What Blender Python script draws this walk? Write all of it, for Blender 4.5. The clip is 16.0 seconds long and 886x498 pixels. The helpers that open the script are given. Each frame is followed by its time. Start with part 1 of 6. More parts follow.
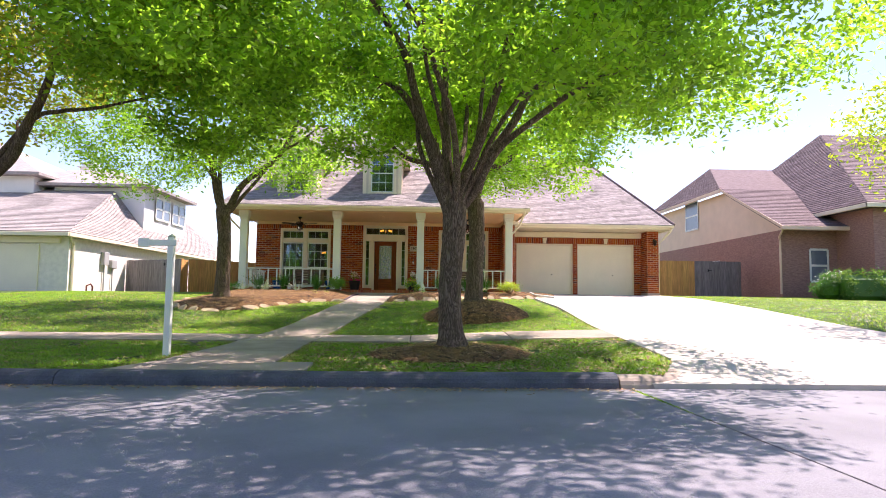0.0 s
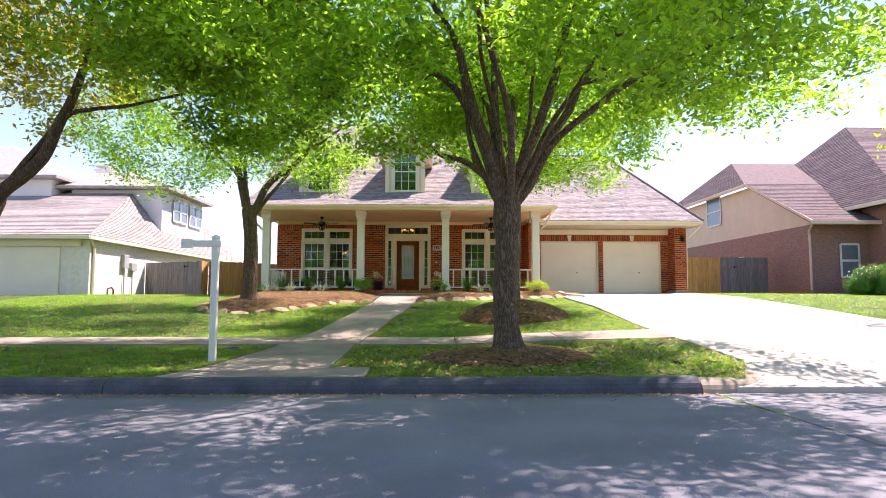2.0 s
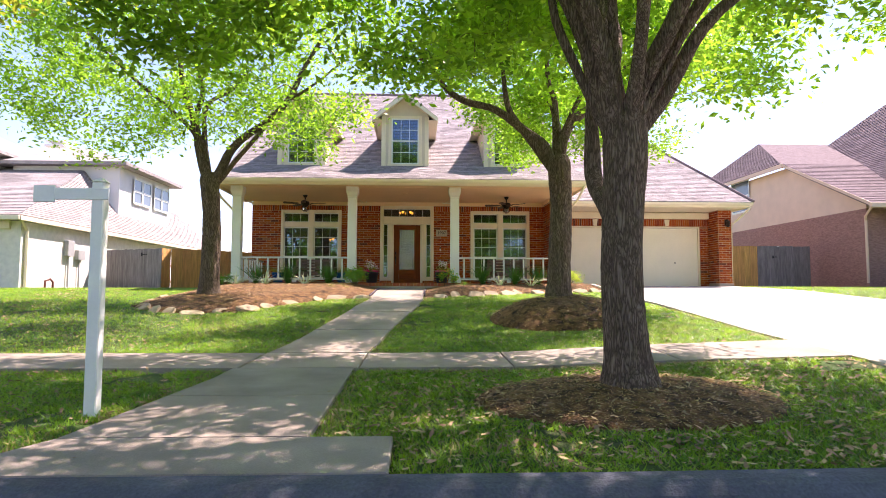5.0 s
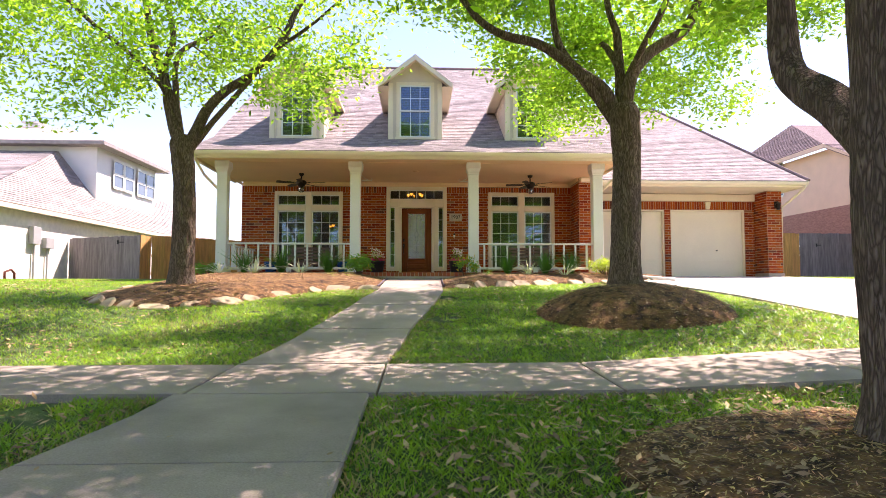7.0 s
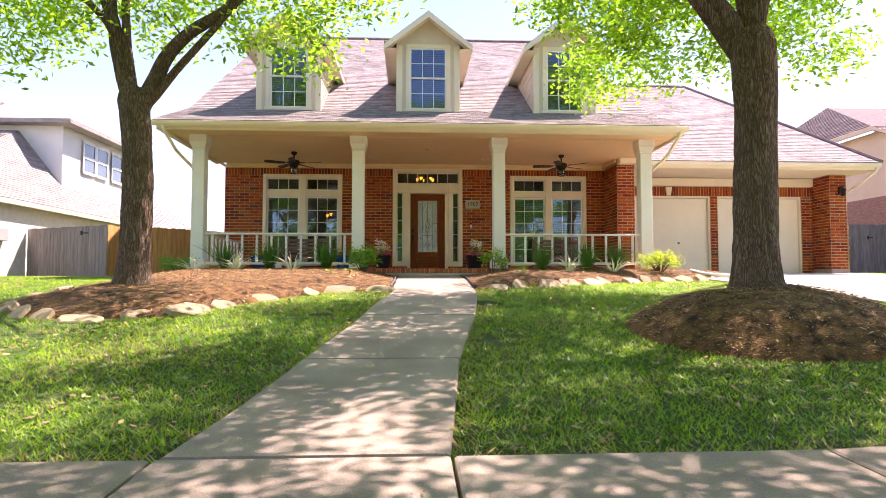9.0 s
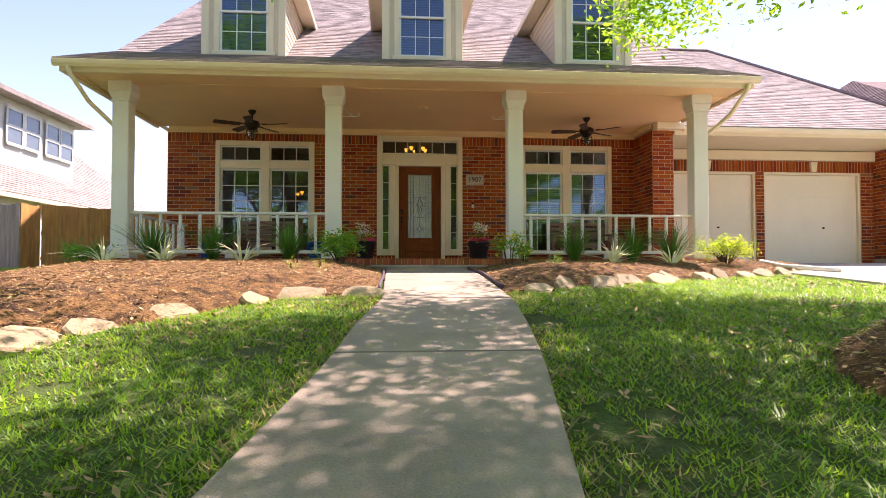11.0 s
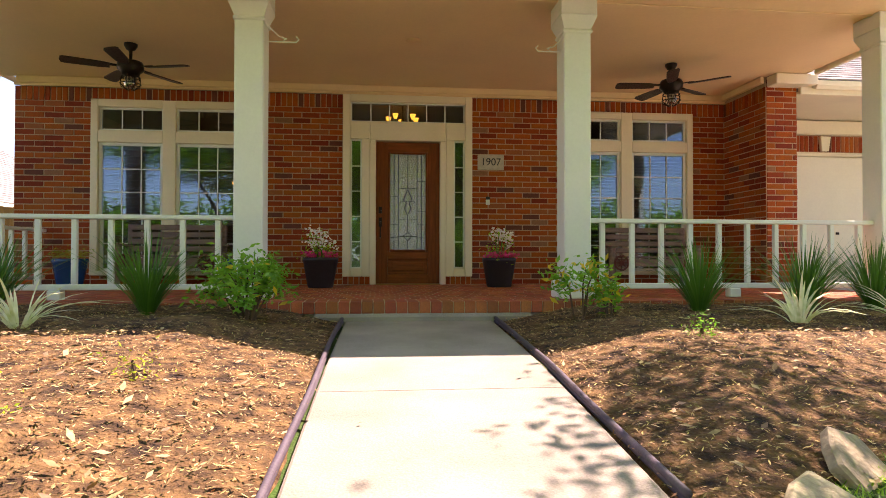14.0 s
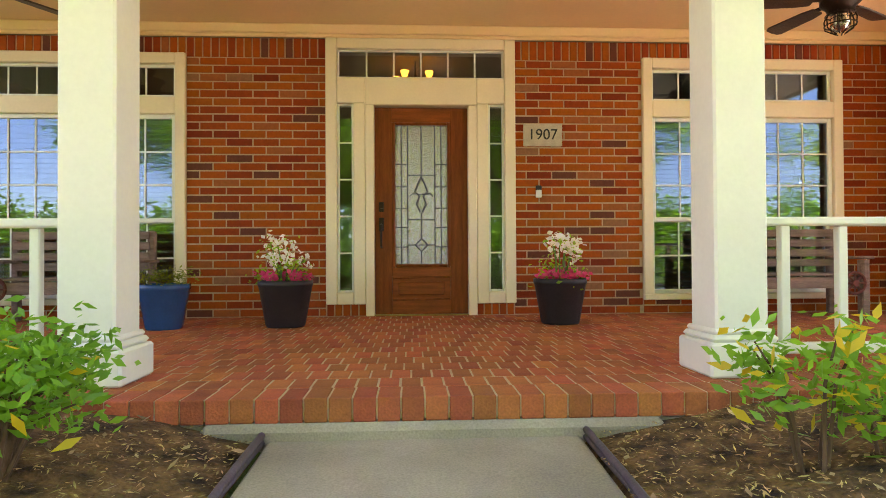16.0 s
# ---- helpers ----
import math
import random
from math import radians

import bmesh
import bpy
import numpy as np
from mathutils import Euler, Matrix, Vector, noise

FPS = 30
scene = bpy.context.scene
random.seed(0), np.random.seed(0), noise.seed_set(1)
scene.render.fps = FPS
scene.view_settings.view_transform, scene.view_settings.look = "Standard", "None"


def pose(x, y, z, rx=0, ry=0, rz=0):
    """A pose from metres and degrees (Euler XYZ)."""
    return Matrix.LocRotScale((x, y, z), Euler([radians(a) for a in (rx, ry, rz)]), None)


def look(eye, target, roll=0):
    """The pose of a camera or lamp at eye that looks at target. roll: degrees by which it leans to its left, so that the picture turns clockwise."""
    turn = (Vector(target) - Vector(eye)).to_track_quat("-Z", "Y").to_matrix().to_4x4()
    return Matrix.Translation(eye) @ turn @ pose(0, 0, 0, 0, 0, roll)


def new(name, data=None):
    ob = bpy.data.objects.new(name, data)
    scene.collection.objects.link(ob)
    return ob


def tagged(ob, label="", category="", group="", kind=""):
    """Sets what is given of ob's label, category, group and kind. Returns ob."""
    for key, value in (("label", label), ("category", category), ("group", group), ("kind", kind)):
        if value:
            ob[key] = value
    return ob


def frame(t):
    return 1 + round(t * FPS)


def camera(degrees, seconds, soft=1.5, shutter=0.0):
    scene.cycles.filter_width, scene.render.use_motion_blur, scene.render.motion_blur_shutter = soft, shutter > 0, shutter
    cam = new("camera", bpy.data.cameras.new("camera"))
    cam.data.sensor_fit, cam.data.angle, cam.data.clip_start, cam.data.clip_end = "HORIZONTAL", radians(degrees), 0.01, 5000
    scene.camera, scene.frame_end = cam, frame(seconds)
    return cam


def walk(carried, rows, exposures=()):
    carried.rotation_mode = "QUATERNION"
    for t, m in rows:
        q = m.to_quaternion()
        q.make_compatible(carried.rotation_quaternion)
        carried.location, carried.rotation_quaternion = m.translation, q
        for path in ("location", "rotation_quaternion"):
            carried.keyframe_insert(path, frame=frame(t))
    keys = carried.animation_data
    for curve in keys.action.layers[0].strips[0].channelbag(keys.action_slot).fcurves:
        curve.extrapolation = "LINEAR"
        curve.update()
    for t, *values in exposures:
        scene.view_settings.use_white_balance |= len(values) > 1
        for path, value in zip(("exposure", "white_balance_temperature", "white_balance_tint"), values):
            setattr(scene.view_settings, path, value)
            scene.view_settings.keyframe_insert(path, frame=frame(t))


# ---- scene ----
cam = camera(71.6, 16.0, soft=0.9)
PATH = [
    (0, (1.701, -26.517, -0.267), (1.760, -24.524, -0.108), 0.7),
    (0.5, (1.354, -26.497, -0.260), (1.452, -24.506, -0.098), 0.5),
    (1, (1.149, -26.494, -0.260), (1.238, -24.502, -0.096), 0.3),
    (1.5, (1.137, -26.421, -0.218), (1.188, -24.428, -0.060), 0.4),
    (2, (1.022, -26.070, -0.256), (1.058, -24.077, -0.099), 0.1),
    (2.5, (0.916, -25.502, -0.249), (0.940, -23.508, -0.095), 0.0),
    (3, (0.769, -24.832, -0.220), (0.817, -22.838, -0.073), 0.0),
    (3.5, (0.657, -24.185, -0.205), (0.722, -22.191, -0.064), 0.3),
    (4, (0.553, -23.526, -0.188), (0.639, -21.532, -0.051), 0.2),
    (6.5, (0.137, -20.189, -0.328), (0.212, -18.195, -0.196), -0.0),
    (7, (0.029, -19.612, -0.344), (0.112, -17.618, -0.225), -0.0),
    (7.5, (-0.040, -18.974, -0.348), (0.061, -16.980, -0.225), -0.0),
    (8, (-0.146, -18.355, -0.290), (-0.044, -16.362, -0.174), -0.3),
    (8.5, (-0.274, -17.675, -0.284), (-0.176, -15.681, -0.169), -0.0),
    (9, (-0.416, -16.959, -0.254), (-0.317, -14.964, -0.153), -0.0),
    (11.5, (-0.614, -13.045, -0.081), (-0.432, -11.054, -0.030), 0.1),
    (12, (-0.605, -12.221, -0.002), (-0.405, -10.231, 0.042), 0.2),
    (12.5, (-0.544, -11.420, 0.063), (-0.322, -9.433, 0.105), 0.1),
    (13, (-0.514, -10.646, 0.157), (-0.287, -8.660, 0.198), 0.2),
    (13.5, (-0.462, -9.903, 0.294), (-0.226, -7.917, 0.325), 0.2),
    (14, (-0.386, -9.184, 0.393), (-0.188, -7.194, 0.423), 0.1),
    (14.5, (-0.343, -8.472, 0.445), (-0.148, -6.482, 0.472), -0.0),
    (15, (-0.257, -7.732, 0.506), (-0.082, -5.740, 0.533), -0.0),
    (15.5, (-0.168, -6.991, 0.574), (-0.017, -4.997, 0.598), -0.1),
    (16, (-0.103, -6.277, 0.601), (-0.001, -4.280, 0.625), -0.3),
]
EXPOSURES = [(0, 1.23, 6600, 33), (3.5, 1.38, 6650, 34), (7, 1.53, 6800, 38), (9, 1.63, 7000, 40), (11.5, 1.2, 7100, 37), (12.5, 0.88, 7200, 37), (13.5, 1.2, 7150, 35), (14.5, 1.98, 7350, 35), (15.2, 2.41, 7550, 35), (16, 2.73, 7650, 37)]
walk(cam, [(t, look(eye, target, roll)) for t, eye, target, roll in PATH], EXPOSURES)

# ---- light ----
world = bpy.data.worlds.new("sky")
scene.world = world
world.use_nodes = True
wn = world.node_tree
sky = wn.nodes.new("ShaderNodeTexSky")
sky.sky_type = "NISHITA"
sky.sun_disc = False
SUN = Vector((0.50, 0.375, 1.0)).normalized()
sky.sun_elevation = math.asin(SUN.z)
sky.sun_rotation = math.atan2(SUN.x, SUN.y)
sky.air_density, sky.dust_density, sky.ozone_density = 1.0, 0.15, 1.8
wn.links.new(sky.outputs[0], wn.nodes["Background"].inputs[0])
wn.nodes["Background"].inputs[1].default_value = 0.12
sun = new("sun", bpy.data.lights.new("sun", "SUN"))
sun.data.energy, sun.data.angle, sun.data.color = 5.0, radians(0.55), (1.0, 0.95, 0.86)
sun.matrix_world = look(SUN * 60, (0, 0, 0))


# ---- materials ----
def mat(name, col, rough=0.7, metal=0.0, var=0.25, scale=4.0, bump=0.15, bscale=60.0, stretch=(1, 1, 1), obj=0.0, island=0.0, col2=None, spec=0.4, detail=6.0):
    """A procedural surface: two scales of variation, fine relief, optional change from piece to piece."""
    m = bpy.data.materials.new(name)
    m.use_nodes = True
    t, n = m.node_tree, m.node_tree.nodes
    p = n["Principled BSDF"]
    p.inputs["Roughness"].default_value = rough
    p.inputs["Metallic"].default_value = metal
    p.inputs["Specular IOR Level"].default_value = spec
    tc = n.new("ShaderNodeTexCoord")
    mp = n.new("ShaderNodeMapping")
    mp.inputs["Scale"].default_value = stretch
    t.links.new(tc.outputs["Object"], mp.inputs[0])
    big, fine = n.new("ShaderNodeTexNoise"), n.new("ShaderNodeTexNoise")
    big.inputs["Scale"].default_value, big.inputs["Detail"].default_value = scale, detail
    fine.inputs["Scale"].default_value, fine.inputs["Detail"].default_value = bscale, 4.0
    t.links.new(mp.outputs[0], big.inputs["Vector"])
    t.links.new(mp.outputs[0], fine.inputs["Vector"])
    ramp = n.new("ShaderNodeValToRGB")
    a = col if col2 is None else col
    b = col2 if col2 is not None else tuple(c * (1 - var) for c in col)
    ramp.color_ramp.elements[0].position, ramp.color_ramp.elements[1].position = 0.32, 0.68
    ramp.color_ramp.elements[0].color, ramp.color_ramp.elements[1].color = (*b, 1), (*a, 1)
    t.links.new(big.outputs[0], ramp.inputs[0])
    out = ramp.outputs[0]
    mul = n.new("ShaderNodeMix")
    mul.data_type, mul.blend_type = "RGBA", "MULTIPLY"
    mul.inputs[0].default_value = min(1.0, var * 1.6)
    t.links.new(out, mul.inputs[6])
    t.links.new(fine.outputs[0], mul.inputs[7])
    bright = n.new("ShaderNodeHueSaturation")
    bright.inputs["Value"].default_value = 1 + 0.45 * min(1.0, var * 1.6)
    t.links.new(mul.outputs[2], bright.inputs["Color"])
    out = bright.outputs[0]
    if obj or island:
        h = n.new("ShaderNodeHueSaturation")
        src = n.new("ShaderNodeObjectInfo").outputs["Random"] if obj else n.new("ShaderNodeNewGeometry").outputs["Random Per Island"]
        r = n.new("ShaderNodeMapRange")
        k = obj or island
        r.inputs[3].default_value, r.inputs[4].default_value = 1 - k, 1 + k
        t.links.new(src, r.inputs[0])
        t.links.new(r.outputs[0], h.inputs["Value"])
        w = n.new("ShaderNodeMath")
        w.operation = "MULTIPLY_ADD"
        w.inputs[1].default_value, w.inputs[2].default_value = 37.7, 0.0
        fr = n.new("ShaderNodeMath")
        fr.operation = "FRACT"
        t.links.new(src, w.inputs[0])
        t.links.new(w.outputs[0], fr.inputs[0])
        r2 = n.new("ShaderNodeMapRange")
        r2.inputs[3].default_value, r2.inputs[4].default_value = 0.5 - 0.05 * k, 0.5 + 0.05 * k
        t.links.new(fr.outputs[0], r2.inputs[0])
        t.links.new(r2.outputs[0], h.inputs["Hue"])
        t.links.new(out, h.inputs["Color"])
        out = h.outputs[0]
    t.links.new(out, p.inputs["Base Color"])
    bp = n.new("ShaderNodeBump")
    bp.inputs["Strength"].default_value, bp.inputs["Distance"].default_value = bump, 0.02
    t.links.new(fine.outputs[0], bp.inputs["Height"])
    t.links.new(bp.outputs[0], p.inputs["Normal"])
    return m


def brick_mat(name, per_object):
    """Fired clay: red, orange, buff and dark bricks mixed at random."""
    m = mat(name, (0.33, 0.075, 0.033), 0.85, var=0.3, scale=18, bump=0.5, bscale=120)
    t, n = m.node_tree, m.node_tree.nodes
    src = n.new("ShaderNodeObjectInfo").outputs["Random"] if per_object else n.new("ShaderNodeNewGeometry").outputs["Random Per Island"]
    r = n.new("ShaderNodeValToRGB")
    r.color_ramp.interpolation = "CONSTANT"
    e = r.color_ramp.elements
    cols = [(0, (0.36, 0.068, 0.018)), (0.2, (0.43, 0.098, 0.025)), (0.4, (0.31, 0.052, 0.016)), (0.55, (0.40, 0.115, 0.032)),
            (0.7, (0.24, 0.042, 0.022)), (0.82, (0.37, 0.13, 0.06)), (0.9, (0.15, 0.050, 0.034)), (0.96, (0.31, 0.15, 0.085))]
    e[0].color = (*cols[0][1], 1)
    e[1].position, e[1].color = cols[1][0], (*cols[1][1], 1)
    for pos, c in cols[2:]:
        e.new(pos).color = (*c, 1)
    t.links.new(src, r.inputs[0])
    mx = n.new("ShaderNodeMix")
    mx.data_type, mx.blend_type = "RGBA", "MULTIPLY"
    mx.inputs[0].default_value = 0.45
    nz = n.new("ShaderNodeTexNoise")
    nz.inputs["Scale"].default_value, nz.inputs["Detail"].default_value = 30, 6
    geo = n.new("ShaderNodeNewGeometry")
    t.links.new(geo.outputs["Position"], nz.inputs["Vector"])
    t.links.new(r.outputs[0], mx.inputs[6])
    t.links.new(nz.outputs[0], mx.inputs[7])
    hs = n.new("ShaderNodeHueSaturation")
    hs.inputs["Value"].default_value, hs.inputs["Saturation"].default_value = 1.22, 1.12
    t.links.new(mx.outputs[2], hs.inputs["Color"])
    t.links.new(hs.outputs[0], n["Principled BSDF"].inputs["Base Color"])
    return m


def leaf_mat(name, c1, c2, trans=0.45, clump=1.3):
    m = bpy.data.materials.new(name)
    m.use_nodes = True
    t, n = m.node_tree, m.node_tree.nodes
    p = n["Principled BSDF"]
    g = n.new("ShaderNodeNewGeometry")
    r = n.new("ShaderNodeValToRGB")
    r.color_ramp.elements[0].color, r.color_ramp.elements[1].color = (*c1, 1), (*c2, 1)
    nz, ma = n.new("ShaderNodeTexNoise"), n.new("ShaderNodeMath")
    nz.inputs["Scale"].default_value, nz.inputs["Detail"].default_value = clump, 2
    t.links.new(g.outputs["Position"], nz.inputs["Vector"])
    mr = n.new("ShaderNodeMapRange")
    mr.inputs[1].default_value, mr.inputs[2].default_value, mr.inputs[3].default_value, mr.inputs[4].default_value = 0.3, 0.7, 0.0, 0.62
    t.links.new(nz.outputs[0], mr.inputs[0])
    ma.operation = "MULTIPLY_ADD"
    ma.inputs[1].default_value = 0.38
    t.links.new(g.outputs["Random Per Island"], ma.inputs[0])
    t.links.new(mr.outputs[0], ma.inputs[2])
    t.links.new(ma.outputs[0], r.inputs[0])
    t.links.new(r.outputs[0], p.inputs["Base Color"])
    p.inputs["Roughness"].default_value = 0.45
    tr = n.new("ShaderNodeBsdfTranslucent")
    hs = n.new("ShaderNodeHueSaturation")
    hs.inputs["Value"].default_value, hs.inputs["Hue"].default_value = 2.2, 0.485
    t.links.new(r.outputs[0], hs.inputs["Color"])
    t.links.new(hs.outputs[0], tr.inputs["Color"])
    mx = n.new("ShaderNodeMixShader")
    mx.inputs[0].default_value = trans
    t.links.new(p.outputs[0], mx.inputs[1])
    t.links.new(tr.outputs[0], mx.inputs[2])
    t.links.new(mx.outputs[0], n["Material Output"].inputs[0])
    return m


def glass_mat(name, tint=(0.75, 0.8, 0.78), rough=0.0, bump=0.0, floor=0.06, gloss_tint=(1, 1, 1)):
    m = bpy.data.materials.new(name)
    m.use_nodes = True
    t, n = m.node_tree, m.node_tree.nodes
    n.remove(n["Principled BSDF"])
    tr, gl, fr, mx = n.new("ShaderNodeBsdfTransparent"), n.new("ShaderNodeBsdfGlossy"), n.new("ShaderNodeFresnel"), n.new("ShaderNodeMixShader")
    tr.inputs[0].default_value = (*tint, 1)
    gl.inputs["Roughness"].default_value = rough
    # colours whatever the pane mirrors; no film on the glass
    gl.inputs["Color"].default_value = (*gloss_tint, 1)
    fr.inputs[0].default_value = 1.55
    if bump:
        nz, bp = n.new("ShaderNodeTexNoise"), n.new("ShaderNodeBump")
        nz.inputs["Scale"].default_value = 45
        bp.inputs["Strength"].default_value, bp.inputs["Distance"].default_value = bump, 0.02
        t.links.new(nz.outputs[0], bp.inputs["Height"])
        t.links.new(bp.outputs[0], gl.inputs["Normal"])
    ad = n.new("ShaderNodeMath")
    ad.inputs[1].default_value = floor
    t.links.new(fr.outputs[0], ad.inputs[0])
    t.links.new(ad.outputs[0], mx.inputs[0])
    t.links.new(tr.outputs[0], mx.inputs[1])
    t.links.new(gl.outputs[0], mx.inputs[2])
    t.links.new(mx.outputs[0], n["Material Output"].inputs[0])
    return m


def bark_mat(name):
    """Furrowed bark: upright plates with dark cracks between them."""
    m = mat(name, (0.19, 0.135, 0.10), 1.0, var=0.4, scale=6, bump=0.5, bscale=90, spec=0.2)
    t, n = m.node_tree, m.node_tree.nodes
    tc, mp, vo, nz = n.new("ShaderNodeTexCoord"), n.new("ShaderNodeMapping"), n.new("ShaderNodeTexVoronoi"), n.new("ShaderNodeTexNoise")
    mp.inputs["Scale"].default_value = (1, 1, 0.14)
    t.links.new(tc.outputs["Object"], mp.inputs[0])
    nz.inputs["Scale"].default_value, nz.inputs["Detail"].default_value = 14, 3
    t.links.new(mp.outputs[0], nz.inputs["Vector"])
    add = n.new("ShaderNodeVectorMath")
    add.operation = "MULTIPLY_ADD"
    add.inputs[1].default_value = (0.17, 0.17, 0.17)
    t.links.new(nz.outputs["Color"], add.inputs[0])
    t.links.new(mp.outputs[0], add.inputs[2])
    vo.feature = "DISTANCE_TO_EDGE"
    vo.inputs["Scale"].default_value = 36
    t.links.new(add.outputs[0], vo.inputs["Vector"])
    r = n.new("ShaderNodeValToRGB")
    r.color_ramp.elements[0].position, r.color_ramp.elements[0].color = 0.0, (0.075, 0.05, 0.036, 1)
    r.color_ramp.elements[1].position, r.color_ramp.elements[1].color = 0.20, (0.19, 0.135, 0.095, 1)
    r.color_ramp.elements.new(0.45).color = (0.25, 0.19, 0.145, 1)
    t.links.new(vo.outputs["Distance"], r.inputs[0])
    mx = n.new("ShaderNodeMix")
    mx.data_type, mx.blend_type = "RGBA", "MULTIPLY"
    mx.inputs[0].default_value = 0.7
    fine = n.new("ShaderNodeTexNoise")
    fine.inputs["Scale"].default_value, fine.inputs["Detail"].default_value = 8, 8
    t.links.new(tc.outputs["Object"], fine.inputs["Vector"])
    hs = n.new("ShaderNodeHueSaturation")
    hs.inputs["Value"].default_value = 1.5
    t.links.new(r.outputs[0], mx.inputs[6])
    t.links.new(fine.outputs[0], mx.inputs[7])
    t.links.new(mx.outputs[2], hs.inputs["Color"])
    p = n["Principled BSDF"]
    t.links.new(hs.outputs[0], p.inputs["Base Color"])
    bp = n.new("ShaderNodeBump")
    bp.inputs["Strength"].default_value, bp.inputs["Distance"].default_value = 0.9, 0.03
    cl = n.new("ShaderNodeMath")
    cl.operation = "MINIMUM"
    cl.inputs[1].default_value = 0.35
    t.links.new(vo.outputs["Distance"], cl.inputs[0])
    t.links.new(cl.outputs[0], bp.inputs["Height"])
    t.links.new(bp.outputs[0], p.inputs["Normal"])
    return m


def glow_mat(name, col, power):
    m = mat(name, col, 0.4, var=0.05)
    p = m.node_tree.nodes["Principled BSDF"]
    p.inputs["Emission Color"].default_value = (*col, 1)
    p.inputs["Emission Strength"].default_value = power
    return m


M_BRICK, M_BRICKS = brick_mat("brick", True), brick_mat("brickwork", False)
M_PMORTAR = mat("porch_mortar", (0.66, 0.48, 0.33), 0.95, var=0.2, scale=9, bump=0.4, bscale=150)
M_MORTAR = mat("mortar", (0.58, 0.40, 0.26), 0.95, var=0.2, scale=9, bump=0.4, bscale=150)
M_PAVER = mat("porch_brick", (0.57, 0.155, 0.055), 0.8, var=0.35, scale=8, bump=0.35, bscale=90, obj=0.24, col2=(0.38, 0.095, 0.038))
M_PAVERS = mat("porch_brickwork", (0.57, 0.155, 0.055), 0.8, var=0.35, scale=8, bump=0.35, bscale=90, island=0.24, col2=(0.38, 0.095, 0.038))
M_TRIM = mat("cream_paint", (0.84, 0.73, 0.52), 0.5, var=0.07, scale=2, bump=0.05, bscale=40)
M_WHITE = mat("white_paint", (0.80, 0.80, 0.72), 0.45, var=0.06, scale=2, bump=0.05, bscale=40)
M_SOFFIT = mat("tan_soffit_paint", (0.88, 0.64, 0.35), 0.6, var=0.06, scale=1.2, bump=0.04, bscale=30)
M_GARAGE = mat("garage_door_paint", (0.86, 0.77, 0.59), 0.5, var=0.06, scale=1.5, bump=0.04, bscale=30)
M_SIDING = mat("beige_siding", (0.70, 0.60, 0.45), 0.6, var=0.08, scale=3, bump=0.08, bscale=50)
M_SHINGLE = mat("asphalt_shingle", (0.375, 0.325, 0.305), 0.95, var=0.3, scale=5, bump=0.5, bscale=220, island=0.22)
M_ROOF2 = mat("brown_shingle", (0.21, 0.15, 0.15), 0.95, var=0.3, scale=5, bump=0.5, bscale=160, island=0.2)
M_ROOF3 = mat("tan_shingle", (0.42, 0.37, 0.34), 0.95, var=0.25, scale=4, bump=0.5, bscale=160, island=0.15)
M_CONC = mat("concrete", (0.45, 0.365, 0.29), 0.9, var=0.35, scale=1.6, bump=0.25, bscale=110)
M_DRIVE = mat("driveway_concrete", (0.56, 0.50, 0.43), 0.9, var=0.2, scale=1.1, bump=0.2, bscale=110)
M_ROAD = mat("street_concrete", (0.255, 0.25, 0.27), 0.9, var=0.28, scale=0.9, bump=0.3, bscale=90)
M_KERB = mat("dark_kerb", (0.125, 0.13, 0.155), 0.9, var=0.4, scale=3, bump=0.4, bscale=60)
M_LAWN = mat("lawn_soil", (0.065, 0.14, 0.018), 1.0, var=0.45, scale=1.2, bump=0.9, bscale=70, col2=(0.085, 0.10, 0.03))
M_MULCH = mat("mulch_bed", (0.31, 0.16, 0.06), 1.0, var=0.5, scale=9, bump=1.0, bscale=55, col2=(0.045, 0.022, 0.011))
M_CHIP = mat("wood_chips", (0.54, 0.34, 0.14), 0.95, var=0.3, scale=20, bump=0.3, island=0.65)
M_DEAD = mat("dry_leaves", (0.46, 0.30, 0.15), 0.85, var=0.3, scale=20, bump=0.2, island=0.5)
M_GRASS = leaf_mat("grass_blades", (0.036, 0.17, 0.008), (0.26, 0.43, 0.022), 0.4, 3.2)
M_STRAW = leaf_mat("dry_grass", (0.22, 0.19, 0.06), (0.38, 0.30, 0.11), 0.3)
M_BARK = bark_mat("oak_bark")
M_TWIG = mat("branch_bark", (0.20, 0.12, 0.07), 1.0, var=0.5, scale=9, bump=0.8, bscale=30, stretch=(1, 1, 0.5))
M_LEAF = leaf_mat("oak_leaves", (0.022, 0.100, 0.008), (0.25, 0.47, 0.024), 0.66)
M_LEAFY = leaf_mat("olive_leaves", (0.04, 0.09, 0.010), (0.32, 0.32, 0.022), 0.6)
M_LIME = leaf_mat("lime_leaves", (0.10, 0.24, 0.015), (0.38, 0.46, 0.03), 0.45)
M_STRAP = leaf_mat("strap_leaves", (0.022, 0.105, 0.012), (0.085, 0.25, 0.025), 0.3)
M_VARIEG = leaf_mat("striped_leaves", (0.50, 0.55, 0.22), (0.90, 0.87, 0.66), 0.25, 14)
M_HEDGE = leaf_mat("hedge_leaves", (0.05, 0.14, 0.02), (0.15, 0.28, 0.03), 0.35)
M_WHITEFL = leaf_mat("white_petals", (0.75, 0.72, 0.62), (0.85, 0.83, 0.78), 0.3)
M_PINKFL = leaf_mat("magenta_petals", (0.60, 0.012, 0.10), (0.75, 0.10, 0.25), 0.3)
M_WOOD = mat("stained_door_wood", (0.28, 0.070, 0.015), 0.45, spec=0.2, var=0.4, scale=5, bump=0.1, bscale=60, stretch=(6, 6, 0.5))
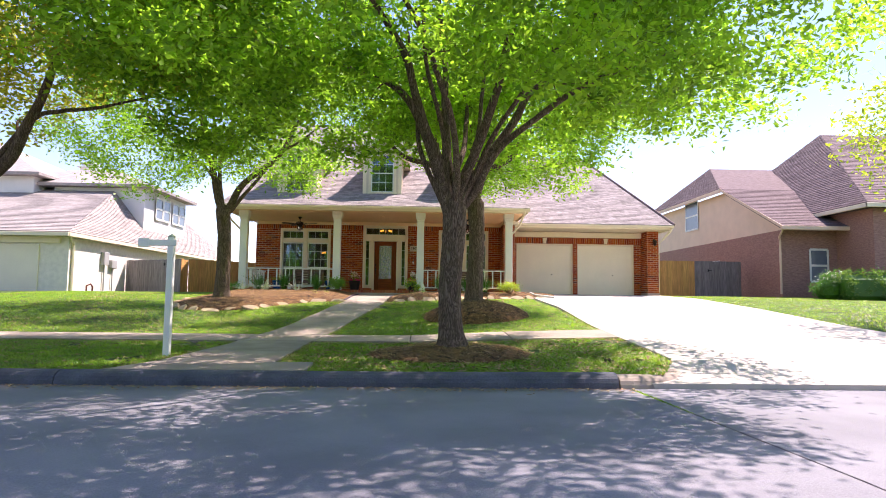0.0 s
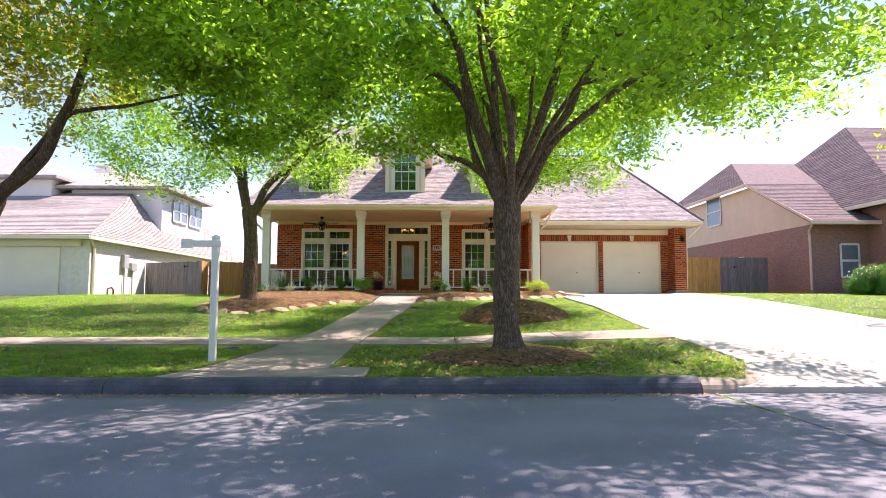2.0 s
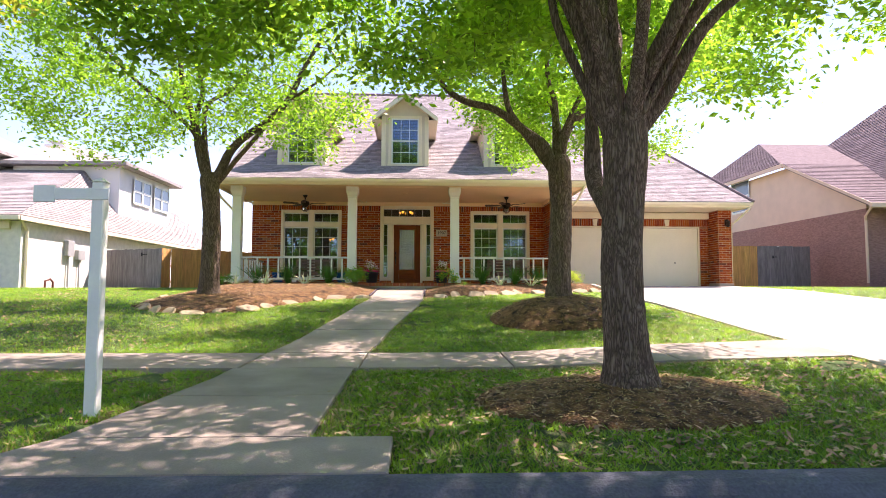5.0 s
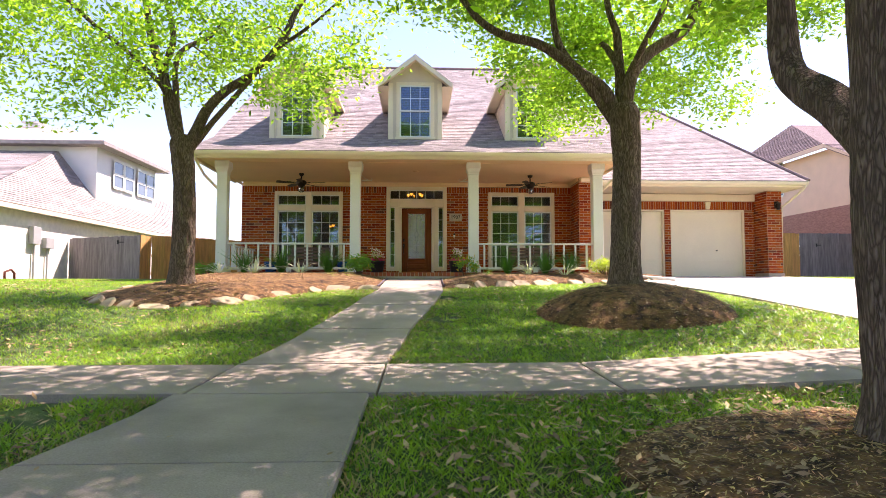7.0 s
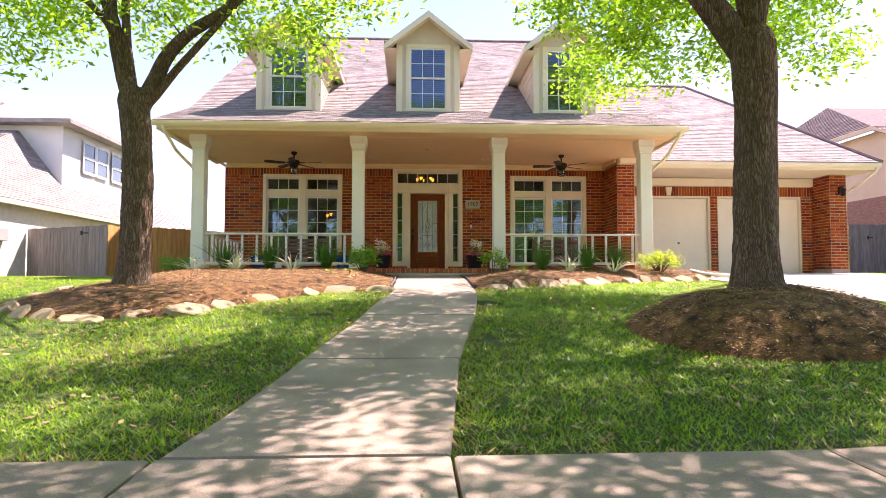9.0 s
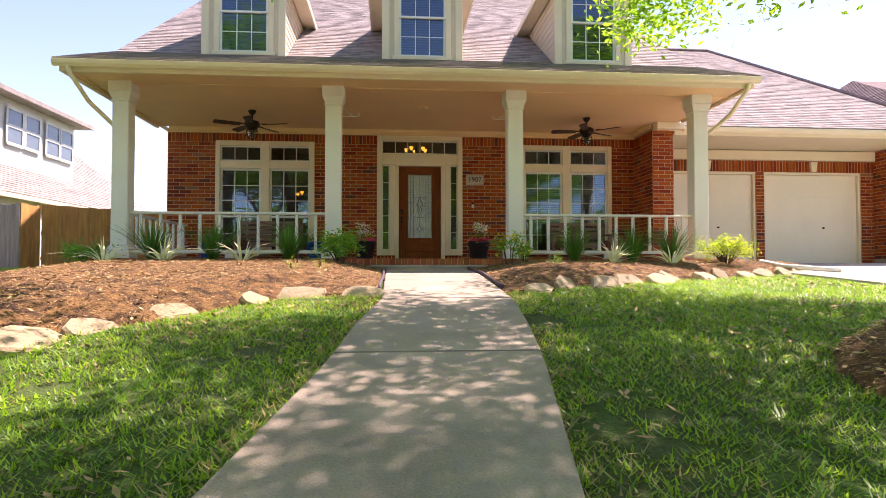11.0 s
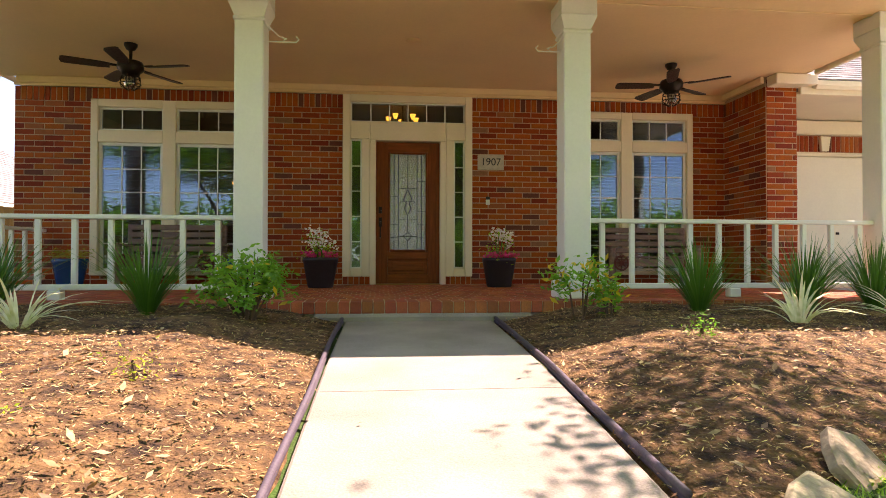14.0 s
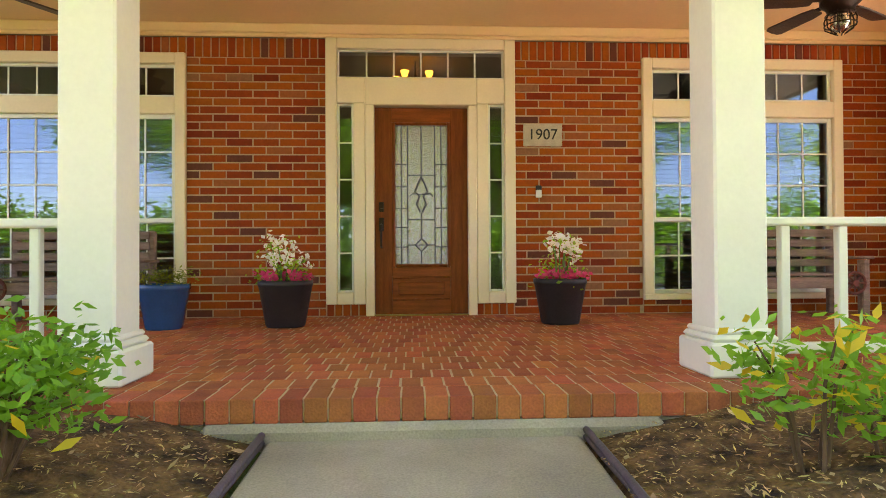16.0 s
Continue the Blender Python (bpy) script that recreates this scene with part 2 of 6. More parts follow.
M_PANEL = mat("door_panel_wood", (0.32, 0.082, 0.018), 0.45, spec=0.2, var=0.4, scale=5, bump=0.1, bscale=60, stretch=(0.6, 6, 6))
M_BRONZE = mat("dark_bronze", (0.035, 0.024, 0.018), 0.4, metal=0.7, var=0.2)
M_FANWOOD = mat("fan_blade_wood", (0.075, 0.035, 0.02), 0.45, var=0.4, scale=6, stretch=(1, 6, 1))
M_BENCH = mat("weathered_bench_wood", (0.30, 0.20, 0.16), 0.85, var=0.4, scale=6, bump=0.4, bscale=40, stretch=(0.6, 5, 5))
M_RUST = mat("rusty_iron", (0.20, 0.055, 0.035), 0.8, var=0.4, scale=20)
M_POT = mat("dark_planter", (0.028, 0.022, 0.026), 0.5, var=0.3, scale=6)
M_BLUE = mat("blue_glazed_pot", (0.006, 0.075, 0.24), 0.2, var=0.2, scale=5, spec=0.6)
M_FENCE = mat("new_cedar", (0.78, 0.42, 0.13), 0.85, var=0.35, scale=3, bump=0.3, bscale=40, stretch=(5, 5, 0.6), obj=0.12)
M_FENCEG = mat("grey_weathered_cedar", (0.36, 0.32, 0.31), 0.9, var=0.4, scale=3, bump=0.4, bscale=40, stretch=(5, 5, 0.6), obj=0.15)
M_STONE = mat("flagstone", (0.52, 0.40, 0.25), 0.9, var=0.35, scale=5, bump=0.5, bscale=40, obj=0.2)
M_EDGING = mat("purple_brown_edging", (0.14, 0.10, 0.12), 0.6, var=0.3, scale=8)
M_CAST = mat("cast_stone", (0.60, 0.53, 0.40), 0.9, var=0.2, scale=12, bump=0.4, bscale=100)
M_BLACK = mat("black_paint", (0.02, 0.02, 0.02), 0.5, var=0.1)
M_LEAD = mat("lead_came", (0.10, 0.10, 0.10), 0.45, metal=0.8, var=0.2)
# blue put into the gloss stands in for a bluer mirrored sky
M_GLASS = glass_mat("window_glass", floor=0.05, gloss_tint=(0.50, 0.72, 1.0))
M_SHADE = glass_mat("tinted_glass", (0.35, 0.4, 0.42), floor=0.2)
M_LEADGL = glass_mat("bevelled_glass", (0.62, 0.64, 0.62), 0.05, 0.6, floor=0.20)
M_BLIND = mat("blind_slats", (0.42, 0.38, 0.29), 0.6, var=0.08)
M_ROOM = mat("room_paint", (0.42, 0.33, 0.22), 0.9, var=0.1, scale=1)
M_LAMP = glow_mat("amber_lamp_glass", (1.0, 0.40, 0.04), 1.3)
M_BRASS = mat("brass_sill", (0.42, 0.29, 0.09), 0.4, metal=0.6, var=0.2)
M_PALEBRICK = mat("painted_pale_brick", (0.84, 0.78, 0.68), 0.85, var=0.15, scale=6, bump=0.3, bscale=60)
M_PINKBRICK = mat("rose_brick", (0.50, 0.27, 0.21), 0.9, var=0.35, scale=7, bump=0.4, bscale=40, stretch=(1, 1, 3))
M_WALLW = mat("white_siding", (0.80, 0.77, 0.72), 0.6, var=0.06, scale=2)
M_TANSTUC = mat("tan_siding", (0.82, 0.60, 0.43), 0.7, var=0.08, scale=2)
M_GREYBOX = mat("grey_meter_paint", (0.42, 0.42, 0.40), 0.5, var=0.15)


# ---- mesh helpers ----
class B:
    """Collects corners and faces of one mesh."""

    def __init__(self):
        self.v, self.f = [], []

    def add(self, verts, faces):
        k = len(self.v)
        self.v += [tuple(p) for p in verts]
        self.f += [tuple(i + k for i in f) for f in faces]
        return self

    def box(self, x0, x1, y0, y1, z0, z1, c=0.0, m=None):
        x0, x1, y0, y1, z0, z1 = min(x0, x1), max(x0, x1), min(y0, y1), max(y0, y1), min(z0, z1), max(z0, z1)
        if c <= 0:
            v = [(x, y, z) for z in (z0, z1) for y in (y0, y1) for x in (x0, x1)]
            f = [(0, 2, 3, 1), (4, 5, 7, 6), (0, 1, 5, 4), (1, 3, 7, 5), (3, 2, 6, 7), (2, 0, 4, 6)]
        else:
            c = min(c, 0.45 * (x1 - x0), 0.45 * (y1 - y0), 0.45 * (z1 - z0))
            v, f, idx = [], [], {}
            X, Y, Z = (x0, x1), (y0, y1), (z0, z1)
            for i in (0, 1):
                for j in (0, 1):
                    for k in (0, 1):
                        sx, sy, sz = (1, -1)[i] * c, (1, -1)[j] * c, (1, -1)[k] * c
                        for a, p in enumerate(((X[i], Y[j] + sy, Z[k] + sz), (X[i] + sx, Y[j], Z[k] + sz), (X[i] + sx, Y[j] + sy, Z[k]))):
                            idx[i, j, k, a] = len(v)
                            v.append(p)
            q = lambda *t: idx[t]
            for i in (0, 1):
                fx = [q(i, 0, 0, 0), q(i, 1, 0, 0), q(i, 1, 1, 0), q(i, 0, 1, 0)]
                fy = [q(0, i, 0, 1), q(1, i, 0, 1), q(1, i, 1, 1), q(0, i, 1, 1)]
                fz = [q(0, 0, i, 2), q(1, 0, i, 2), q(1, 1, i, 2), q(0, 1, i, 2)]
                f += [fx if i else fx[::-1], fy[::-1] if i else fy, fz if i else fz[::-1]]
            for a in (0, 1):
                for b in (0, 1):
                    s = 1 if a == b else -1
                    e1 = [q(a, b, 0, 0), q(a, b, 1, 0), q(a, b, 1, 1), q(a, b, 0, 1)]
                    e2 = [q(a, 0, b, 0), q(a, 0, b, 2), q(a, 1, b, 2), q(a, 1, b, 0)]
                    e3 = [q(0, a, b, 1), q(1, a, b, 1), q(1, a, b, 2), q(0, a, b, 2)]
                    f += [(e1 if s < 0 else e1[::-1])[::-1], (e2 if s < 0 else e2[::-1])[::-1], (e3 if s < 0 else e3[::-1])[::-1]]
                    for k in (0, 1):
                        f.append([q(a, b, k, 0), q(a, b, k, 1), q(a, b, k, 2)][::1 if (a + b + k) % 2 else -1])
        if m is not None:
            v = [tuple(m @ Vector(p)) for p in v]
        return self.add(v, f)

    def tube(self, pts, rad, n=8, cap=True, wob=0.0):
        pts = [Vector(p) for p in pts]
        rad = rad if hasattr(rad, "__len__") else [rad] * len(pts)
        v, f, side = [], [], None
        for i, p in enumerate(pts):
            d = (pts[min(i + 1, len(pts) - 1)] - pts[max(i - 1, 0)]).normalized()
            if side is None:
                side = d.orthogonal().normalized()
            side = (side - d * side.dot(d)).normalized()
            up = d.cross(side)
            for k in range(n):
                a = 2 * math.pi * k / n
                r = rad[i] * (1 + (wob * noise.noise((p * 2.3 + Vector((math.cos(a), math.sin(a), 0)) * 1.7)) if wob else 0))
                v.append(p + side * (r * math.cos(a)) + up * (r * math.sin(a)))
        for i in range(len(pts) - 1):
            for k in range(n):
                f.append((i * n + k, i * n + (k + 1) % n, (i + 1) * n + (k + 1) % n, (i + 1) * n + k))
        if cap:
            f.append(tuple(range(n))[::-1])
            f.append(tuple(range((len(pts) - 1) * n, len(pts) * n)))
        return self.add(v, f)

    def lathe(self, prof, n=20, at=(0, 0, 0), square=0.0):
        v, f = [], []
        for r, z in prof:
            for k in range(n):
                a = 2 * math.pi * (k + 0.5) / n
                q = r / max(abs(math.cos(a)), abs(math.sin(a))) if square else r
                rr = r + (q - r) * square
                v.append((at[0] + rr * math.cos(a), at[1] + rr * math.sin(a), at[2] + z))
        for i in range(len(prof) - 1):
            for k in range(n):
                f.append((i * n + k, i * n + (k + 1) % n, (i + 1) * n + (k + 1) % n, (i + 1) * n + k))
        f.append(tuple(range(n))[::-1])
        f.append(tuple(range((len(prof) - 1) * n, len(prof) * n)))
        return self.add(v, f)

    def prism(self, outline, z0, z1):
        """An upright slab; z0 and z1 are heights or functions of x, y."""
        n = len(outline)
        h = lambda z, p: z(*p) if callable(z) else z
        v = [(x, y, h(z0, (x, y))) for x, y in outline] + [(x, y, h(z1, (x, y))) for x, y in outline]
        f = [tuple(range(n))[::-1], tuple(range(n, 2 * n))] + [(i, (i + 1) % n, (i + 1) % n + n, i + n) for i in range(n)]
        return self.add(v, f)


def obj(name, b, material, smooth=False):
    me = bpy.data.meshes.new(name)
    me.from_pydata(b.v, [], b.f)
    me.materials.append(material)
    if smooth:
        me.polygons.foreach_set("use_smooth", [True] * len(me.polygons))
    me.update()
    return new(name, me)


def part(name, b, material, parent, label="", smooth=False):
    o = obj(name, b, material, smooth)
    o.parent = parent
    if label:
        tagged(o, label)
    return o


def thing(name, label, category, at=(0, 0, 0), group="", kind=""):
    o = new(name)
    o.location = at
    o.empty_display_size = 0.1
    return tagged(o, label, category, group, kind)


def shell(name, b, material, label, category, kind="structure", group="", smooth=False):
    return tagged(obj(name, b, material, smooth), label, category, group, kind)


def quads(name, P, U, W, material, tri=False):
    """Many small leaves or blades: centres P, half-lengths U, half-widths W."""
    n = len(P)
    if tri:
        v = np.stack([P - W, P + W, P + U], 1).reshape(-1, 3)
        f = np.arange(3 * n).reshape(-1, 3)
    else:
        v = np.stack([P - U, P + W * 0.9 - U * 0.1, P + U, P - W * 0.9 - U * 0.1], 1).reshape(-1, 3)
        f = np.arange(4 * n).reshape(-1, 4)
    me = bpy.data.meshes.new(name)
    k = f.shape[1]
    me.vertices.add(len(v))
    me.vertices.foreach_set("co", v.astype(np.float32).ravel())
    me.loops.add(f.size)
    me.loops.foreach_set("vertex_index", f.astype(np.int32).ravel())
    me.polygons.add(n)
    me.polygons.foreach_set("loop_start", np.arange(0, f.size, k, dtype=np.int32))
    me.materials.append(material)
    me.update(calc_edges=True)
    me.validate()
    return new(name, me)


rng = np.random.default_rng(7)


def unit(n, flat=0.0):
    d = rng.normal(size=(n, 3))
    d[:, 2] *= 1 - flat
    return d / np.linalg.norm(d, axis=1)[:, None]


def leaves(name, C, spread, per, size, material, ratio=0.5, flat=0.35):
    """Clumps of leaves round the centres C."""
    C = np.repeat(np.asarray(C), per, 0)
    P = C + rng.normal(size=C.shape) * np.asarray(spread)
    U = unit(len(P), flat) * (size * rng.uniform(0.6, 1.2, (len(P), 1)))
    W = np.cross(U, unit(len(P)))
    W *= (ratio * np.linalg.norm(U, axis=1) / (np.linalg.norm(W, axis=1) + 1e-9))[:, None]
    return quads(name, P, U, W, material)


# ---- ground ----
CENTRE = [(-60, -1.2), (-19.5, -1.215), (-18.2, -1.16), (-16, -1.095), (-14.3, -1.04), (-13.4, -0.99), (-12.5, -0.915), (-11.7, -0.82),
          (-10.4, -0.66), (-8.15, -0.44), (-5.7, -0.26), (-3.5, -0.19), (0, -0.17), (30, 0.05), (400, 0.05)]
DRIVE = [(-60, -1.2), (-18.4, -1.17), (-17.9, -1.12), (-13.4, -0.82), (-9, -0.5), (-4, -0.2), (0, -0.066), (1, -0.06), (30, 0.05), (400, 0.05)]


def lerp(P, y):
    for (a, u), (b, v) in zip(P, P[1:]):
        if y <= b:
            return u + (v - u) * (y - a) / (b - a)
    return P[-1][1]


def G(x, y):
    k = min(1, max(0, (x - 1.0) / 4.0))
    k = k * k * (3 - 2 * k)
    return lerp(CENTRE, y) * (1 - k) + lerp(DRIVE, y) * k


def street(y):
    return -1.33 + 0.06 * min(1, max(0, (-19.1 - y) / 4)) if y > -24 else -1.33 + 0.06 * min(1, max(0, (y + 29.2) / 4))


def side(P, y):
    """x on an edge given as (y, x), from the house down to the street."""
    Q = sorted(P)
    return lerp(Q, y) if y >= Q[0][0] else Q[0][1]


WALK_L = [(-3.62, -0.71), (-8.2, -0.71), (-9.4, -0.88), (-10.5, -0.97), (-12.15, -1.25), (-14.25, -1.5)]
WALK_R = [(-3.62, 0.62), (-8.2, 0.50), (-9.4, 0.38), (-10.5, 0.23), (-12.15, -0.05), (-14.25, -0.25)]
DRIVE_L = [(1, 5.5), (-3.5, 5.6), (-9, 5.55), (-13.5, 5.25), (-17.8, 5.25)]
DRIVE_R = [(1, 12.0), (-5, 11.8), (-12.9, 11.1), (-16.5, 11.1), (-19.3, 13.0)]


def bed(x, y):
    """Height of the mulch above the lawn: two planted beds and rings round the oaks."""
    h = 0.0
    for cx, cy, rx, ry, top in ((2.99, -11.25, 1.32, 1.30, 0.40), (2.11, -17.1, 1.25, 0.95, 0.14), (-7.2, -15.9, 1.0, 0.8, 0.1)):
        r = math.hypot((x - cx) / rx, (y - cy) / ry)
        if r < 1:
            h = max(h, top * (1 - r * r) ** 0.8 + 0.01)
    if -5.5 < x < side(WALK_L, y) and -10.7 < y < -3.55:
        edge = -7.85 if x > -1.55 else -7.85 + (x + 1.55) * 1.5 if x > -3.2 else -10.33 + 0.6 * max(0, -4.1 - x) ** 1.6
        d = min(y - edge, side(WALK_L, y) - 0.012 - x, x + 5.45)
        if d > 0:
            h = max(h, 0.02 + 0.17 * min(1, d / 0.9))
    if 0.4 < x < 6.6 and -7.8 < y < -3.55:
        edge = -7.5 + 0.58 * (x - 0.7)
        d = min(y - edge, x - side(WALK_R, y) - 0.012)
        if d > 0:
            h = max(h, 0.02 + 0.15 * min(1, d / 0.9))
    return h


def paved(x, y):
    if -15.45 < y < -14.25:
        return True
    if -14.25 <= y < -3.5 and side(WALK_L, y) < x < side(WALK_R, y):
        return True
    if side(DRIVE_L, y) < x < side(DRIVE_R, y) and -19.4 < y < 1:
        return True
    if -18.9 < y <= -15.45 and -1.65 - 0.25 * max(0, -y - 16.5) / 1.6 - max(0, -18.3 - y) * 0.6 < x < (-0.28 if y > -18.2 else 0.25):
        return True
    if 3.9 < x < 5.3 and y < -17.75 and (x - 4.0) ** 2 / 1.5 + 0 > (y + 17.75) ** 2 * 0 + (1.2 - 1.2 * min(1, (-17.75 - y) / 1.1)) ** 2:
        return x > 5.25 - 0.5 * max(0, -17.75 - y)
    return False


# ---- the large structure ----
def axis(lo, hi, mid0, mid1, step, far=6):
    a = list(np.linspace(lo, mid0, far, endpoint=False)) + list(np.arange(mid0, mid1, step)) + list(np.linspace(mid1, hi, far))
    return sorted(set(round(float(q), 3) for q in a))


def lay_ground():
    xs = axis(-400, 400, -14, 16, 0.3)
    ys = [q for q in axis(-400, 400, -19.2, 3, 0.2) if not (-31 < q < -18.95)] + [-29.3, -29.0, -19.3, -19.02]
    ys = sorted(ys)
    b = B()
    for y in ys:
        for x in xs:
            if -29.2 < y < -19.0:
                z = -1.5
            elif y <= -29.2:
                z = -1.16
            else:
                z = G(x, y) - 0.012
                if side(DRIVE_L, y) - 1.2 < x < side(DRIVE_R, y) + 0.4 and y < -17.4:
                    z -= 0.35
                elif paved(x, y):
                    z -= 0.03
            b.v.append((x, y, z))
    n = len(xs)
    for j in range(len(ys) - 1):
        for i in range(n - 1):
            b.f.append((j * n + i, j * n + i + 1, (j + 1) * n + i + 1, (j + 1) * n + i))
    shell("ground", b, M_LAWN, "green lawn soil rolling gently up to the house", "lawn", smooth=True)


lay_ground()

# street of cast concrete panels
road = thing("road", "worn grey concrete street with joints and cracks", "road", kind="structure")
for x0 in np.arange(-67.8, 64, 12.0):
    for ya, yb in ((-24.01, -19.06), (-29.2, -24.03)):
        b = B()
        rows = np.linspace(ya, yb, 6)
        for y in rows:
            for x in (x0 + 0.008, x0 + 11.992):
                b.v.append((x, y, street(y)))
        for j in range(5):
            b.f.append((2 * j, 2 * j + 1, 2 * j + 3, 2 * j + 2))
        part("slab", b, M_ROAD, road)
b = B()
b.box(-60, 66, -29.2, -19.0, -1.5, -1.36)
part("road_base", b, M_KERB, road)


def slab(parent, L, R, ya, yb, z, material, name="slab", steps=6):
    """One cast slab between two edges, following the ground."""
    b = B()
    rows = np.linspace(ya, yb, steps)
    for y in rows:
        a, c = L(y), R(y)
        b.v += [(a, y, z(a, y) - 0.13), (a, y, z(a, y) - 0.008), (a + 0.012, y, z(a, y)), (c - 0.012, y, z(c, y)), (c, y, z(c, y) - 0.008), (c, y, z(c, y) - 0.13)]
    for j in range(steps - 1):
        for k in range(5):
            b.f.append((6 * j + k, 6 * j + 6 + k, 6 * j + 7 + k, 6 * j + 1 + k))
    for j in (0, steps - 1):
        b.f.append(tuple(range(6 * j, 6 * j + 6))[::1 if j == 0 else -1])
    return part(name, b, material, parent)


def top(x, y):
    return G(x, y) + 0.022


walkway = thing("walkway", "pale concrete front walk in cast slabs", "walkway", kind="structure")
marks = [-3.62, -6.1, -8.22, -10.3, -12.18, -14.24]
for a, c in zip(marks, marks[1:]):
    slab(walkway, lambda y: side(WALK_L, y), lambda y: side(WALK_R, y), a - (0.003 if a == -6.1 else 0.016), c + (0.003 if c == -6.1 else 0.016), top, M_CONC)
for a, c in ((-15.46, -16.9), (-16.9, -18.2)):
    slab(walkway, lambda y: -1.58 - 0.25 * max(0, -y - 16.0) / 2.2, lambda y: -0.29, a - 0.008, c + 0.008, top, M_CONC)
slab(walkway, lambda y: -1.83 - 0.5 * (-18.2 - y), lambda y: 0.24, -18.21, -18.88, top, M_CONC)
sidewalk = thing("sidewalk", "pale concrete sidewalk slabs crossing the yard", "sidewalk", kind="structure")
cuts = [-40, -34, -28, -22, -16, -10.5, -6.0, -1.52, -0.24, 1.45, 3.3, 5.24]
for a, c in zip(cuts, cuts[1:]):
    slab(sidewalk, lambda y: a + 0.008, lambda y: c - 0.008, -14.26, -15.44, top, M_CONC)
for a, c in ((11.1, 16), (16, 22), (22, 30), (30, 40)):
    slab(sidewalk, lambda y: a + 0.008, lambda y: c - 0.008, -14.26, -15.44, top, M_CONC)


def drive_top(x, y):
    z = lerp(DRIVE, y) + 0.02
    return z if y > -17.7 else z + (y + 17.7) * 0.085


driveway = thing("driveway", "bright broad concrete driveway in large slabs", "driveway", kind="structure")
marks = [0.47, -1.4, -5.2, -9.2, -13.3, -17.7]
for a, c in zip(marks, marks[1:]):
    mid = lambda y: 0.5 * (side(DRIVE_L, y) + side(DRIVE_R, y))
    slab(driveway, lambda y: side(DRIVE_L, y), lambda y: mid(y) - 0.006, a - 0.006, c + 0.006, drive_top, M_DRIVE)
    slab(driveway, lambda y: mid(y) + 0.006, lambda y: side(DRIVE_R, y), a - 0.006, c + 0.006, drive_top, M_DRIVE)
slab(driveway, lambda y: 5.25 - 0.62 * (-17.7 - y) ** 1.3, lambda y: side(DRIVE_R, y), -17.71, -19.06, drive_top, M_DRIVE, steps=10)

# kerb: a rounded concrete lip that turns into the driveway
kerb = thing("kerb", "dark stained rounded concrete kerb along the street", "kerb", kind="structure")
PROF = [(-0.05, -0.32), (-0.05, -0.15), (-0.043, -0.10), (-0.02, -0.052), (0.02, -0.018), (0.07, 0.0), (0.13, 0.006), (0.20, 0.004), (0.24, -0.012), (0.24, -0.32)]


def kerb_run(pts, low=0.0):
    b = B()
    n = len(PROF)
    for i, (x, y, drop) in enumerate(pts):
        xa, ya, _ = pts[max(i - 1, 0)]
        xb, yb, _ = pts[min(i + 1, len(pts) - 1)]
        d = Vector((xb - xa, yb - ya)).normalized()
        nx, ny = -d.y, d.x
        for u, w in PROF:
            z = G(x, y + 0.2) + 0.015 + w - (drop if w > -0.2 else 0)
            b.v.append((x + nx * u, y + ny * u, z))
    for i in range(len(pts) - 1):
        for k in range(n - 1):
            b.f.append((i * n + k, (i + 1) * n + k, (i + 1) * n + k + 1, i * n + k + 1))
    b.f.append(tuple(range(n))[::-1])
    b.f.append(tuple(range((len(pts) - 1) * n, len(pts) * n)))
    return b


joints = [-60, -40, -24, -15, -9, -2.6, 4.05]
for a, c in zip(joints, joints[1:]):
    part("kerb_stone", kerb_run([(x, -19.10, 0) for x in np.linspace(a + 0.006, c - 0.006, 6)]), M_KERB, kerb)
turn = [(4.06 + 1.25 * math.sin(q), -19.10 + 1.35 * (1 - math.cos(q)), 0.02 + 0.035 * q) for q in np.linspace(0, 1.45, 12)]
part("kerb_stone", kerb_run(turn), M_CONC, kerb, "paler kerb return at the driveway")
part("kerb_stone", kerb_run([(x, -19.10, 0) for x in np.linspace(13.2, 60, 6)]), M_KERB, kerb)


# ---- house shell ----
CO, BL, TH = 0.082, 0.264, 0.007     # brick course, brick length with joint, how far bricks stand proud
BRICKS = []                          # laid at the end of the file


def brick_panel(parent, u0, u1, z0, z1, place, single=False, soldier=False):
    """Notes a rectangle of brickwork; place(u, depth, z) gives the world point."""
    BRICKS.append((parent, u0, u1, z0, z1, place, single, soldier))


def front(y0):
    return lambda u, d, z: (u, y0 - d, z)


def facing_left(x0):
    return lambda u, d, z: (x0 - d, u, z)


def facing_right(x0):
    return lambda u, d, z: (x0 + d, u, z)


def wall(name, x0, x1, y0, y1, z0, z1, label="red brick wall with pale mortar"):
    b = B()
    b.box(x0, x1, y0, y1, z0, z1)
    return shell(name, b, M_MORTAR, label, "wall")


FL, FR, TOPW = -5.54, 4.98, 2.82
WIN = ((-4.508, -2.357), (2.300, 4.450))
WZ0, WZ1 = 0.17, 2.655
wl = wall("wall_front_1", FL, WIN[0][0], 0, 0.25, -0.2, TOPW)
wm = wall("wall_front_2", WIN[0][1], -0.965, 0, 0.25, -0.2, TOPW)
wr = wall("wall_front_3", 0.950, WIN[1][0], 0, 0.25, -0.2, TOPW)
we = wall("wall_front_4", WIN[1][1], FR, 0, 0.25, -0.2, TOPW)
for i, (a, c) in enumerate(WIN):
    lo = wall("wall_sill_%d" % (i + 1), a, c, 0, 0.25, -0.2, WZ0, "red brick below the window")
    hi = wall("wall_head_%d" % (i + 1), a, c, 0, 0.25, WZ1, TOPW, "upright red bricks above the window")
    brick_panel(lo, a, c, 0.0, WZ0, front(0))
    brick_panel(hi, a, c, WZ1, TOPW, front(0), soldier=True)
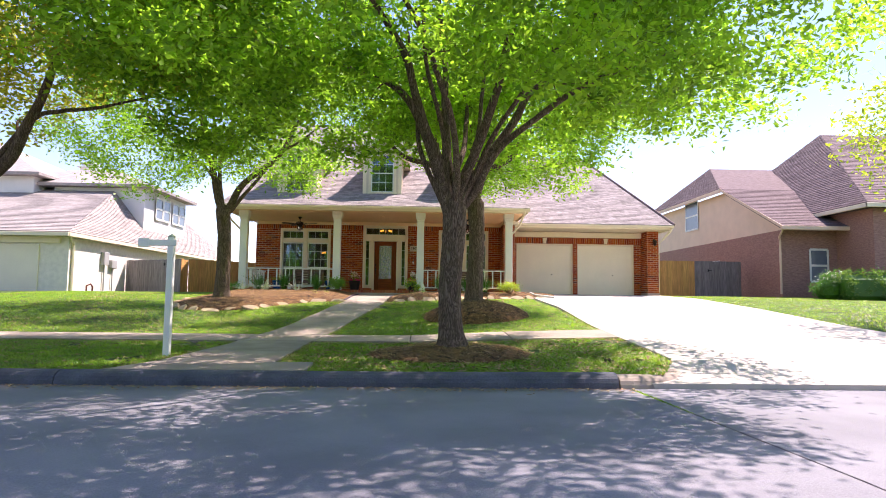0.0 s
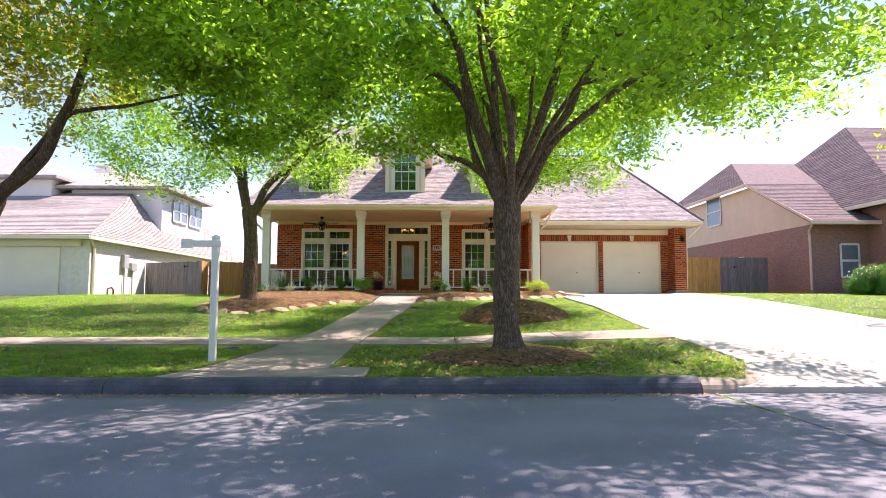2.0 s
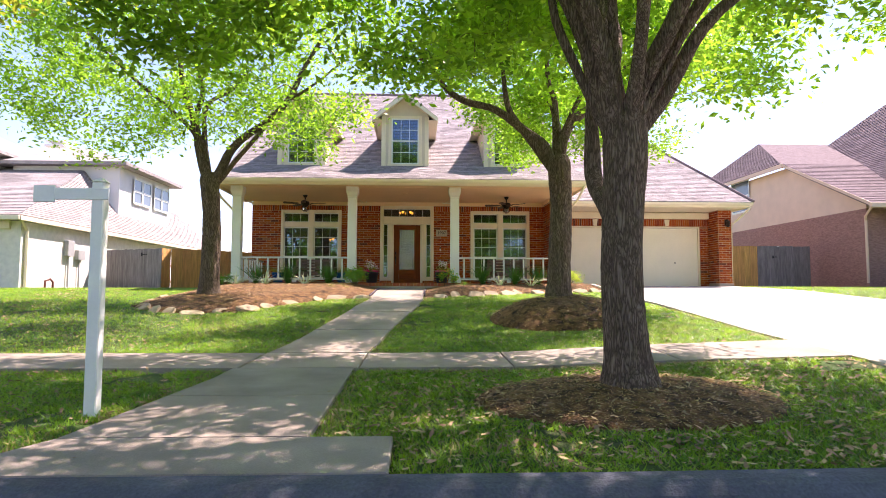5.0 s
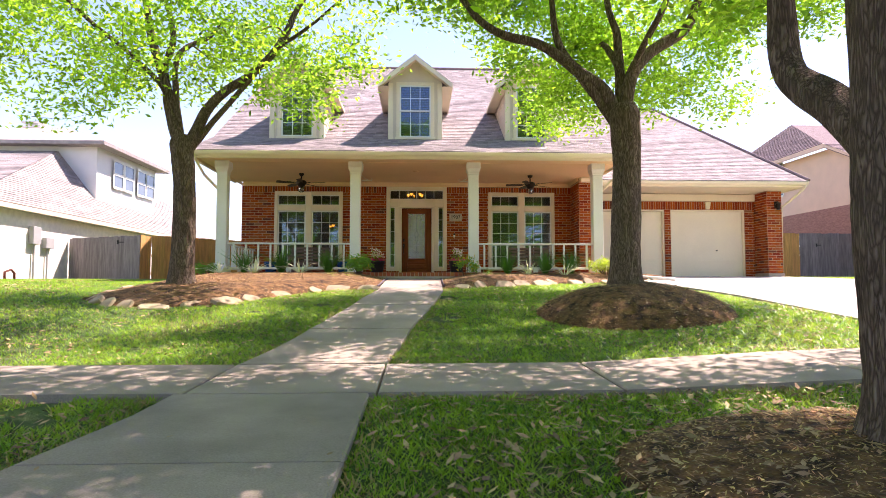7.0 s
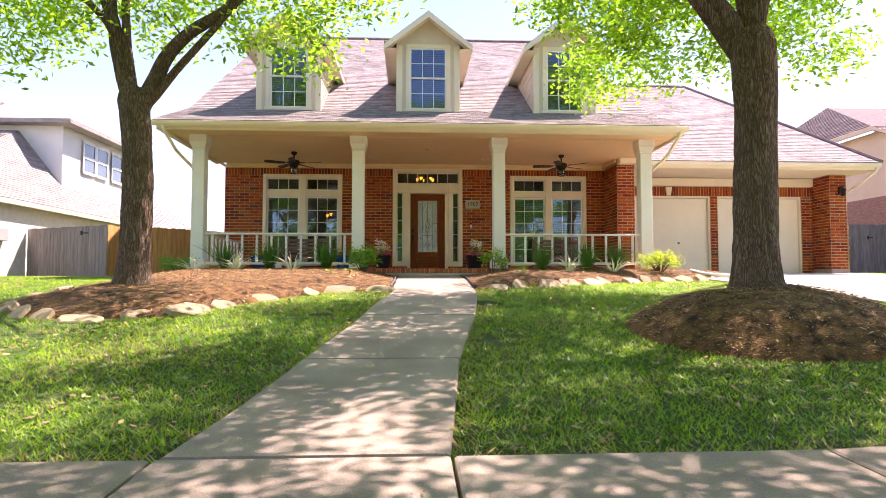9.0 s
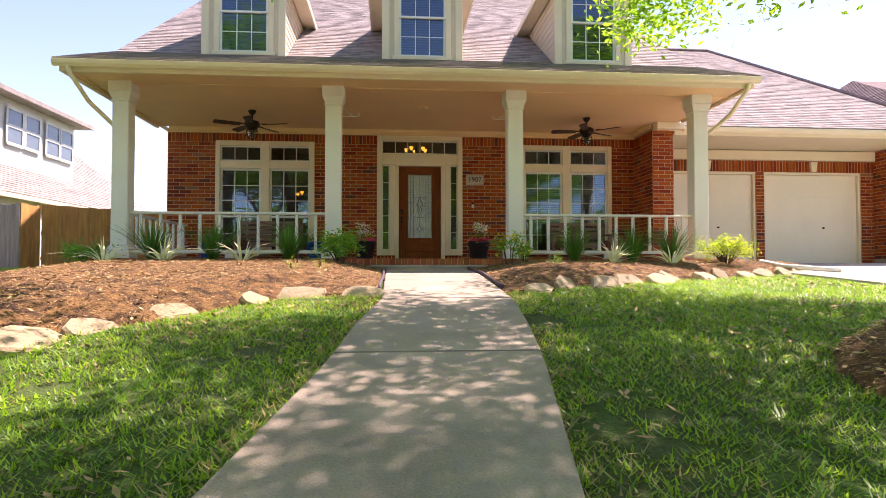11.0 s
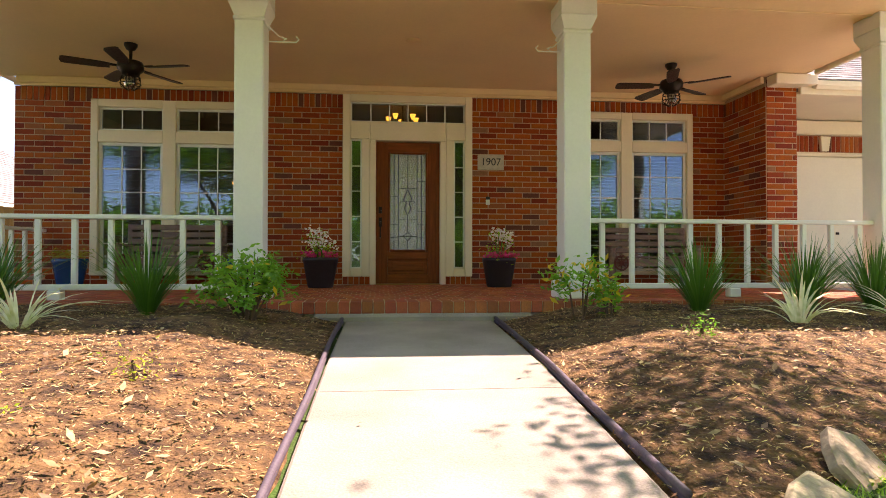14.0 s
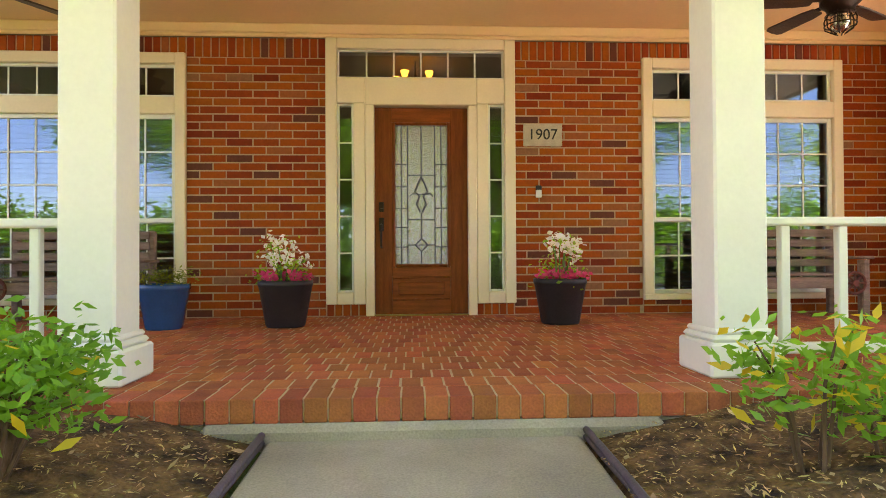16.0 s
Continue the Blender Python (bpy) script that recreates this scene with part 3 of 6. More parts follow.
for s, a, c in ((-1, -0.965, -0.56), (1, 0.56, 0.950)):
    lo = wall("wall_sidelight_%d" % (1 if s < 0 else 2), a, c, 0.0, 0.25, -0.2, 0.12, "short brick sill below the sidelight")
    brick_panel(lo, a, c, 0.0, 0.12, front(0), soldier=True)
b = B()
b.box(-0.56, 0.56, 0.04, 0.25, -0.2, -0.005)
shell("threshold_base", b, M_MORTAR, "mortar bed under the front door", "floor")
for w, a, c, single in ((wl, FL, WIN[0][0], False), (wm, WIN[0][1], -0.965, True), (wr, 0.950, WIN[1][0], True), (we, WIN[1][1], FR, False)):
    brick_panel(w, a, c, 0.0, TOPW - 0.2, front(0), single)
    brick_panel(w, a, c, TOPW - 0.2, TOPW, front(0), False, True)
# brick pier between porch and garage
pier = wall("wall_pier", 4.98, 5.44, -1.07, 0.71, -0.2, 2.954, "red brick pier beside the garage")
brick_panel(pier, -1.07, 0.0, 0.0, TOPW - 0.2, facing_left(4.98))
brick_panel(pier, -1.07, 0.0, TOPW - 0.2, TOPW, facing_left(4.98), soldier=True)
brick_panel(pier, 4.98, 5.44, -0.1, 2.92, front(-1.07))
brick_panel(pier, -1.07, 0.46, -0.1, 2.46, facing_right(5.44))
# garage wall
GY = 0.46
gw = []
for i, (a, c) in enumerate(((5.44, 5.75), (8.25, 8.465), (10.98, 11.32))):
    w = wall("wall_garage_%d" % (i + 1), a, c, GY, GY + 0.25, -0.3, 2.19, "red brick beside the garage doors")
    brick_panel(w, a, c, -0.05, 2.19, front(GY))
w = wall("wall_garage_head", 5.44, 11.32, GY, GY + 0.25, 2.19, 2.80, "upright red bricks over the garage doors")
brick_panel(w, 5.44, 11.32, 2.19, 2.46, front(GY), soldier=True)
gp = wall("wall_garage_pillar", 11.32, 11.80, -0.31, GY + 0.25, -0.3, 2.72, "red brick pillar at the garage corner")
brick_panel(gp, 11.32, 11.80, 0.05, 2.70, front(-0.31))
brick_panel(gp, -0.31, GY, 0.05, 2.70, facing_left(11.32))
brick_panel(gp, -0.31, GY + 0.25, 0.05, 2.70, facing_right(11.80))
b = B()
b.box(11.29, 11.83, -0.34, GY + 0.28, -0.3, 0.05, 0.01)
shell("pillar_footing", b, M_CONC, "grey concrete footing under the brick pillar", "footing")
# closing walls
b = B()
b.box(FL, FL + 0.25, 0.25, 11.5, -0.3, 2.95)
shell("wall_west", b, M_MORTAR, "brick side wall of the house", "wall")
b = B()
b.box(11.55, 11.80, GY + 0.25, 12.0, -0.3, 2.72)
shell("wall_east", b, M_MORTAR, "brick side wall of the garage", "wall")
b = B()
b.box(FL, 11.8, 12.0, 12.25, -0.3, 3.0)
shell("wall_back", b, M_MORTAR, "plain back wall of the house", "wall")
b = B()
b.box(FL + 0.25, 5.44, 0.25, 11.9, -0.02, -0.003)
shell("floor", b, M_WOOD, "dark wooden floor indoors", "floor")
b = B()
b.box(FL + 0.25, 5.2, 4.6, 4.7, 0, 2.9)
shell("wall_inner", b, M_ROOM, "tan painted wall indoors", "wall")
b = B()
b.box(FL + 0.25, 5.44, 0.25, 11.9, 2.9, 2.94)
shell("ceiling_indoor", b, M_ROOM, "tan painted ceiling indoors", "ceiling")

# porch floor: concrete base, edge of upright bricks, brick paving
PX0, PX1, PY = -5.65, 5.45, -3.63
b = B()
b.box(PX0, PX1, PY + 0.02, 0, -0.3, -0.095, 0.02)
b.box(-1.0, 1.0, PY - 0.035, PY + 0.10, -0.3, -0.105, 0.03)
shell("porch_base", b, M_CONC, "rough grey concrete base of the porch", "porch")
porch = B()
porch.box(PX0 + 0.02, PX1 - 0.02, PY + 0.010, 0, -0.095, -0.004)
porch = shell("floor_porch", porch, M_PMORTAR, "worn red brick porch floor with pale joints", "floor")

# porch ceiling, fascia, roof
b = B()
b.box(-5.70, 5.45, -3.90, 0.0, 2.955, 3.0)
b.box(-5.70, -5.66, -3.90, 12.0, 2.93, 3.0)
ceiling = shell("ceiling", b, M_SOFFIT, "smooth tan painted porch ceiling", "ceiling")
b = B()
b.box(-5.5, 5.5, -3.27, -3.22, 2.940, 2.953, 0.004)
b.box(-5.5, 5.5, -0.065, -0.014, 2.86, 2.953, 0.01)
b.box(FL, FR, -0.045, -0.014, 2.822, 2.86, 0.008)
b.box(4.90, 4.965, -1.07, -0.07, 2.86, 2.953, 0.01)
shell("trim", b, M_SOFFIT, "painted crown moulding along the porch ceiling", "trim")
b = B()
b.box(-5.78, 5.52, -3.97, -3.902, 2.90, 3.07, 0.008)
b.box(5.46, 5.52, -3.90, -1.40, 2.90, 3.07, 0.008)
b.box(-5.78, -5.702, -3.90, -0.05, 2.90, 3.07, 0.008)
b.box(5.44, 12.08, -1.16, -1.10, 2.70, 2.87, 0.008)
b.box(12.02, 12.08, -1.10, 12.2, 2.70, 2.87, 0.008)
shell("fascia", b, M_TRIM, "cream painted fascia boards under the roof edge", "trim")
b = B()
b.box(5.44, 12.02, -1.10, 0.46, 2.72, 2.745)
b.box(5.445, 11.31, 0.36, 0.447, 2.47, 2.70, 0.01)
b.box(4.99, 5.60, -1.30, -1.075, 2.80, 2.945, 0.01)
shell("garage_soffit", b, M_TRIM, "cream painted soffit and frieze over the garage", "trim")


def gutter(name, x0, x1, y, z, label):
    """A gutter of trough lengths with end caps, joined by narrow straps."""
    g = thing(name, label, "gutter", (x0, y, z))
    prof = [(0.0, 0.0), (0.0, -0.10), (-0.06, -0.115), (-0.095, -0.07), (-0.11, -0.01), (-0.10, -0.005), (-0.085, -0.06), (-0.05, -0.10), (-0.012, -0.09), (-0.012, 0.0)]
    n, k = len(prof), max(1, round((x1 - x0) / 3.2))
    for i in range(k):
        b = B()
        for x in ((x1 - x0) * i / k + 0.001, (x1 - x0) * (i + 1) / k - 0.001):
            b.v += [(x, u, w) for u, w in prof]
        b.f += [(j, (j + 1) % n, n + (j + 1) % n, n + j) for j in range(n)] + [tuple(range(n)), tuple(range(n, 2 * n))[::-1]]
        part("trough", b, M_TRIM, g)
    for x in (-0.004, x1 - x0):
        b = B()
        b.add([(xx, u, w) for xx in (x, x + 0.004) for u, w in prof[:5]], [(0, 1, 2, 3, 4), (9, 8, 7, 6, 5)] + [(j, (j + 1) % 5, 5 + (j + 1) % 5, 5 + j) for j in range(5)])
        part("end_cap", b, M_TRIM, g)
    for i in range(1, k):
        b = B()
        x = (x1 - x0) * i / k
        b.add([(xx, u - 0.002, w - 0.002) for xx in (x - 0.02, x + 0.02) for u, w in prof[1:5]], [(j, j + 1, 5 + j, 4 + j) for j in range(3)])
        part("joint_strap", b, M_TRIM, g)
    return g


gutter("gutter", -5.84, 5.57, -3.975, 3.075, "cream metal gutter along the porch eave")
gutter("gutter", 5.62, 12.12, -1.165, 2.875, "cream metal gutter along the garage eave")
for x, s in ((-5.50, -1), (5.28, 1)):
    b = B()
    b.tube([(x + 0.12 * s, -4.02, 2.98), (x + 0.10 * s, -3.98, 2.86), (x - 0.02 * s, -3.65, 2.52), (x - 0.22 * s, -3.12, 2.22), (x - 0.36 * s, -3.015, 2.05), (x - 0.38 * s, -3.015, 0.05)], 0.036, 8)
    tagged(obj("downspout", b, M_TRIM, True), "cream metal downspout angling back from the gutter", "downspout")
b = B()
b.tube([(12.06, -1.22, 2.79), (12.02, -1.16, 2.66), (11.90, -0.6, 2.35), (11.86, -0.2, 2.2), (11.86, -0.15, 0.1)], 0.036, 8)
tagged(obj("downspout", b, M_TRIM, True), "cream metal downspout at the garage corner", "downspout")

SHINGLES = []


def roof_plane(parent, a, bb, c, d, material, tabs=True):
    """A roof slope between eave a-bb and ridge d-c (a below d)."""
    SHINGLES.append((parent, Vector(a), Vector(bb), Vector(c), Vector(d), material, tabs))


def deck(name, polys, material, label):
    b = B()
    for p in polys:
        n = len(p)
        nrm = (Vector(p[1]) - Vector(p[0])).cross(Vector(p[2]) - Vector(p[0])).normalized()
        if nrm.z < 0:
            p, nrm = p[::-1], -nrm
        lo = [tuple(Vector(q) - nrm * 0.06) for q in p]
        b.add(list(p) + lo, [tuple(range(n)), tuple(range(n, 2 * n))[::-1]] + [(i, i + n, (i + 1) % n + n, (i + 1) % n) for i in range(n)])
    return shell(name, b, material, label, "roof")


# main gable roof: low slope over the porch, then steeper to the ridge
E0, K0, R0, BK = (-4.06, 3.085), (-1.9, 3.93), (5.8, 8.76), (13.0, 3.0)
XL, XR = -5.84, 5.57
roof = deck("roof_main", [[(XL, *E0), (XR, *E0), (XR, *K0), (XL, *K0)], [(XL, *K0), (XR, *K0), (XR, *R0), (XL, *R0)], [(XL, *R0), (XR, *R0), (XR, *BK), (XL, *BK)]],
            M_SHINGLE, "mauve-brown asphalt shingle roof")
roof_plane(roof, (XL, *E0), (XR, *E0), (XR, *K0), (XL, *K0), M_SHINGLE)
roof_plane(roof, (XL, *K0), (XR, *K0), (XR, *R0), (XL, *R0), M_SHINGLE)
b = B()
for x in (-5.52, 5.46):
    v = [(x, 0, 2.95), (x, 12, 2.95), (x, 12, 3.5), (x, 5.8, 8.6), (x, -1.9, 3.8), (x, -3.8, 3.05)]
    b.add(v + [(p[0] + 0.06, p[1], p[2]) for p in v], [tuple(range(6)), tuple(range(6, 12))[::-1]])
shell("gable_wall", b, M_SIDING, "beige siding in the roof gable", "wall")
# garage roof with a hip
g0, g1, gz = 5.0, 12.12, 2.885
rg = [(10.3, 6.5, 7.35), (5.0, 6.5, 7.35)]
roofg = deck("roof_garage", [[(g0, -1.26, gz), (g1, -1.26, gz), rg[0], rg[1]], [(g1, -1.26, gz), (g1, 13, gz), rg[0]], [(g0, 13, gz), (g1, 13, gz), rg[0], rg[1]]],
             M_SHINGLE, "mauve-brown asphalt shingle hip roof over the garage")
roof_plane(roofg, (g0, -1.26, gz), (g1, -1.26, gz), rg[0], rg[1], M_SHINGLE)
b = B()
b.tube([(5.0, 6.5, 7.37), (10.3, 6.5, 7.37)], 0.07, 6)
b.tube([(10.3, 6.5, 7.37), (12.12, -1.26, gz + 0.02)], 0.06, 6)
b.tube([(XL, 5.8, 8.78), (XR, 5.8, 8.78)], 0.07, 6)
part("ridge_cap", b, M_ROOF2, roofg)


# ---- openings of the house ----
def sash(parent, x0, x1, y, z0, z1, cols, rows, fw=0.045, glass=None, tone=None):
    """A glazed sash facing -y: frame, pane and glazing bars."""
    tone = tone or M_WHITE
    b = B()
    b.box(x0, x0 + fw, y - 0.02, y + 0.03, z0, z1, 0.006)
    b.box(x1 - fw, x1, y - 0.02, y + 0.03, z0, z1, 0.006)
    b.box(x0 + fw, x1 - fw, y - 0.018, y + 0.028, z0, z0 + fw, 0.006)
    b.box(x0 + fw, x1 - fw, y - 0.018, y + 0.028, z1 - fw, z1, 0.006)
    f = part("sash", b, tone, parent)
    b = B()
    b.box(x0 + fw, x1 - fw, y + 0.003, y + 0.007, z0 + fw, z1 - fw)
    g = part("pane", b, glass or M_GLASS, f)
    g.visible_shadow = False
    for i in range(1, cols):
        x = x0 + fw + (x1 - x0 - 2 * fw) * i / cols
        b = B()
        b.box(x - 0.009, x + 0.009, y - 0.006, y + 0.002, z0 + fw, z1 - fw, 0.003)
        part("glazing_bar", b, tone, f)
    for i in range(1, rows):
        z = z0 + fw + (z1 - z0 - 2 * fw) * i / rows
        b = B()
        b.box(x0 + fw, x1 - fw, y - 0.007, y + 0.001, z - 0.009, z + 0.009, 0.003)
        part("glazing_bar", b, tone, f)
    return f


def blind(parent, x0, x1, y, z0, z1, tilt=0.35):
    b = B()
    z = z0
    while z < z1:
        b.add([(x0, y - 0.022, z - 0.022 * tilt), (x1, y - 0.022, z - 0.022 * tilt), (x1, y + 0.022, z + 0.022 * tilt), (x0, y + 0.022, z + 0.022 * tilt)], [(0, 1, 2, 3)])
        z += 0.05
    b.box(x0, x1, y - 0.03, y + 0.03, z1, z1 + 0.05)
    o = part("blind", b, M_BLIND, parent, "cream horizontal slat blind")
    tagged(o, kind="stuff")


def big_window(n, x0, x1):
    """Two tall sliding sashes under two transoms in one cream frame."""
    w = thing("window_%d" % n, "tall paired window with transoms, grids and slat blinds", "window", ((x0 + x1) / 2, 0, WZ0), kind="structure")
    ox, oz = (x0 + x1) / 2, WZ0
    X0, X1, Z1 = x0 - ox, x1 - ox, WZ1 - oz
    fw, tz0, tz1 = 0.10, 2.04 - oz, 2.27 - oz
    b = B()
    b.box(X0, X0 + fw, -0.045, 0.14, 0, Z1, 0.008)
    b.box(X1 - fw, X1, -0.045, 0.14, 0, Z1, 0.008)
    b.box(-0.09, 0.09, -0.043, 0.14, 0, Z1 - 0.003, 0.008)
    for a, c in ((X0 + fw, -0.09), (0.09, X1 - fw)):
        b.box(a, c, -0.042, 0.138, Z1 - 0.11, Z1, 0.008)
        b.box(a, c, -0.042, 0.138, tz0, tz1 - 0.06, 0.008)
    part("window_frame", b, M_TRIM, w)
    b = B()
    b.box(X0, X1, -0.06, 0.13, -0.03, 0.03, 0.008)
    part("window_sill", b, M_TRIM, w)
    for a, c in ((X0 + fw, -0.09), (0.09, X1 - fw)):
        sash(w, a, c, 0.03, tz1 - 0.06, Z1 - 0.11, 3, 1, 0.03)
        mid = 0.03 + (tz0 - 0.03) * 0.42
        sash(w, a, c, 0.02, mid - 0.02, tz0, 3, 3, 0.045)
        sash(w, a, c, 0.065, 0.03, mid + 0.02, 3, 2, 0.045)
        blind(w, a + 0.02, c - 0.02, 0.17, 0.05, tz0 - 0.08)
    return w


big_window(1, *WIN[0])
big_window(2, *WIN[1])

# front entrance: cream surround, sidelights, transom and door
ent = thing("door_1", "stained wooden front door with bevelled glass in a cream surround", "door", (0, 0, 0), kind="structure")
FT = 2.82
b = B()
for s in (-1, 1):
    b.box(s * 0.965, s * 0.855, -0.05, 0.2, 0.12, FT, 0.008)
    b.box(s * 0.685, s * 0.567, -0.048, 0.2, 0.12, 2.16, 0.008)
    b.box(s * 0.565, s * 0.478, -0.052, 0.2, 0.0, 2.14, 0.008)
    b.box(s * 0.853, s * 0.687, -0.046, 0.198, 0.12, 0.24, 0.008)
    b.box(s * 0.853, s * 0.567, -0.046, 0.198, 2.162, 2.42, 0.008)
b.box(-0.565, 0.565, -0.05, 0.2, 2.142, 2.42, 0.008)
b.box(-0.853, 0.853, -0.047, 0.2, 2.715, FT, 0.008)
part("door_frame", b, M_TRIM, ent, "cream painted surround")
for s in (-1, 1):
    f = sash(ent, min(s * 0.853, s * 0.687), max(s * 0.853, s * 0.687), 0.02, 0.24, 2.16, 1, 5, 0.022)
    f.name = "sidelight"
f = sash(ent, -0.853, 0.853, 0.02, 2.42, 2.715, 6, 1, 0.02)
f.name = "transom"
b = B()
b.box(-0.476, -0.30, 0.035, 0.08, 0.012, 2.13, 0.004)
b.box(0.30, 0.476, 0.035, 0.08, 0.012, 2.13, 0.004)
slab_part = part("door_slab", b, M_WOOD, ent)
b = B()
b.box(-0.30, 0.30, 0.036, 0.079, 1.985, 2.13, 0.003)
b.box(-0.30, 0.30, 0.036, 0.079, 0.395, 0.49, 0.003)
b.box(-0.30, 0.30, 0.036, 0.079, 0.012, 0.15, 0.003)
part("door_rail", b, M_PANEL, ent)
b = B()
b.box(-0.298, 0.298, 0.05, 0.07, 0.152, 0.393)
b.box(-0.24, 0.24, 0.036, 0.06, 0.205, 0.34, 0.018)
part("door_panel", b, M_PANEL, ent)
b = B()
for s in (-1, 1):
    b.box(s * 0.30, s * 0.268, 0.022, 0.06, 0.49, 1.985, 0.01)
b.box(-0.268, 0.268, 0.022, 0.06, 0.49, 0.522, 0.01)
b.box(-0.268, 0.268, 0.022, 0.06, 1.953, 1.985, 0.01)
b.box(-0.30, 0.30, 0.03, 0.05, 0.147, 0.17, 0.008)
b.box(-0.30, 0.30, 0.03, 0.05, 0.375, 0.397, 0.008)
part("glass_moulding", b, M_WOOD, ent)
b = B()
b.box(-0.268, 0.268, 0.055, 0.060, 0.522, 1.953)
dg = part("door_glass", b, M_LEADGL, ent, "textured and bevelled leaded glass")
dg.visible_shadow = False
b = B()


def came(p, q, w=0.005):
    b.tube([(p[0], 0.052, p[1]), (q[0], 0.052, q[1])], w, 5)


for x in (-0.205, -0.14, 0.14, 0.205):
    came((x, 0.52), (x, 1.95))
for z in (0.70, 0.90, 1.10, 1.32, 1.55):
    came((-0.268, z), (-0.14, z))
    came((0.14, z), (0.268, z))
for z in (0.72, 0.98, 1.44):
    came((-0.14, z), (0.14, z))
came((0, 0.52), (0, 0.66))
came((0, 0.78), (0, 1.05))
came((0, 1.40), (0, 1.95))
for k in range(4):
    a, c = k * math.pi / 2, (k + 1) * math.pi / 2
    came((0.065 * math.cos(a), 0.72 + 0.065 * math.sin(a)), (0.065 * math.cos(c), 0.72 + 0.065 * math.sin(c)), 0.006)
for s in (-1, 1):
    pts = [(s * 0.01, 1.06), (s * 0.05, 1.14), (s * 0.02, 1.22), (s * 0.065, 1.27), (s * 0.03, 1.36), (0, 1.42)]
    b.tube([(p[0], 0.05, p[1]) for p in pts], 0.008, 5)
    b.tube([(s * 0.0, 0.05, 1.24), (s * 0.09, 0.05, 1.25), (s * 0.12, 0.05, 1.22)], 0.006, 5)
part("lead_came", b, M_LEAD, ent, "dark lead lines with a scroll ornament")
b = B()
b.box(-0.435, -0.385, 0.018, 0.034, 1.06, 1.16, 0.006)
b.box(-0.435, -0.385, 0.018, 0.034, 0.86, 1.0, 0.006)
b.tube([(-0.41, 0.02, 0.93), (-0.41, -0.035, 0.92), (-0.41, -0.045, 0.80), (-0.41, -0.03, 0.71), (-0.41, 0.025, 0.695)], 0.011, 8)
b.tube([(-0.41, 0.02, 1.11), (-0.41, -0.02, 1.11)], 0.018, 10)
part("door_handle", b, M_BRONZE, ent, "dark bronze latch and pull")
b = B()
b.box(-0.476, 0.476, -0.03, 0.12, -0.004, 0.012, 0.004)
part("door_sill", b, M_BRASS, ent, "brass threshold")


def garage_door(n, x0, x1):
    d = thing("door_%d" % n, "closed cream panelled garage door", "garage door", ((x0 + x1) / 2, GY + 0.12, -0.055), kind="structure")
    w, h = (x1 - x0) / 2, 2.245
    b = B()
    b.box(-w, -w + 0.05, -0.10, 0.06, 0, h, 0.006)
    b.box(w - 0.05, w, -0.10, 0.06, 0, h, 0.006)
    b.box(-w + 0.05, w - 0.05, -0.098, 0.06, h - 0.06, h, 0.006)
    part("door_frame", b, M_TRIM, d)
    for i in range(4):
        z0, z1 = 0.01 + i * (h - 0.075) / 4, 0.01 + (i + 1) * (h - 0.075) / 4
        b = B()
        b.box(-w + 0.052, w - 0.052, -0.02, 0.02, z0, z1 - 0.0005, 0.0015)
        part("door_section", b, M_GARAGE, d)
    b = B()
    b.box(0.30, 0.36, -0.04, -0.021, 0.86, 0.90, 0.005)
    part("handle", b, M_BRONZE, d)


garage_door(2, 5.75, 8.25)
garage_door(3, 8.465, 10.98)
for x in (7.0, 9.72):
    b = B()
    b.add([(x - 0.06, GY - 0.07, 2.20), (x + 0.06, GY - 0.07, 2.20), (x + 0.09, GY - 0.08, 2.44), (x - 0.09, GY - 0.08, 2.44),
           (x - 0.06, GY - 0.013, 2.20), (x + 0.06, GY - 0.013, 2.20), (x + 0.09, GY - 0.013, 2.44), (x - 0.09, GY - 0.013, 2.44)],
          [(0, 1, 2, 3), (0, 3, 7, 4), (1, 5, 6, 2), (3, 2, 6, 7), (0, 4, 5, 1)])
    tagged(obj("keystone", b, M_TRIM), "cream keystone block over the garage door", "keystone", kind="structure")


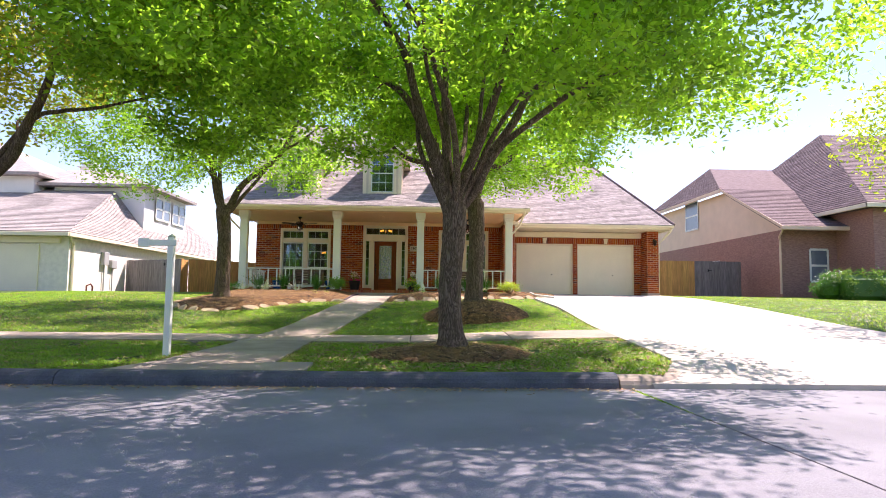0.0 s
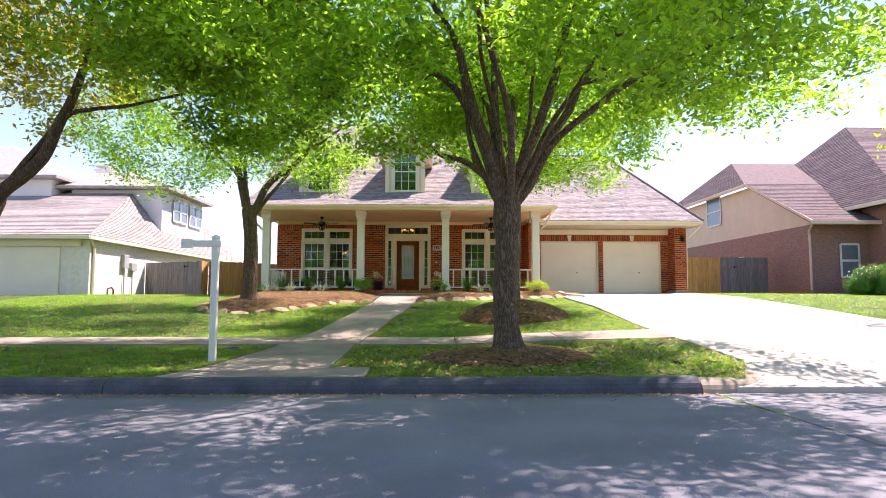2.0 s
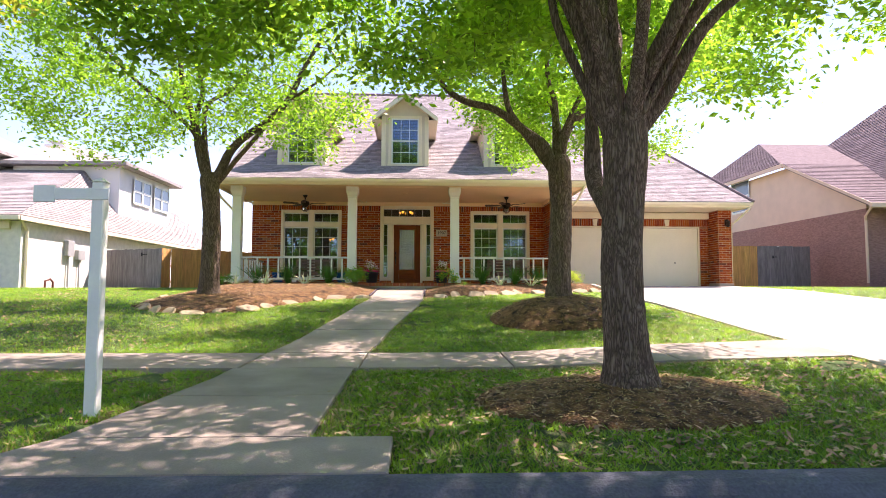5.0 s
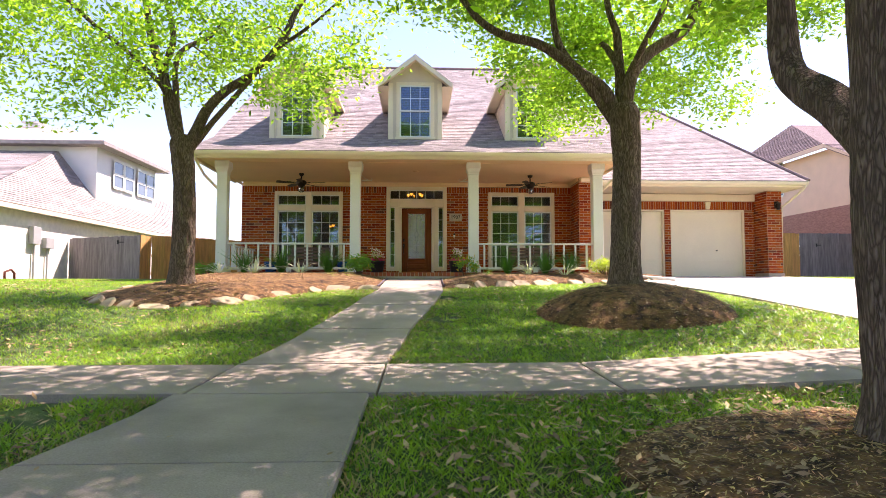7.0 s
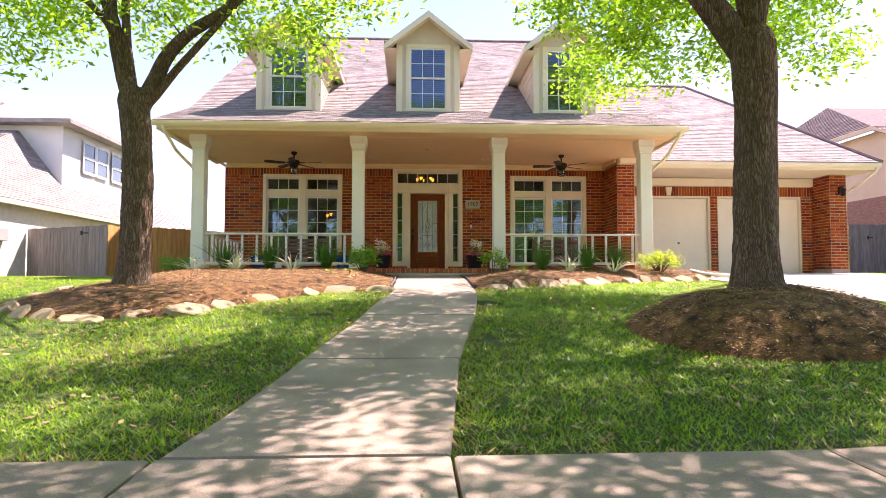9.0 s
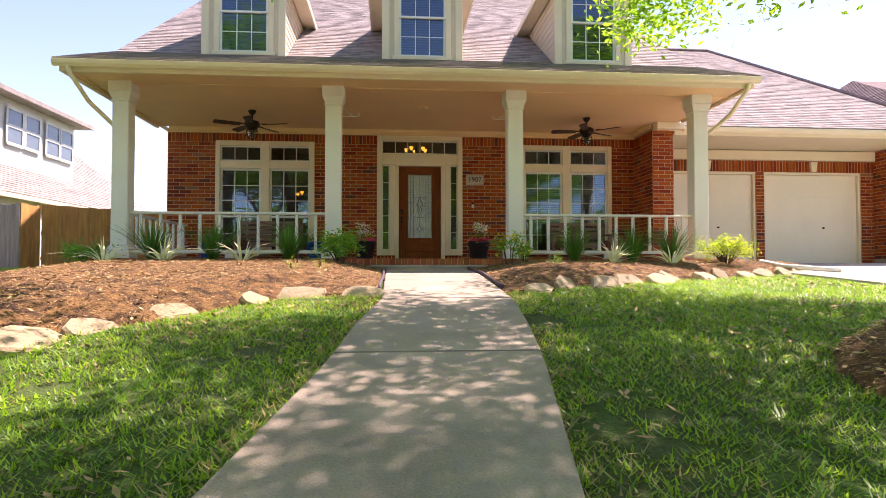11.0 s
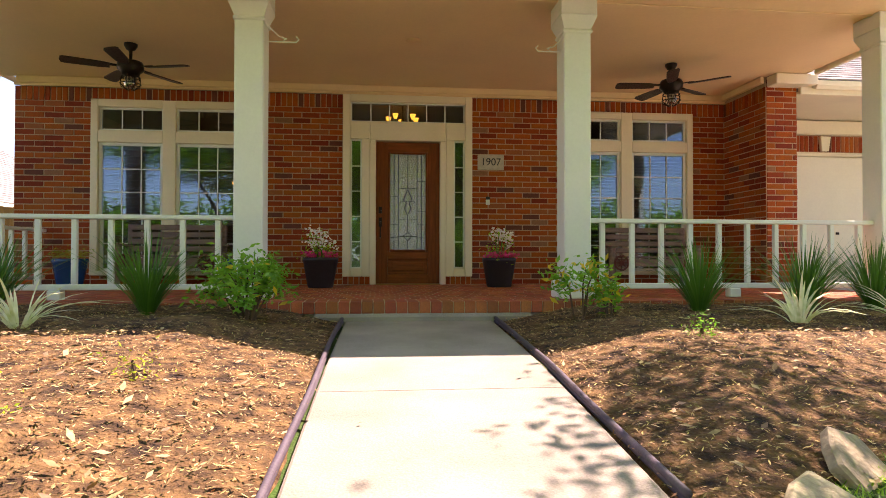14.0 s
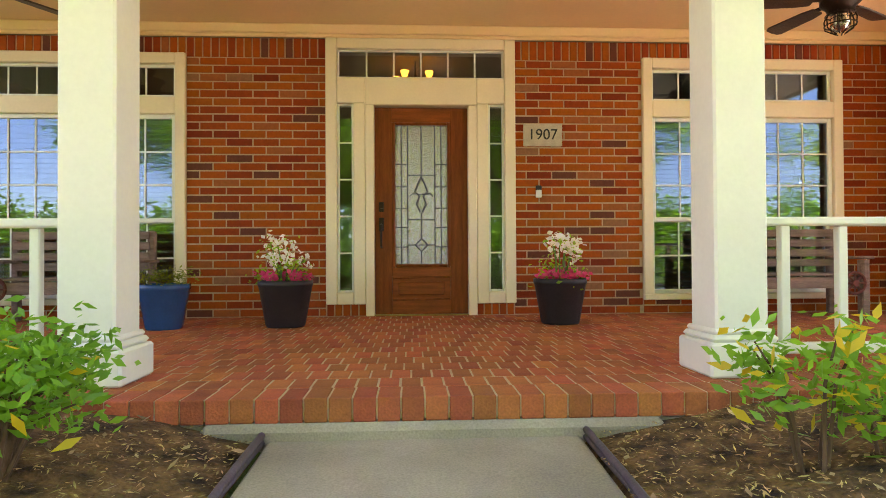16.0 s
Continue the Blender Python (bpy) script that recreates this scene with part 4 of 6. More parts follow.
def dormer(cx, n):
    """A gabled dormer with lap siding, corner boards and a sash window."""
    d = thing("dormer", "gabled roof dormer with beige siding and a gridded window", "dormer", (cx, -2.08, 3.80), group="roof dormers", kind="structure")
    hw, ez, az = 0.76, 1.66, 2.45
    rise = lambda y: 0.629 * (y - 0.18) + 0.13 if y > 0.18 else 0.39 * y + 0.06
    back = (ez - 0.13) / 0.629 + 0.18
    b = B()
    b.add([(-hw, 0, 0.0), (-0.46, 0, 0.0), (-0.46, 0, 2.05), (-hw, 0, 1.81)], [(0, 1, 2, 3)])
    b.add([(hw, 0, 0.0), (0.46, 0, 0.0), (0.46, 0, 2.05), (hw, 0, 1.81)], [(0, 3, 2, 1)])
    b.add([(-0.46, 0, 1.66), (0.46, 0, 1.66), (0.46, 0, 2.05), (0, 0, az - 0.04), (-0.46, 0, 2.05)], [(0, 1, 2, 3, 4)])
    b.box(-0.46, 0.46, 0.0, 0.05, -0.02, 0.14)
    part("front_wall", b, M_SIDING, d)
    for s in (-1, 1):
        b = B()
        k = 0
        z = -0.3
        while z < ez + 0.05:
            y1 = back + 0.3
            y0 = 0.0
            xx = s * hw
            b.add([(xx + s * 0.014, y0, z), (xx + s * 0.014, y1, z), (xx + s * 0.002, y1, z + 0.14), (xx + s * 0.002, y0, z + 0.14), (xx - s * 0.03, y0, z), (xx - s * 0.03, y1, z)],
                  [(0, 1, 2, 3), (0, 4, 5, 1)])
            z += 0.14
            k += 1
        part("side_wall", b, M_SIDING, d, "lap siding")
        b = B()
        b.box(s * (hw + 0.02), s * (hw - 0.12), -0.025, 0.02, 0.0, ez + 0.05, 0.006)
        part("corner_board", b, M_TRIM, d)
    b = B()
    b.box(-0.55, -0.45, -0.03, 0.03, 0.06, 1.74, 0.006)
    b.box(0.45, 0.55, -0.03, 0.03, 0.06, 1.74, 0.006)
    b.box(-0.45, 0.45, -0.029, 0.03, 1.65, 1.74, 0.006)
    b.box(-0.58, 0.58, -0.045, 0.03, 0.06, 0.13, 0.006)
    b.box(-hw, hw, -0.02, 0.02, -0.03, 0.06, 0.006)
    part("window_frame", b, M_TRIM, d)
    f = sash(d, -0.45, 0.45, 0.0, 0.88, 1.65, 3, 2, 0.04)
    f = sash(d, -0.45, 0.45, 0.03, 0.13, 0.92, 3, 2, 0.04)
    blind(d, -0.42, 0.42, 0.09, 0.16, 1.58, 0.8)
    b = B()
    b.box(-0.5, 0.5, 0.35, 0.4, 0.0, 1.75)
    part("dark_backing", b, M_ROOM, d)
    # roof
    b, s2 = B(), B()
    for s in (-1, 1):
        ex, ee = s * 1.06, ez - 0.04
        v = [(0, -0.36, az), (ex, -0.36, ee), (ex, back + 1.2, ee), (0, 4.2, az)]
        nrm = Vector((s * 0.65, 0, 0.76)) * 0.05
        lo = [tuple(Vector(q) - nrm) for q in v]
        b.add(v + lo, [(0, 1, 2, 3), (4, 7, 6, 5), (0, 4, 5, 1), (1, 5, 6, 2)])
        s2.add([(0, -0.385, az - 0.02), (ex, -0.385, ee - 0.02), (ex, -0.385, ee - 0.15), (0, -0.385, az - 0.17),
                (0, -0.345, az - 0.02), (ex, -0.345, ee - 0.02), (ex, -0.345, ee - 0.15), (0, -0.345, az - 0.17)],
               [(0, 1, 2, 3), (4, 7, 6, 5), (3, 2, 6, 7), (0, 4, 5, 1), (1, 5, 6, 2)])
        s2.add([(s * hw, -0.345, ee - 0.10), (ex, -0.345, ee - 0.10), (ex, back + 0.6, ee - 0.10), (s * hw, back + 0.6, ee - 0.10)], [(0, 1, 2, 3)])
        s2.box(s * 1.03, s * 1.07, -0.345, back + 0.9, ee - 0.13, ee - 0.02)
        s2.add([(0, -0.34, az - 0.10), (s * 1.05, -0.34, ez - 0.12), (s * 1.05, 0, ez - 0.12), (0, 0, az - 0.10)], [(0, 1, 2, 3)])
    part("dormer_roof", b, M_SHINGLE, d)
    part("bargeboard", s2, M_TRIM, d, "cream bargeboard and soffit")


for i, cx in enumerate((-3.43, -0.045, 3.345)):
    dormer(cx, i)


# ---- porch furniture ----
def column(x, y):
    c = thing("porch_column", "square white painted porch column with moulded base and cap", "column", (x, y, 0), group="porch columns", kind="structure")
    b = B()
    b.box(-0.135, 0.135, -0.135, 0.135, 0.22, 2.70, 0.012)
    part("shaft", b, M_WHITE, c)
    b = B()
    b.box(-0.185, 0.185, -0.185, 0.185, 0.0, 0.17, 0.012)
    b.box(-0.17, 0.17, -0.17, 0.17, 0.17, 0.205, 0.016)
    b.box(-0.155, 0.155, -0.155, 0.155, 0.205, 0.235, 0.012)
    part("base", b, M_WHITE, c)
    b = B()
    b.box(-0.15, 0.15, -0.15, 0.15, 2.62, 2.66, 0.012)
    b.add([(-0.136, -0.136, 2.66), (0.136, -0.136, 2.66), (0.136, 0.136, 2.66), (-0.136, 0.136, 2.66), (-0.185, -0.185, 2.78), (0.185, -0.185, 2.78), (0.185, 0.185, 2.78), (-0.185, 0.185, 2.78)],
          [(0, 1, 5, 4), (1, 2, 6, 5), (2, 3, 7, 6), (3, 0, 4, 7)])
    b.box(-0.185, 0.185, -0.185, 0.185, 2.78, 2.955, 0.01)
    part("cap", b, M_WHITE, c)


CX = (-5.13, -1.63, 1.53, 4.90)
CY = -3.18
for x in CX:
    column(x, CY)


def railing(p, q, label):
    p, q = Vector(p), Vector(q)
    L = (q - p).length
    r = thing("porch_railing", label, "railing", p, group="porch railings", kind="structure")
    r.rotation_euler = (0, 0, math.atan2(q.y - p.y, q.x - p.x))
    b = B()
    b.box(0, L, -0.045, 0.045, 0.75, 0.795, 0.01)
    part("top_rail", b, M_WHITE, r)
    b = B()
    b.box(0, L, -0.03, 0.03, 0.09, 0.145, 0.008)
    part("bottom_rail", b, M_WHITE, r)
    n = max(2, round(L / 0.315))
    for i in range(n):
        x = (i + 0.5) * L / n
        b = B()
        b.box(x - 0.024, x + 0.024, -0.024, 0.024, 0.145, 0.75, 0.005)
        part("baluster", b, M_WHITE, r)
    b = B()
    b.box(L / 2 - 0.06, L / 2 + 0.06, -0.05, 0.05, 0.0, 0.09, 0.008)
    part("foot_block", b, M_WHITE, r)


railing((CX[0] + 0.14, CY, 0), (CX[1] - 0.14, CY, 0), "white painted wooden railing along the porch edge")
railing((CX[2] + 0.14, CY, 0), (CX[3] - 0.14, CY, 0), "white painted wooden railing along the porch edge")
railing((CX[0], CY + 0.14, 0), (CX[0], -0.02, 0), "white painted wooden railing at the porch end")


def fan(x, y, turn):
    f = thing("ceiling_fan", "dark bronze ceiling fan with five wooden blades and caged lamp", "ceiling fan", (x, y, 2.955), group="ceiling fans")
    f.scale = (1.10, 1.10, 1.15)
    b = B()
    b.lathe([(0.07, 0), (0.07, -0.02), (0.045, -0.06), (0.018, -0.075), (0.016, -0.17), (0.05, -0.18)], 16)
    part("downrod", b, M_BRONZE, f, smooth=True)
    b = B()
    b.lathe([(0.05, -0.17), (0.12, -0.19), (0.135, -0.22), (0.135, -0.27), (0.10, -0.30), (0.085, -0.33)], 20)
    part("motor", b, M_BRONZE, f, smooth=True)
    for k in range(5):
        a = turn + k * 72
        m = pose(0, 0, -0.25, 0, 0, a) @ pose(0, 0, 0, 11, 0, 0)
        b = B()
        out = [(0.20, -0.045), (0.30, -0.062), (0.62, -0.07), (0.655, -0.055), (0.665, 0.0), (0.655, 0.055), (0.62, 0.07), (0.30, 0.062), (0.20, 0.045)]
        b.prism(out, -0.006, 0.006)
        b.v = [tuple(m @ Vector(p)) for p in b.v]
        part("blade", b, M_FANWOOD, f)
        b = B()
        b.box(0.10, 0.26, -0.022, 0.022, 0.006, 0.016, 0.004, m)
        part("blade_arm", b, M_BRONZE, f)
    b = B()
    b.lathe([(0.05, -0.33), (0.065, -0.36), (0.07, -0.42), (0.05, -0.46), (0.01, -0.47)], 14)
    part("lamp_glass", b, M_SHADE, f, "unlit glass lamp", True)
    b = B()
    for k in range(8):
        a = k * math.pi / 4
        b.tube([(0.085 * math.cos(a), 0.085 * math.sin(a), -0.33), (0.105 * math.cos(a), 0.105 * math.sin(a), -0.38), (0.10 * math.cos(a), 0.10 * math.sin(a), -0.44), (0.03 * math.cos(a), 0.03 * math.sin(a), -0.485)], 0.005, 5)
    for z, r in ((-0.35, 0.098), (-0.42, 0.105)):
        b.tube([(r * math.cos(q), r * math.sin(q), z) for q in np.linspace(0, 6.2832, 17)], 0.005, 5)
    part("cage", b, M_BRONZE, f, "dark wire cage")


fan(-3.39, -1.52, -13)
fan(3.40, -1.46, 30)


def bench(x, y):
    o = thing("bench", "weathered slatted wooden bench with iron wheel ornaments", "bench", (x, y, 0), group="porch benches")
    for s in (-1, 1):
        b = B()
        b.box(s * 0.60, s * 0.68, -0.26, -0.18, 0, 0.52, 0.012)
        b.tube([(s * 0.64, -0.22, 0.3), (s * 0.64, -0.22, 0.55)], 0.05, 9)
        part("front_leg", b, M_BENCH, o)
        b = B()
        b.box(s * 0.60, s * 0.67, 0.20, 0.27, 0, 0.86, 0.012)
        part("back_leg", b, M_BENCH, o)
        b = B()
        b.box(s * 0.585, s * 0.70, -0.30, 0.26, 0.555, 0.585, 0.01)
        part("armrest", b, M_BENCH, o)
        b = B()
        cx = s * 0.52
        b.tube([(cx + 0.10 * math.cos(q), -0.27, 0.33 + 0.10 * math.sin(q)) for q in np.linspace(0, 6.2832, 19)], 0.014, 6)
        for k in range(4):
            a = k * math.pi / 4
            b.tube([(cx - 0.1 * math.cos(a), -0.27, 0.33 - 0.1 * math.sin(a)), (cx + 0.1 * math.cos(a), -0.27, 0.33 + 0.1 * math.sin(a))], 0.008, 5)
        b.tube([(cx, -0.285, 0.33), (cx, -0.25, 0.33)], 0.03, 8)
        part("wheel_ornament", b, M_RUST, o, "rusty iron wheel")
    for k in range(4):
        b = B()
        b.box(-0.64, 0.64, -0.25 + k * 0.115, -0.15 + k * 0.115, 0.40, 0.425, 0.006)
        part("seat_slat", b, M_BENCH, o)
    b = B()
    b.box(-0.60, 0.60, -0.235, -0.21, 0.28, 0.39, 0.006)
    part("apron", b, M_BENCH, o)
    for k in range(4):
        b = B()
        b.box(-0.63, 0.63, 0.17, 0.198, 0.48 + k * 0.10, 0.555 + k * 0.10, 0.006)
        part("back_slat", b, M_BENCH, o)


bench(-3.25, -0.42)
bench(3.55, -0.42)


def planter(x, y, mat_, name, label, r0, r1, h):
    p = thing(name, label, "planter", (x, y, 0))
    b = B()
    b.lathe([(r0 * 0.95, 0.0), (r0, 0.02), (r1 * 0.97, h - 0.05), (r1, h - 0.045), (r1, h), (r1 - 0.025, h), (r1 - 0.035, h - 0.06)], 28, square=0.12)
    part("pot", b, mat_, p, smooth=True)
    b = B()
    b.lathe([(r1 - 0.04, h - 0.09), (r1 - 0.04, h - 0.05), (0.01, h - 0.035)], 20)
    part("soil", b, M_MULCH, p)
    return p


def flowers(x, y, h, seed):
    """White and magenta flowers in a planter."""
    global rng
    rng = np.random.default_rng(seed)
    p = thing("potted_flowers", "white blossoms above magenta flowers and green leaves", "flowers", (x, y, h))
    b = B()
    tips = []
    for k in range(11):
        a = rng.uniform(0, 6.28)
        tip = (0.16 * math.cos(a) * rng.uniform(0.2, 1), 0.14 * math.sin(a) * rng.uniform(0.2, 1), rng.uniform(0.16, 0.40))
        b.tube([(0.05 * math.cos(a), 0.05 * math.sin(a), -0.05), (tip[0] * 0.6, tip[1] * 0.6, tip[2] * 0.6), tip], 0.005, 5)
        tips.append(tip)
    part("stem", b, M_STRAP, p)
    o = leaves("white_blossom", [t for t in tips if t[2] > 0.2], 0.04, 22, 0.026, M_WHITEFL, 0.9)
    o.parent = p
    tagged(o, kind="stuff")
    C = [(0.17 * math.cos(a) * q, 0.17 * math.sin(a) * q, 0.075) for a, q in zip(rng.uniform(0, 6.28, 20), rng.uniform(0.6, 1.25, 20))]
    o = leaves("magenta_blossom", C, (0.03, 0.03, 0.02), 16, 0.026, M_PINKFL, 0.9)
    o.parent = p
    tagged(o, kind="stuff")
    o = leaves("foliage", C + tips, (0.05, 0.05, 0.05), 9, 0.026, M_LEAF, 0.5)
    o.parent = p
    tagged(o, kind="stuff")


planter(-1.20, -0.86, M_POT, "planter", "dark square-shouldered planter beside the front door", 0.17, 0.235, 0.40)
planter(1.22, -0.84, M_POT, "planter", "dark square-shouldered planter beside the front door", 0.17, 0.235, 0.40)
flowers(-1.20, -0.86, 0.36, 5)
flowers(1.22, -0.84, 0.36, 9)
for i, (x, y) in enumerate(((-2.20, -0.95), (-4.42, -0.75))):
    planter(x, y, M_BLUE, "blue_pot", "glossy cobalt blue ceramic pot on the porch", 0.15, 0.21, 0.38)
    rng = np.random.default_rng(20 + i)
    o = leaves("potted_herb", [(x + 0.15 * math.cos(a), y + 0.15 * math.sin(a), 0.44) for a in np.linspace(0, 6, 14)], (0.07, 0.07, 0.035), 40, 0.02, M_LEAFY, 0.3)
    tagged(o, "straggly green herb in a blue pot", "plant", kind="stuff")

# house number, bell, porch lamp, hooks
pl = thing("house_number_plaque", "cast stone plaque with dark numerals 1907", "sign", (1.25, -0.03, 1.845))
b = B()
b.box(-0.20, 0.20, 0.0, 0.03, -0.115, 0.115, 0.008)
part("plate", b, M_CAST, pl)
b = B()
for a in ((-0.20, 0.20, 0.095, 0.115), (-0.20, 0.20, -0.115, -0.095)):
    b.box(a[0], a[1], -0.008, 0.0, a[2], a[3], 0.003)
for a in ((-0.20, -0.18), (0.18, 0.20)):
    b.box(a[0], a[1], -0.008, 0.0, -0.095, 0.095, 0.003)
part("rim", b, M_CAST, pl)
cu = bpy.data.curves.new("numerals", "FONT")
cu.body, cu.size, cu.align_x, cu.align_y, cu.extrude = "1907", 0.155, "CENTER", "CENTER", 0.004
tx = new("numerals", cu)
cu.materials.append(M_BLACK)
tx.rotation_euler = (radians(90), 0, 0)
tx.location = (0, -0.006, 0)
tx.parent = pl
bell = thing("doorbell", "small white doorbell camera with dark top", "doorbell", (1.205, -0.014, 1.25))
b = B()
b.box(-0.03, 0.03, -0.02, 0, -0.05, 0.03, 0.006)
part("button_plate", b, M_WHITE, bell)
b = B()
b.box(-0.03, 0.03, -0.024, 0, 0.03, 0.075, 0.006)
part("lens_cover", b, M_BLACK, bell)
lamp = thing("wall_lantern", "dark outdoor wall lantern on the brick pillar", "wall lamp", (11.60, -0.34, 2.25))
b = B()
b.box(-0.05, 0.05, -0.01, 0.02, -0.10, 0.12, 0.006)
b.tube([(0, 0, 0.08), (0, -0.10, 0.12), (0, -0.13, 0.06)], 0.012, 6)
part("bracket", b, M_BRONZE, lamp)
b = B()
b.lathe([(0.05, -0.16), (0.075, 0.02), (0.085, 0.03), (0.02, 0.08)], 12, (0, -0.13, 0))
part("lantern", b, M_BRONZE, lamp)
for x, s in ((-1.475, 1), (1.425, -1)):
    b = B()
    b.tube([(x, CY, 2.62), (x + s * 0.10, CY, 2.52), (x + s * 0.17, CY, 2.50)], 0.006, 5)
    b.tube([(x, CY, 2.47), (x + s * 0.26, CY, 2.47), (x + s * 0.285, CY, 2.50), (x + s * 0.26, CY, 2.525)], 0.007, 5)
    b.tube([(x + s * 0.13, CY, 2.47), (x + s * 0.16, CY, 2.50), (x + s * 0.13, CY, 2.52)], 0.006, 5)
    tagged(obj("plant_hook", b, M_WHITE), "white scrolled hanging plant hook on a column", "hook")
b = B()
b.lathe([(0.09, 0.0), (0.09, -0.012), (0.07, -0.022), (0.02, -0.024)], 20, (-0.02, -2.0, 2.955))
tagged(obj("ceiling_disc", b, M_SOFFIT, True), "small round tan cover on the porch ceiling", "ceiling fixture")


def chandelier(x, y, z, r, n):
    c = thing("chandelier", "lit chandelier with amber glass shades indoors", "chandelier", (x, y, z))
    b = B()
    b.tube([(0, 0, 2.9 - z), (0, 0, -0.1)], 0.012, 6)
    b.lathe([(0.02, -0.18), (0.05, -0.12), (0.03, 0.0), (0.015, 0.1)], 10)
    part("stem", b, M_BRONZE, c)
    for k in range(n):
        a = k * 6.2832 / n + 0.4
        ca, sa = math.cos(a) * r, math.sin(a) * r
        b = B()
        b.tube([(0, 0, -0.08), (ca * 0.5, sa * 0.5, -0.14), (ca, sa, -0.06), (ca, sa, 0.0)], 0.009, 5)
        part("arm", b, M_BRONZE, c)
        b = B()
        b.lathe([(0.02, 0.0), (0.034, 0.03), (0.05, 0.085)], 12, (ca, sa, 0))
        part("shade", b, M_LAMP, c, "glowing amber shade", True)


chandelier(-0.05, 0.95, 2.645, 0.24, 5)
chandelier(-2.75, 2.4, 1.72, 0.36, 5)


# ---- trees ----
def smooth_path(pts, n=5):
    """Catmull-Rom through the points."""
    P = [Vector(p) for p in pts]
    P = [P[0] * 2 - P[1]] + P + [P[-1] * 2 - P[-2]]
    out = []
    for i in range(1, len(P) - 2):
        for k in range(n):
            t = k / n
            a, b, c, d = P[i - 1], P[i], P[i + 1], P[i + 2]
            out.append(0.5 * ((2 * b) + (c - a) * t + (2 * a - 5 * b + 4 * c - d) * t * t + (3 * b - a - 3 * c + d) * t ** 3))
    return out + [P[-2]]


def tree(name, label, base, r, fork, limbs, crown, clumps, per, seed, leaf, size=0.085, lean=0.0, gap=0.42, spread=0.34, hollow=1.0, hanging=()):
    """An oak: flared trunk, given main limbs, branches grown into the crown, leaf clumps at their ends."""
    global rng
    rng = np.random.default_rng(seed)
    random.seed(seed)
    base, fork = Vector(base), Vector(fork)
    t = thing(name, label, "tree", base)
    H = fork - base
    b = B()
    pts = [base + H * q + Vector((0.03 * math.sin(q * 5 + seed), 0.03 * math.cos(q * 4 + seed), 0)) for q in (-0.04, 0.0, 0.05, 0.12, 0.25, 0.4, 0.55, 0.7, 0.85, 1.0, 1.06)]
    rad = [r * q for q in (1.52, 1.4, 1.2, 1.08, 1.02, 1.0, 0.97, 0.97, 1.03, 1.05, 0.8)]
    rings = smooth_path([p - base for p in pts], 9)
    girth = np.interp(np.linspace(0, len(rad) - 1, len(rings)), range(len(rad)), rad)
    b.tube(rings, 0.1, 60)
    for i, p in enumerate(rings):
        for k in range(60):
            q = 2 * math.pi * k / 60
            d = Vector(b.v[i * 60 + k]) - p
            at = Vector((math.cos(q) * 4.5, math.sin(q) * 4.5, (p.z + seed) * 2.6))
            at += Vector((noise.noise(at * 0.6), noise.noise(at * 0.6 + Vector((9, 0, 0))), 0)) * 0.6
            ridge = 1 - abs(noise.noise(at)) * 2.2
            swell = noise.noise(Vector((math.cos(q), math.sin(q), p.z * 1.1 + seed)))
            b.v[i * 60 + k] = tuple(p + d * (10 * girth[i] * (0.97 + 0.075 * ridge + 0.10 * swell)))
    nodes, radii = [], []
    for pts_, r0, r1 in limbs:
        first = [fork - H.normalized() * 0.25] if pts_[0][2] > 0 else []
        path = smooth_path(first + [fork + Vector(p) for p in pts_], 6)
        rr = [r0 + (r1 - r0) * (i / (len(path) - 1)) ** 0.8 for i in range(len(path))]
        wig = [p - base + Vector((noise.noise(p * 1.3), noise.noise(p * 1.3 + Vector((7, 0, 0))), 0)) * 0.07 for p in path]
        b.tube(wig, rr, 12, wob=0.22)
        for p, q in list(zip(path, rr))[5:]:
            nodes.append(p)
            radii.append(q)
    part("trunk", b, M_BARK, t, "ridged grey-brown bark", True)
    N = np.array([tuple(p) for p in nodes])
    R = np.array(radii)
    # ends of the twigs: an uneven dome with gaps
    c, rx = np.array(crown[0]), np.array(crown[1])
    ends = []
    while len(ends) < clumps:
        d = unit(1)[0] * rng.uniform(0.22, 1.0) ** 0.5
        d *= 1 + 0.22 * noise.noise(Vector(d * 2.1 + seed))
        p = c + d * rx
        if noise.noise(Vector(p * 0.75 + seed)) < -gap + 0.1:
            continue
        if p[2] < crown[2] + hollow * max(0.0, 1 - math.hypot(p[0] - base.x, p[1] - base.y) / 3.4):
            continue
        if p[2] < crown[2] + 0.10 * ((p[0] - base.x) ** 2 + (p[1] - base.y) ** 2) ** 0.5 * crown[3]:
            continue
        ends.append(p)
    for at, size_, n in hanging:
        ends += [np.array(at) + unit(1)[0] * rng.uniform(0.1, 1.0) ** 0.4 * np.array(size_) for _ in range(n)]
    ends = np.array(ends)
    order = np.argsort([np.min(np.linalg.norm(N - e, axis=1)) for e in ends])
    b = B()
    spots = []
    for k in order:
        e = ends[k]
        dist = np.linalg.norm(N - e, axis=1) + np.where(N[:, 2] > e[2] + 0.3, 1.0, 0.0)
        j = int(np.argmin(dist))
        a = Vector(N[j])
        L = (Vector(e) - a).length
        mid = (a + Vector(e)) / 2 + Vector(rng.normal(size=3) * 0.10 * L) + Vector((0, 0, 0.10 * L))
        r0 = min(R[j] * 0.7, 0.006 + 0.016 * L)
        path = smooth_path([a, mid, e], 3)
        rr = [r0 + (0.004 - r0) * i / (len(path) - 1) for i in range(len(path))]
        b.tube([p - base for p in path], rr, 5, cap=False)
        N = np.vstack([N, [tuple(p) for p in path[2:]]])
        R = np.concatenate([R, rr[2:]])
        spots += [e, tuple(path[-2]), tuple(path[-2])] if L > 0.5 else [e, e]
    tagged(part("branch", b, M_TWIG, t, "thin brown branches", True), kind="stuff")
